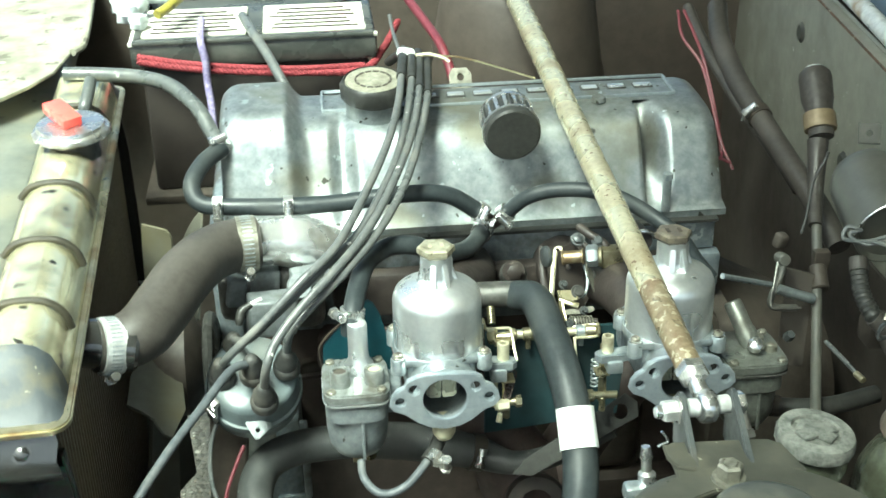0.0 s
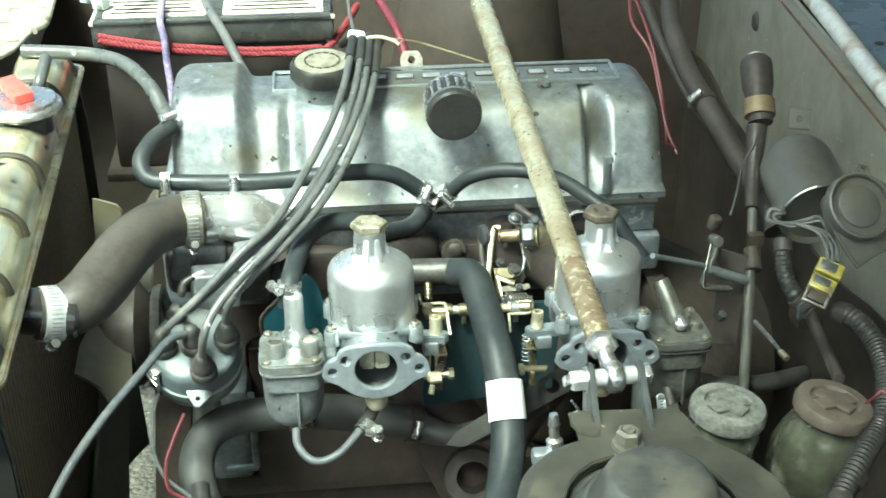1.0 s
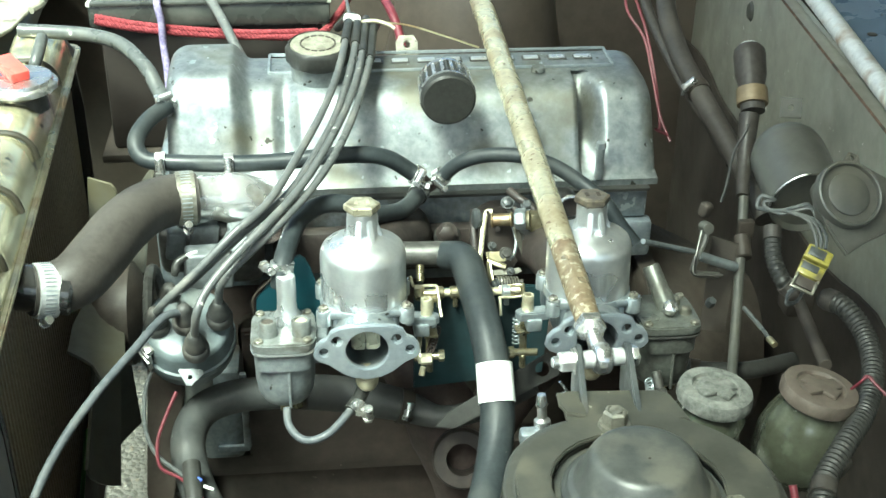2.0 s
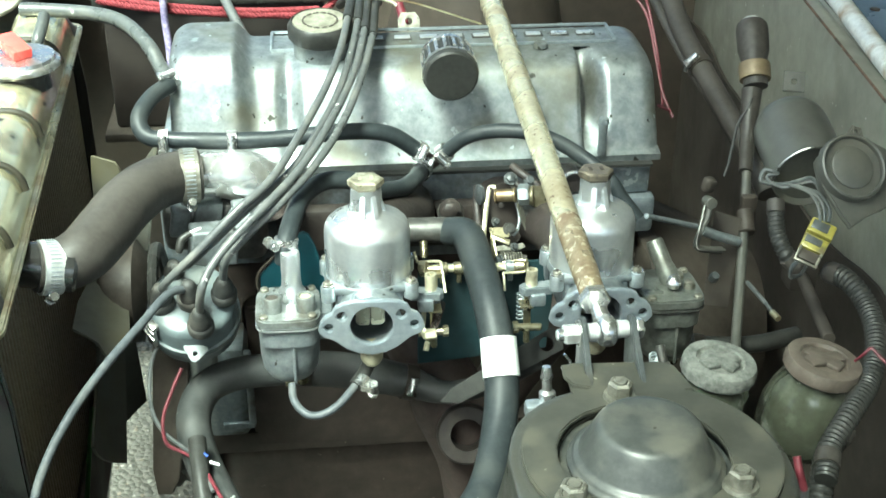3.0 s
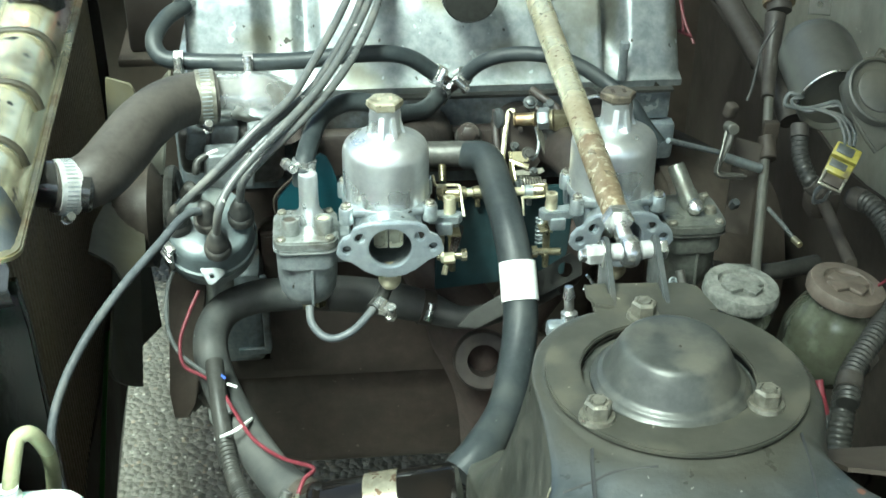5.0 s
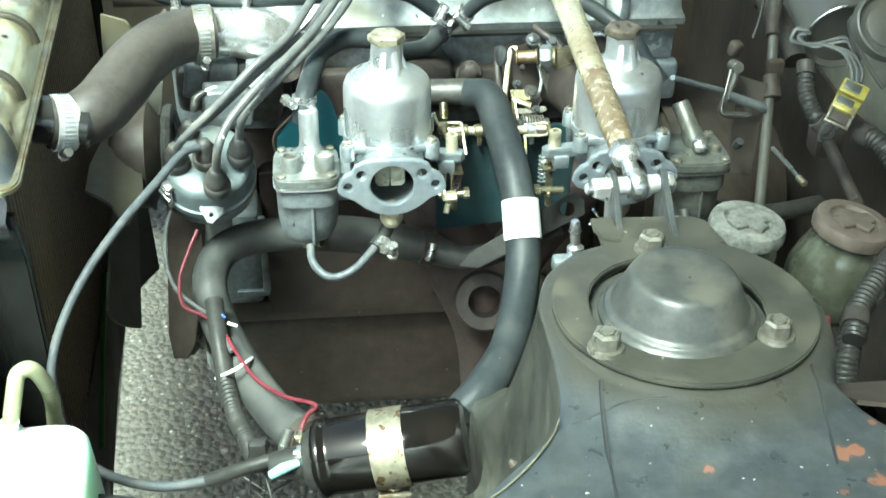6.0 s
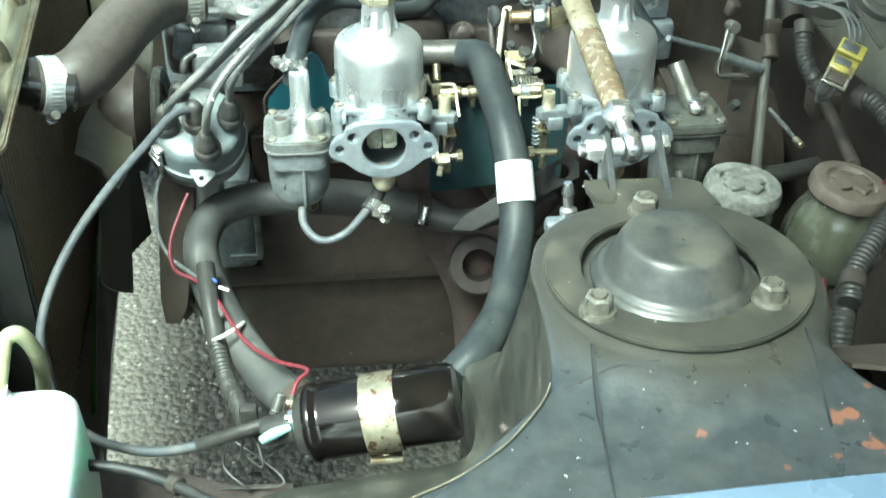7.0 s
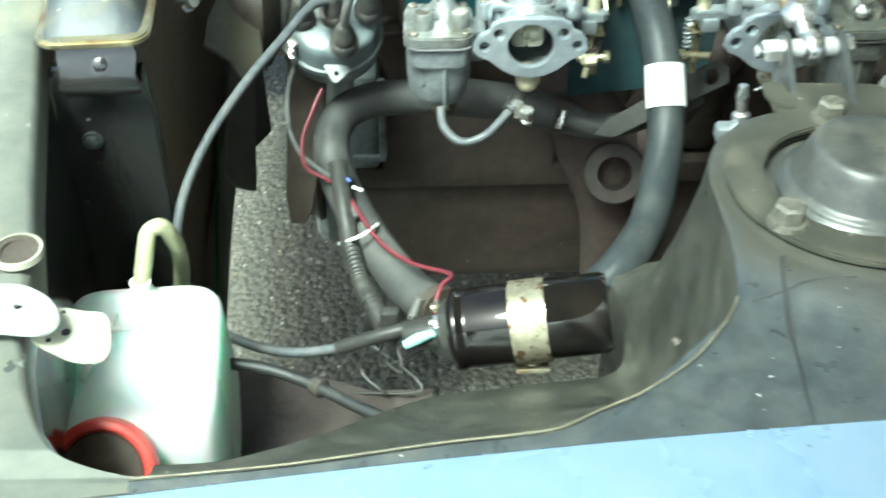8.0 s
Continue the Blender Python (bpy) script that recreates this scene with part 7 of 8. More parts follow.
part("boot_top", lathe([(0, 0.0595), (0.009, 0.0595), (0.011, 0.057), (0, 0.057)], BT, 24), WHITE, bo)
part("sleeve", tube([(0.4220, 1.0906, 0.8603), (0.4102, 1.0525, 0.8224), (0.3998, 1.0178, 0.8007)], [0.011, 0.008, 0.007], 14), RUBBER, rb)
part("pivot", join(rod((0.3886, 0.9605, 0.7600), (0.3905, 0.9806, 0.7749), 0.009, 14), box(0.016, 0.01, 0.03, at(*(0.3940, 0.9817, 0.7775)), 0.002)), GRIME, rb)
part("link_arm", tube([(0.3764, 0.9488, 0.7575), (0.3537, 0.9453, 0.7673), (0.3341, 0.9414, 0.7771)], 0.005, 12), ZINC, rb, "short plated link arm")
part("link_plate", join(tube([(0.3435, 0.9545, 0.8014), (0.3402, 0.9478, 0.7893), (0.3318, 0.9402, 0.7746), (0.3290, 0.9335, 0.7624), (0.3560, 0.9380, 0.7551)], 0.0035, 8), rod((0.3436, 0.9493, 0.8024), (0.3427, 0.9642, 0.7980), 0.006, 12)), GREY, rb)
part("throttle_cable", tube([(0.2588, 0.8862, 0.8282), (0.2876, 0.9073, 0.8099), (0.3229, 0.9271, 0.7904)], 0.0028, 8), ZINC, rb)

def connector(c, d, label):
    M = axis(c, d) @ pose(0, 0, 0, 0, 0, -26) @ Matrix.Diagonal((0.88, 0.88, 0.88, 1))
    o = thing("wiring_connector", c, label, "connector", "wiring connectors")
    part("shell", join(box(0.026, 0.017, 0.016, M @ at(0, 0.010, 0), 0.002), box(0.026, 0.003, 0.019, M @ at(0, 0.003, 0), 0.001)), YELLOW, o)
    part("grey_face", join(box(0.017, 0.010, 0.003, M @ at(-0.002, 0.011, 0.0075), 0.0008), box(0.017, 0.008, 0.003, M @ at(-0.002, -0.006, 0.0065), 0.0008)), TABGREY, o)
    part("plug", join(box(0.025, 0.016, 0.014, M @ at(0, -0.008, 0), 0.002), box(0.024, 0.002, 0.016, M @ at(0, -0.002, 0), 0.0006)), YELLOW, o)
    part("latch", join(box(0.003, 0.018, 0.004, M @ at(-0.0105, -0.022, 0.004), 0.001), box(0.003, 0.018, 0.004, M @ at(0.0105, -0.022, 0.004), 0.001), box(0.024, 0.003, 0.004, M @ at(0, -0.031, 0.004), 0.001)), NUT, o, "dull wire latch")
    part("seat", box(0.02, 0.014, 0.01, M @ at(0, -0.02, -0.002), 0.001), GRIME, o)
    return o


connector((0.3844, 0.7931, 0.8508), (-0.1, -0.55, 0.8), "yellow plastic wiring connector with a wire latch")
wi = thing("connector_wires", (0.3914, 0.8010, 0.8657), "grey wires into the yellow connector", "wire")
for dx in (0, 8, 16):
    part("wire", tube([(Vector((0.3879, 0.8001, 0.8635)) + Vector((dx * 0.0005, 0, 0))), Vector((0.3893, 0.8104, 0.8716)) + Vector((dx * 0.0006, 0, 0)), Vector((0.3839, 0.8215, 0.8797)) + Vector((dx * 0.0004, 0, 0.002)), (0.3683, 0.8368, 0.8833)], 0.0016, 7), OVERFLOW, wi)
for dx in (0, 6):
    part("wire", tube([(0.3707, 0.7859, 0.8359), Vector((0.3640, 0.7871, 0.8268)) + Vector((0, 0, dx * 0.0004)), Vector((0.3640, 0.7872, 0.8168)) + Vector((0, 0, dx * 0.0004)), (0.3761, 0.7954, 0.8133), (0.3867, 0.8074, 0.8158)], 0.0015, 7), TABGREY if dx else LEAD, wi)


def loom(points, r, label, rib=0.0012):
    o = thing("wiring_loom", points[len(points) // 2], label, "wiring loom", "wiring looms")
    part("conduit", tube(points, r, 14, 8, rib=rib, pitch=0.0045), BLACK, o)
    line = spline(points, 8)
    for k in (0.06, 0.94):
        i = int(k * (len(line) - 2))
        part("tape", tube([line[i] - (line[i + 1] - line[i]).normalized() * 0.006, line[i], line[i] + (line[i + 1] - line[i]).normalized() * 0.006], r * 1.06, 14, 3), RUBBER, o, "black tape wrap")
    return o


loom([(0.3684, 0.8544, 0.8535), (0.3649, 0.8333, 0.8364), (0.3686, 0.8142, 0.8242), (0.3767, 0.8084, 0.8157)], 0.008, "short black corrugated wiring conduit")
loom([(0.4000, 0.7951, 0.8170), (0.4112, 0.7721, 0.8195), (0.4187, 0.7425, 0.8098), (0.4109, 0.7043, 0.8025), (0.3909, 0.6658, 0.7926), (0.3619, 0.6314, 0.7880), (0.3379, 0.6051, 0.7782), (0.3249, 0.5782, 0.7695)], 0.0095, "black corrugated wiring conduit beside the reservoirs")
loom([(0.3538, 0.6226, 0.7786), (0.3369, 0.6060, 0.7709), (0.3252, 0.5816, 0.7535), (0.3176, 0.5548, 0.7332), (0.3335, 0.5434, 0.7201)], 0.010, "black corrugated conduit behind the strut tower")
w = thing("red_wire", (0.3113, 0.5929, 0.7668), "short red wire end behind the strut tower", "wire")
part("strand", tube([(0.3058, 0.5926, 0.7824), (0.3069, 0.5855, 0.7731), (0.3112, 0.5810, 0.7592)], 0.0032, 10), REDWIRE, w)
part("bare_end", tube([(0.3113, 0.5815, 0.7599), (0.3147, 0.5813, 0.7433)], 0.0038, 8), LEAD, w)
FP = [(0.4201, 1.4397, 0.8917), (0.4076, 1.3841, 0.8734), (0.4027, 1.3026, 0.8522), (0.4067, 1.2222, 0.8343), (0.4179, 1.1366, 0.8088), (0.4278, 1.0776, 0.7889), (0.4340, 1.0290, 0.7663)]
h = hose(FP, 0.0125, "long black heater hose along the firewall", RUBBER, "heater_hose", seg=18)
clamp("hose_clip", h, (0.4067, 1.2222, 0.8343), Vector(FP[4]) - Vector(FP[3]), 0.0128, 0.012, (-0.4, -1, 0.2), GRIME)
FP2 = [(0.3888, 1.4623, 0.8849), (0.3925, 1.3748, 0.8547), (0.3990, 1.2670, 0.8301), (0.4121, 1.1834, 0.8084), (0.4232, 1.1234, 0.7870)]
h = hose(FP2, 0.007, "thin black pipe beside the heater hose", RUBBER, "vacuum_pipe", seg=12)
part("tie", tube([(0.4050, 1.2679, 0.8527), (0.3964, 1.2583, 0.8446), (0.3984, 1.2457, 0.8332), (0.3938, 1.2387, 0.8204)], 0.0022, 8), BLACK, h)
w = thing("red_wire", (0.3462, 1.2353, 0.8658), "loose pair of thin red wires by the firewall", "wire")
part("strand", tube([(0.3408, 1.3484, 0.9197), (0.3381, 1.3138, 0.8997), (0.3518, 1.2764, 0.8778), (0.3547, 1.2339, 0.8450), (0.3555, 1.1939, 0.8162), (0.3632, 1.1687, 0.7941)], 0.0019, 8), REDWIRE, w)
part("strand", tube([(0.3476, 1.3477, 0.9198), (0.3517, 1.3142, 0.9028), (0.3552, 1.2778, 0.8807), (0.3577, 1.2303, 0.8393), (0.3550, 1.1874, 0.8049), (0.3477, 1.1774, 0.8062), (0.3610, 1.1728, 0.8008)], 0.0019, 8), REDWIRE, w)

# ---- fan ----
FX, FY, FZ, FR = -0.254, 1.04, 0.675, 0.202
fan = thing("cooling_fan", (FX, FY, FZ - FR), "yellowed white plastic cooling fan behind the radiator", "fan")
part("hub", lathe([(0, -0.02), (0.05, -0.02), (0.055, -0.012), (0.055, 0.015), (0.03, 0.03), (0, 0.03)], axis((FX, FY, FZ), (1, 0, 0)), 32), GRIME, fan, "grimy hub")
for k in range(4):
    a = math.radians((217, 269, 321, 372)[k])
    tip, sx = ((0.180, FX - 0.006), (0.176, FX - 0.024), (FR, FX), (FR, FX))[k]
    rows = []
    for i in range(10):
        r = 0.05 + (tip - 0.05) * i / 9
        wd_ = (0.028 + 0.030 * i / 9) * 0.85
        row = []
        for jx in range(7):
            u = (jx / 6 - 0.5) * 2
            ang = a + u * wd_ / max(r, 0.07) * 0.8
            row.append((sx - (0.013 if k == 0 else 0) + u * (0.010 if k == 0 else 0.017) + 0.006 * u * u, FY + r * math.cos(ang), FZ + r * math.sin(ang)))
        rows.append(row)
    part("blade", sheet(rows, 0.003), FANMAT, fan, "", 60)
# the upright blade and the folded one that reaches towards the near wing
part("blade", sheet([[(xl + (xr - xl) * u, 1.062 - 0.010 * u, z - 0.003 * u) for u in (0, 0.25, 0.5, 0.75, 1)] for xl, xr, z in ((-0.268, -0.256, 0.715), (-0.275, -0.247, 0.765), (-0.2735, -0.2435, 0.80), (-0.272, -0.243, 0.818), (-0.271, -0.247, 0.826))], 0.003), FANMAT, fan, "", 60)
part("blade", sheet([[(-0.287, 0.925, 0.708), (-0.274, 0.918, 0.705), (-0.2625, 0.915, 0.697), (-0.2535, 0.903, 0.688), (-0.2465, 0.903, 0.683)], [(-0.288, 0.968, 0.710), (-0.276, 0.960, 0.707), (-0.264, 0.953, 0.697), (-0.252, 0.950, 0.690), (-0.237, 0.945, 0.683)], [(-0.280, 1.015, 0.712), (-0.270, 1.012, 0.709), (-0.260, 1.010, 0.700), (-0.253, 1.016, 0.694), (-0.247, 1.022, 0.688)], [(-0.268, 1.045, 0.712), (-0.264, 1.046, 0.709), (-0.260, 1.048, 0.704), (-0.256, 1.050, 0.698), (-0.251, 1.052, 0.690)]], 0.003), FANMAT, fan, "yellowed folded blade", 40)
pl = thing("crank_pulley", (-0.222, 1.02, 0.42), "dark grimy crank pulley and belt below the fan", "pulley")
part("pulley", lathe([(0, -0.015), (0.07, -0.015), (0.072, -0.01), (0.062, 0.0), (0.072, 0.01), (0.07, 0.015), (0, 0.015)], axis((-0.212, 1.08, 0.46), (1, 0, 0)), 40), GRIME, pl)
part("belt", tube([(-0.212, 1.008, 0.46), (-0.212, 0.985, 0.6), (-0.212, 0.955, 0.70), (-0.212, 0.99, 0.745), (-0.212, 1.04, 0.72), (-0.212, 1.1, 0.6), (-0.212, 1.152, 0.46), (-0.212, 1.08, 0.388), (-0.212, 1.008, 0.46)], 0.006, 8), BLACK, pl)
sh = thing("engine_stay", (-0.2012, 0.8765, 0.6266), "dark rusty steel stay in front of the engine", "stay")
part("bar", prism([(-0.016, 0.13), (0.024, 0.13), (0.022, 0.0), (0.017, -0.052), (0.010, -0.068), (-0.004, -0.070), (-0.010, -0.045)], 0.006, axis((-0.2049, 0.8895, 0.6100), (-0.25, -0.9, 0.35)), 0.001), GRIME, sh)

# ---- wires between distributor and coil ----
h = thing("wiring_harness", (-0.1612, 0.7664, 0.6520), "red and grey wires tied to the lower hose", "wiring harness")
part("red_wire", tube([(-0.1762, 0.8401, 0.7153), (-0.1851, 0.8294, 0.6998), (-0.1942, 0.8150, 0.6793), (-0.1922, 0.8012, 0.6611), (-0.1750, 0.7937, 0.6532), (-0.1584, 0.7706, 0.6580), (-0.1444, 0.7344, 0.6617), (-0.1265, 0.6958, 0.6625), (-0.1019, 0.6545, 0.6775), (-0.0755, 0.6106, 0.7059), (-0.0822, 0.5950, 0.7093), (-0.0870, 0.5806, 0.7061), (-0.0877, 0.5681, 0.7011)], 0.0017, 8), REDWIRE, h, "red insulated wire")
part("grey_wire", tube([(-0.1925, 0.8971, 0.7225), (-0.2058, 0.8629, 0.7085), (-0.2070, 0.8333, 0.6854), (-0.1973, 0.8132, 0.6681), (-0.1763, 0.7968, 0.6572), (-0.1597, 0.7737, 0.6619), (-0.1473, 0.7371, 0.6564)], 0.0020, 8), LEAD, h)
part("black_wire", tube([(-0.1634, 0.7923, 0.6697), (-0.1592, 0.7585, 0.6584), (-0.1527, 0.7193, 0.6402), (-0.1472, 0.6896, 0.6346)], 0.0085, 12), BLACK, h)
part("conduit", tube([(-0.1522, 0.7155, 0.6436), (-0.1441, 0.6791, 0.6378), (-0.1326, 0.6365, 0.6492), (-0.1243, 0.6048, 0.6582)], 0.008, 12, rib=0.0012, pitch=0.0045), BLACK, h, "black corrugated conduit")
part("cable_tie", tube([(-0.1623, 0.7326, 0.6316), (-0.1511, 0.7110, 0.6545), (-0.1410, 0.7091, 0.6617), (-0.1336, 0.7208, 0.6581), (-0.1303, 0.7400, 0.6458), (-0.1375, 0.7621, 0.6241), (-0.1520, 0.7644, 0.6136), (-0.1615, 0.7508, 0.6175), (-0.1623, 0.7326, 0.6316)], 0.0017, 8), WHITE, h, "white cable tie")
part("blue_end", rod((-0.1565, 0.7730, 0.6699), (-0.1527, 0.7709, 0.6676), 0.0015, 10), mat("blue_wire_sheath", (0.03, 0.07, 0.3), (0.05, 0.1, 0.4), 0.4), h)
part("white_end", rod((-0.1509, 0.7642, 0.6672), (-0.1422, 0.7617, 0.6649), 0.0014, 10), WHITE, h)
dk = thing("earth_wires", (-0.1224, 0.5400, 0.6890), "tangle of thin black wires below the coil", "wire")
for k in range(4):
    rnd = random.Random(40 + k)
    pts = [Vector((-0.1206, 0.5928, 0.6761))]
    for s_ in range(5):
        pts.append(pts[0] + Vector((rnd.uniform(-0.03, 0.03), rnd.uniform(-0.03, 0.02), -0.02 - 0.012 * s_ + rnd.uniform(-0.01, 0.01))))
    part("strand", tube(pts, 0.0010, 7), BLACK, dk)
part("clip", box(0.014, 0.01, 0.03, at(*(-0.1200, 0.5843, 0.6815)), 0.003), BLACK, dk)
bp = thing("brake_pipe_loom", (-0.1738, 0.4984, 0.7182), "black taped loom crossing to the inner wing", "wiring loom")
part("grommet", lathe([(0.0048, -0.005), (0.0066, -0.004), (0.0066, 0.004), (0.0048, 0.005)], axis((-0.1681, 0.5084, 0.6995), Vector((-0.1446, 0.4864, 0.7057)) - Vector((-0.1718, 0.5095, 0.7006))), 20), RUBBER, bp)
part("loom", tube([(-0.2337, 0.5286, 0.7047), (-0.2031, 0.5245, 0.7012), (-0.1718, 0.5095, 0.7006), (-0.1446, 0.4864, 0.7057), (-0.1185, 0.4650, 0.7126)], 0.0042, 12), GROOVE, bp)

# ---- battery ----
CASE = mat("black_battery_case", (0.015, 0.012, 0.010), (0.024, 0.019, 0.016), 0.6, 0.0, 60, 0.2, (0.030, 0.024, 0.018), 0.6, 20)
bt = thing("battery", (-0.16, 1.48, 0.70), "black car battery with paper labels, tied down with rope", "battery")
part("case", box(0.272, 0.165, 0.17, at(-0.163, 1.475, 0.785), 0.006), CASE, bt, "black plastic case")
yw = thing("yellow_wire", (-0.2643, 1.4200, 0.9242), "short yellow insulated cable on the battery", "cable")
part("sheath", tube([(-0.2743, 1.4050, 0.9247), (-0.2640, 1.4200, 0.9269), (-0.2513, 1.4500, 0.9293), (-0.2373, 1.4800, 0.9320)], 0.0058, 12), YELLOW, yw)
for q_, s_ in (((-0.3154, 1.4600, 0.9120), 0.016), ((-0.3004, 1.4300, 0.9099), 0.012), ((-0.3253, 1.4900, 0.9143), 0.015), ((-0.3047, 1.4700, 0.9183), 0.013)):
    part("corroded_terminal", lathe([(0, -s_), (s_ * 0.8, -s_ * 0.7), (s_, 0), (s_ * 0.75, s_ * 0.55), (0, s_ * 0.7)], at(*q_), 14, lambda a, z: 1 + 0.18 * math.sin(3 * a + 200 * z) + 0.1 * math.cos(5 * a)), CORR, bt, "pale corroded battery terminal")
part("lid_edge", join(box(0.294, 0.006, 0.005, at(-0.163, 1.384, 0.8965), 0.001), box(0.005, 0.185, 0.005, at(-0.307, 1.475, 0.8965), 0.001)), LABEL, bt, "pale worn lid edge")
lid = part("lid", box(0.292, 0.185, 0.030, at(-0.163, 1.475, 0.880), 0.005), mat("dark_grey_lid_plastic", (0.035, 0.037, 0.034), (0.055, 0.058, 0.052), 0.3, 0.0, 80, 0.1, (0.11, 0.11, 0.095), 0.5, 20), bt, "dusty dark grey lid")
for sx, sy, x, y in ((0.286, 0.012, -0.163, 1.386), (0.286, 0.012, -0.163, 1.564), (0.010, 0.16, -0.301, 1.475), (0.010, 0.16, -0.025, 1.475)):
    part("lid_rim", box(sx, sy, 0.006, at(x, y, 0.897), 0.002), MATS["dark_grey_lid_plastic"], lid)
for x in (-0.235, -0.090):
    lb = part("label_panel", box(0.125, 0.10, 0.004, at(x, 1.452, 0.897), 0.0015), LABEL, bt, "cream label panel with small print")
    for r_ in range(6):
        part("print_line", box(0.105 - 0.012 * (r_ % 3), 0.0045, 0.0008, at(x - 0.003 * (r_ % 2), 1.412 + 0.014 * r_, 0.8995)), GRIME, lb)
part("post", lathe([(0, 0.018), (0.009, 0.018), (0.010, 0), (0, 0)], at(-0.055, 1.53, 0.895), 20), ZINC, bt)
part("terminal_clamp", join(box(0.03, 0.035, 0.014, at(-0.055, 1.53, 0.91), 0.004), bolt(axis((-0.038, 1.52, 0.912), (1, 0, 0)), 0.006)), RED, bt, "red terminal clamp")
part("post", lathe([(0, 0.018), (0.009, 0.018), (0.010, 0), (0, 0)], at(-0.285, 1.53, 0.895), 20), ZINC, bt)
part("terminal_clamp", box(0.03, 0.035, 0.014, at(-0.285, 1.53, 0.91), 0.004), ZINC, bt)
tray = thing("battery_tray", (-0.163, 1.475, 0.66), "black steel battery tray", "tray")
part("tray", box(0.30, 0.20, 0.012, at(-0.163, 1.475, 0.694), 0.003), GRIME, tray)
part("tray_leg", box(0.04, 0.16, 0.40, at(-0.163, 1.56, 0.49), 0.004), GRIME, tray)


def rope(points, r, label, material, lay=0.016):
    """Two strands laid round each other."""
    line = spline(points, 16)
    o = thing("rope", points[len(points) // 2], label, "rope", "battery tie-downs")
    for ph in (0, math.pi * 2 / 3, math.pi * 4 / 3):
        run, out = 0.0, []
        for i, q in enumerate(line):
            if i:
                run += (q - line[i - 1]).length
            t_ = (line[min(i + 1, len(line) - 1)] - line[max(0, i - 1)]).normalized()
            u = t_.cross(Vector((0.1, 0.3, 1))).normalized()
            v = t_.cross(u)
            a = 2 * math.pi * run / lay + ph
            out.append(q + (u * math.cos(a) + v * math.sin(a)) * r * 0.55)
        part("strand", tube(out, r * 0.62, 8, 2), material, o)
    return o


rope([(-0.2993, 1.3760, 0.8780), (-0.2472, 1.3720, 0.8690), (-0.1802, 1.3700, 0.8620), (-0.1125, 1.3700, 0.8570), (-0.0370, 1.3740, 0.8555), (-0.0081, 1.4100, 0.8680), (0.0158, 1.4800, 0.8780)], 0.0042, "red braided rope tied round the battery", ROPE)
rope([(-0.2992, 1.3780, 0.8830), (-0.2470, 1.3740, 0.8740), (-0.1799, 1.3710, 0.8668), (-0.1123, 1.3710, 0.8618), (-0.0333, 1.3760, 0.8604)], 0.0036, "second turn of red braided rope round the battery", ROPE)
cd = thing("cord", (-0.2231, 1.3650, 0.8728), "mottled purple cord hanging over the battery", "cord")
part("cord", tube([(-0.2245, 1.4200, 0.9109), (-0.2239, 1.3700, 0.9029), (-0.2200, 1.3620, 0.8809), (-0.2198, 1.3600, 0.8530), (-0.2173, 1.3500, 0.8278), (-0.2162, 1.3400, 0.7951)], 0.0045, 10), PURPLE, cd)
cb_ = thing("battery_cable", (-0.1495, 1.3400, 0.8943), "grey battery cable running down behind the engine", "cable")
part("cable", tube([(-0.1771, 1.4500, 0.9037), (-0.1629, 1.3800, 0.9052), (-0.1456, 1.3300, 0.8943), (-0.1288, 1.2900, 0.8741), (-0.1162, 1.2700, 0.8573)], 0.0058, 12), LEAD, cb_)
rcb = thing("battery_cable", (0.0550, 1.4000, 0.8829), "red battery cable down to the starter", "cable")
part("cable", tube([(0.0253, 1.5200, 0.9038), (0.0457, 1.4200, 0.8946), (0.0560, 1.3600, 0.8897), (0.0628, 1.3300, 0.8754), (0.0661, 1.3100, 0.8614)], 0.0055, 12), REDWIRE, rcb)
w = thing("thin_wire", (0.0019, 1.3800, 0.8910), "thin grey wire rising behind the lead clip", "wire")
part("strand", tube([(0.0015, 1.4200, 0.9064), (0.0030, 1.3900, 0.8948), (0.0051, 1.3300, 0.8944)], 0.0022, 8), LEAD, w)
hk = thing("lifting_hook", (0.0645, 1.2412, 0.8845), "plated steel lifting eye on the cylinder head", "bracket")
part("eye", prism([(-0.012, -0.03), (0.012, -0.03), (0.0125, 0.004), (0.008, 0.012), (-0.008, 0.012), (-0.0125, 0.004)], 0.004, axis((0.0656, 1.2396, 0.8899), (0, -0.75, 0.65)), 0.0008, ((0, 0.001, 0.004),)), NUT, hk)

# ---- dark fittings between the rear carburettor and the firewall ----
cl = thing("clutch_pipe_bracket", (0.3538, 0.9665, 0.7534), "grimy steel bracket and pipes behind the rear carburettor", "bracket")
part("switch_block", box(0.013, 0.012, 0.016, at(*(0.3471, 0.9764, 0.8097)) @ pose(0, 0, 0, 8, 12, 20), 0.004, 3), DARKBROWN, cl)
part("wire_lever", join(tube([(0.3445, 0.9607, 0.8041), (0.3391, 0.9553, 0.7991), (0.3331, 0.9438, 0.7867), (0.3250, 0.9254, 0.7677), (0.3369, 0.9227, 0.7655), (0.3534, 0.9209, 0.7653)], 0.0016, 8, 4), tube([(0.3483, 0.9591, 0.8024), (0.3422, 0.9519, 0.7945), (0.3357, 0.9413, 0.7835)], 0.0013, 8)), DARKALU, cl, "bent wire lever")
part("flange_plate", prism([(-0.012, -0.05), (0.014, -0.05), (0.016, 0.045), (-0.012, 0.05)], 0.003, axis((0.3646, 0.9608, 0.7305), (-0.3, -0.9, 0.3)), 0.0008, ((0, 0.02, 0.004),)), DARKBROWN, cl)
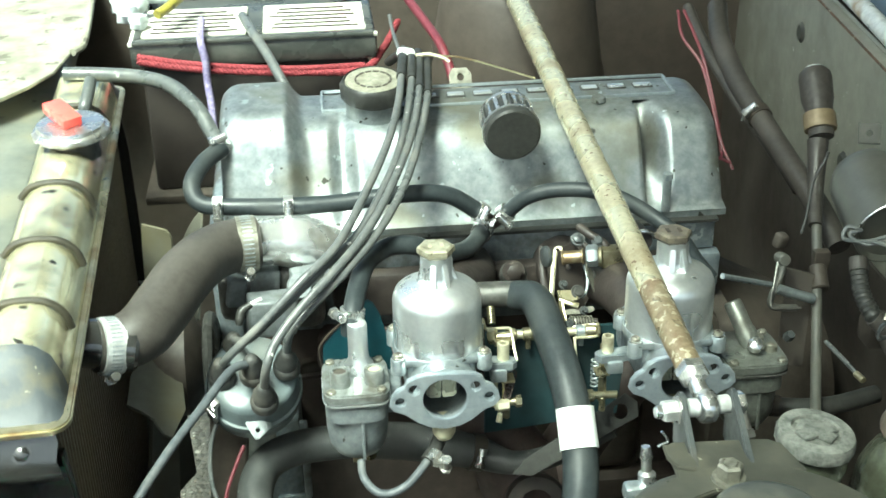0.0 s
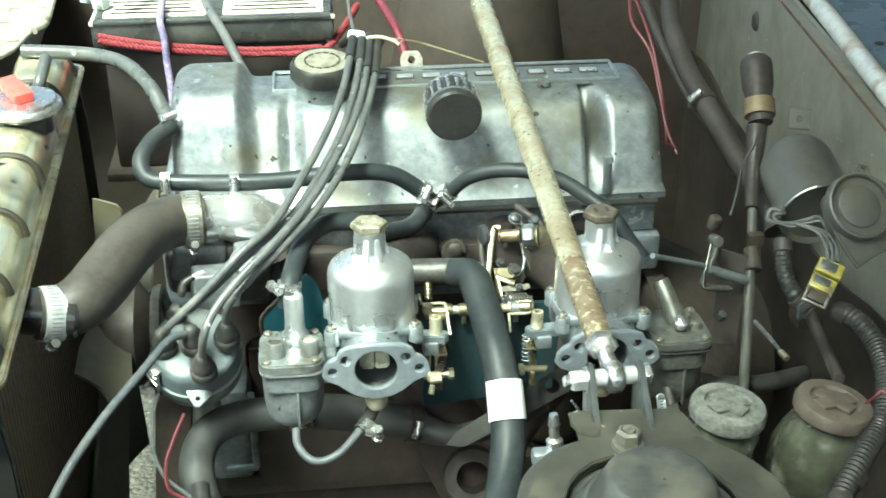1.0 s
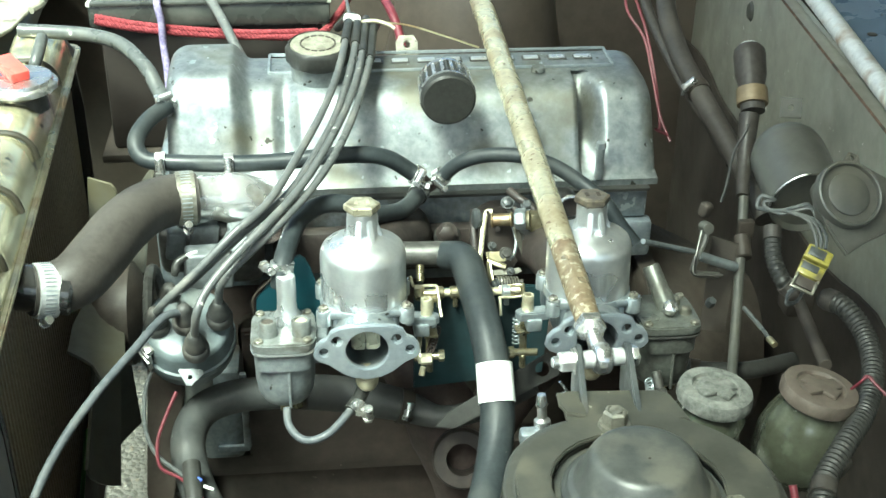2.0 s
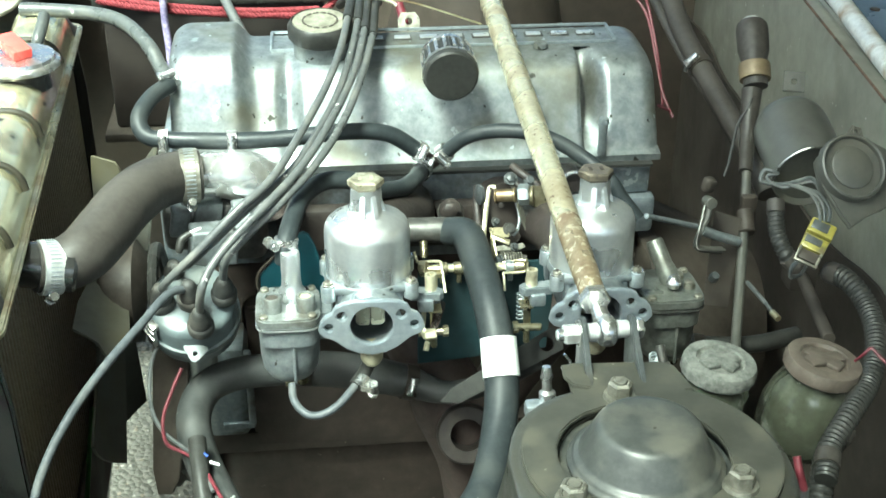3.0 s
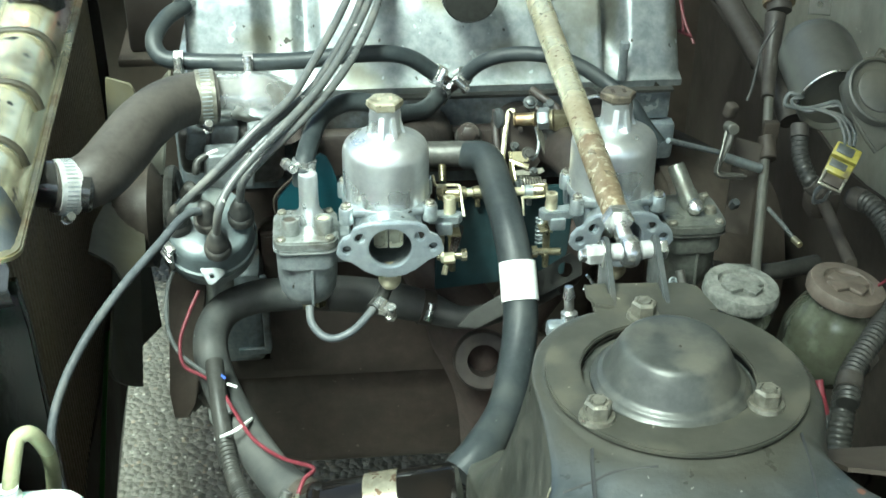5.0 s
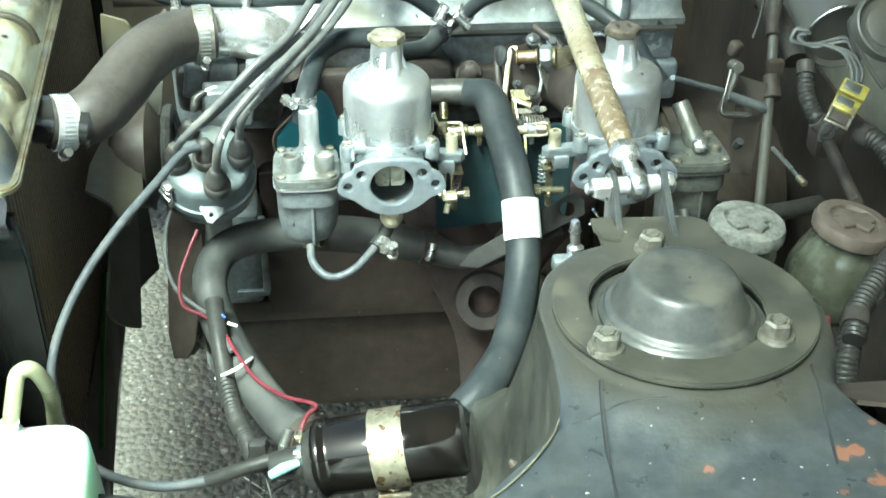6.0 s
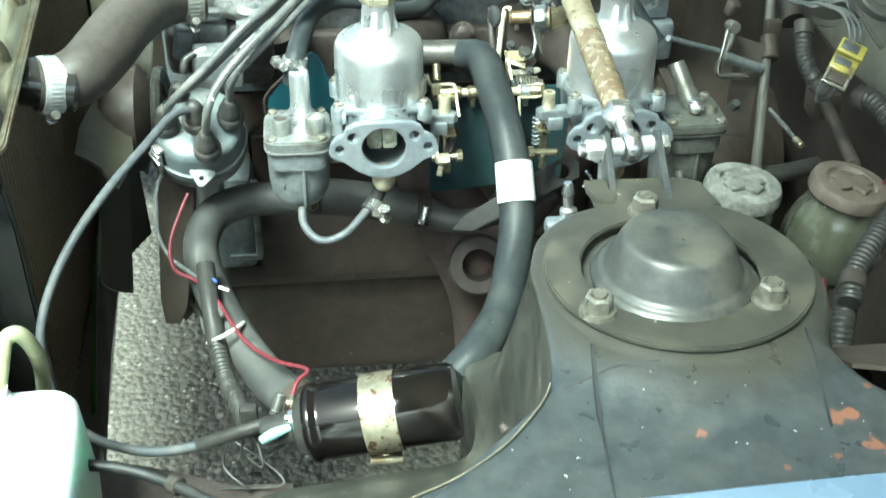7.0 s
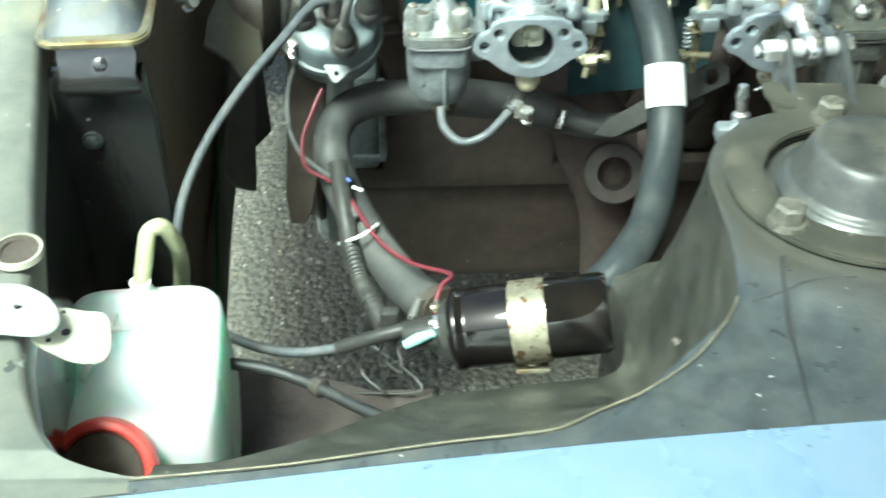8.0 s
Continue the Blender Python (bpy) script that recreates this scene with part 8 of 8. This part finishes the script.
for q, r_ in (((0.3455, 0.9248, 0.7299), 0.005),):
    part("union_nut", lathe([(0, 0.010), (r_ * 0.8, 0.010), (r_, 0.008), (r_, 0), (0, 0)], axis(q, (0.1, -0.6, 0.8)), 6), TABGREY, cl)
part("thin_rod", tube([(0.3667, 0.8867, 0.7488), (0.3720, 0.8602, 0.7475), (0.3740, 0.8246, 0.7503)], 0.0022, 8), LEAD, cl)
part("rod_tip", rod((0.3725, 0.8311, 0.7504), (0.3745, 0.8188, 0.7510), 0.0032, 10), GOLD, cl)
hv = thing("heater_hose", (0.3633, 0.7882, 0.7504), "dark heater hose low beside the reservoirs", "hose")
part("sleeve", tube([(0.2992, 0.9093, 0.6695), (0.3372, 0.8860, 0.6767), (0.3811, 0.8821, 0.6773), (0.4332, 0.8991, 0.6735)], 0.009, 14), BLACK, hv)
part("clip", lathe([(0.009, -0.005), (0.0104, -0.005), (0.0104, 0.005), (0.009, 0.005)], axis((0.3275, 0.8908, 0.6752), (1, -0.2, 0)), 24), GRIME, hv)
st = thing("steering_shaft", (0.4140, 0.8349, 0.7358), "dark steel steering shaft passing the reservoirs", "steering shaft")
part("shaft", rod((0.4336, 0.9219, 0.7377), (0.4018, 0.7681, 0.7621), 0.006, 12), DARKBROWN, st)
part("joint", box(0.03, 0.03, 0.03, at(*(0.4335, 0.9203, 0.7355)), 0.006), DARKBROWN, st)

# ---- small loose ends ----
sp = thing("return_spring", (0.2482, 0.7800, 0.7330), "small steel return spring below the rear float bowl", "spring")
S0, S1 = Vector((0.2482, 0.7866, 0.7407)), Vector((0.2489, 0.7743, 0.7245))
part("coil", tube([S0.lerp(S1, k / 54) + Vector((0.0034 * math.cos(k * 0.9), 0.002 * math.sin(k * 0.9), 0.0026 * math.sin(k * 0.9))) for k in range(55)], 0.0009, 5, 2), ZINC, sp)
part("stud", join(rod((0.2545, 0.7905, 0.7490), (0.2570, 0.7805, 0.7364), 0.0042, 12), rod((0.2570, 0.7805, 0.7364), (0.2584, 0.7756, 0.7305), 0.0062, 6)), DARKALU, sp, "dull threaded stud")
w = thing("red_wire", (0.3840, 0.6590, 0.8270), "thin red wire looped over the corrugated conduit", "wire")
part("strand", tube([(0.3740, 0.6640, 0.8150), (0.3784, 0.6600, 0.8245), (0.3834, 0.6604, 0.8291), (0.3882, 0.6547, 0.8254), (0.3944, 0.6474, 0.8206), (0.4050, 0.6350, 0.8100)], 0.0013, 7), REDWIRE, w)
w = thing("wire_lug", (-0.1640, 0.9070, 0.8160), "black taped wire lug behind the distributor", "connector")
part("tape", tube([(-0.1745, 0.9000, 0.8030), (-0.1736, 0.9010, 0.8075), (-0.1715, 0.9049, 0.8135), (-0.1628, 0.9084, 0.8184)], [0.003, 0.004, 0.004, 0.003], 10), BLACK, w)
part("lug", tube([(-0.1660, 0.9075, 0.8175), (-0.1590, 0.9095, 0.8200), (-0.1535, 0.9109, 0.8213)], 0.0018, 8, flat=0.5), WORNWHITE, w, "pale crimped tag")
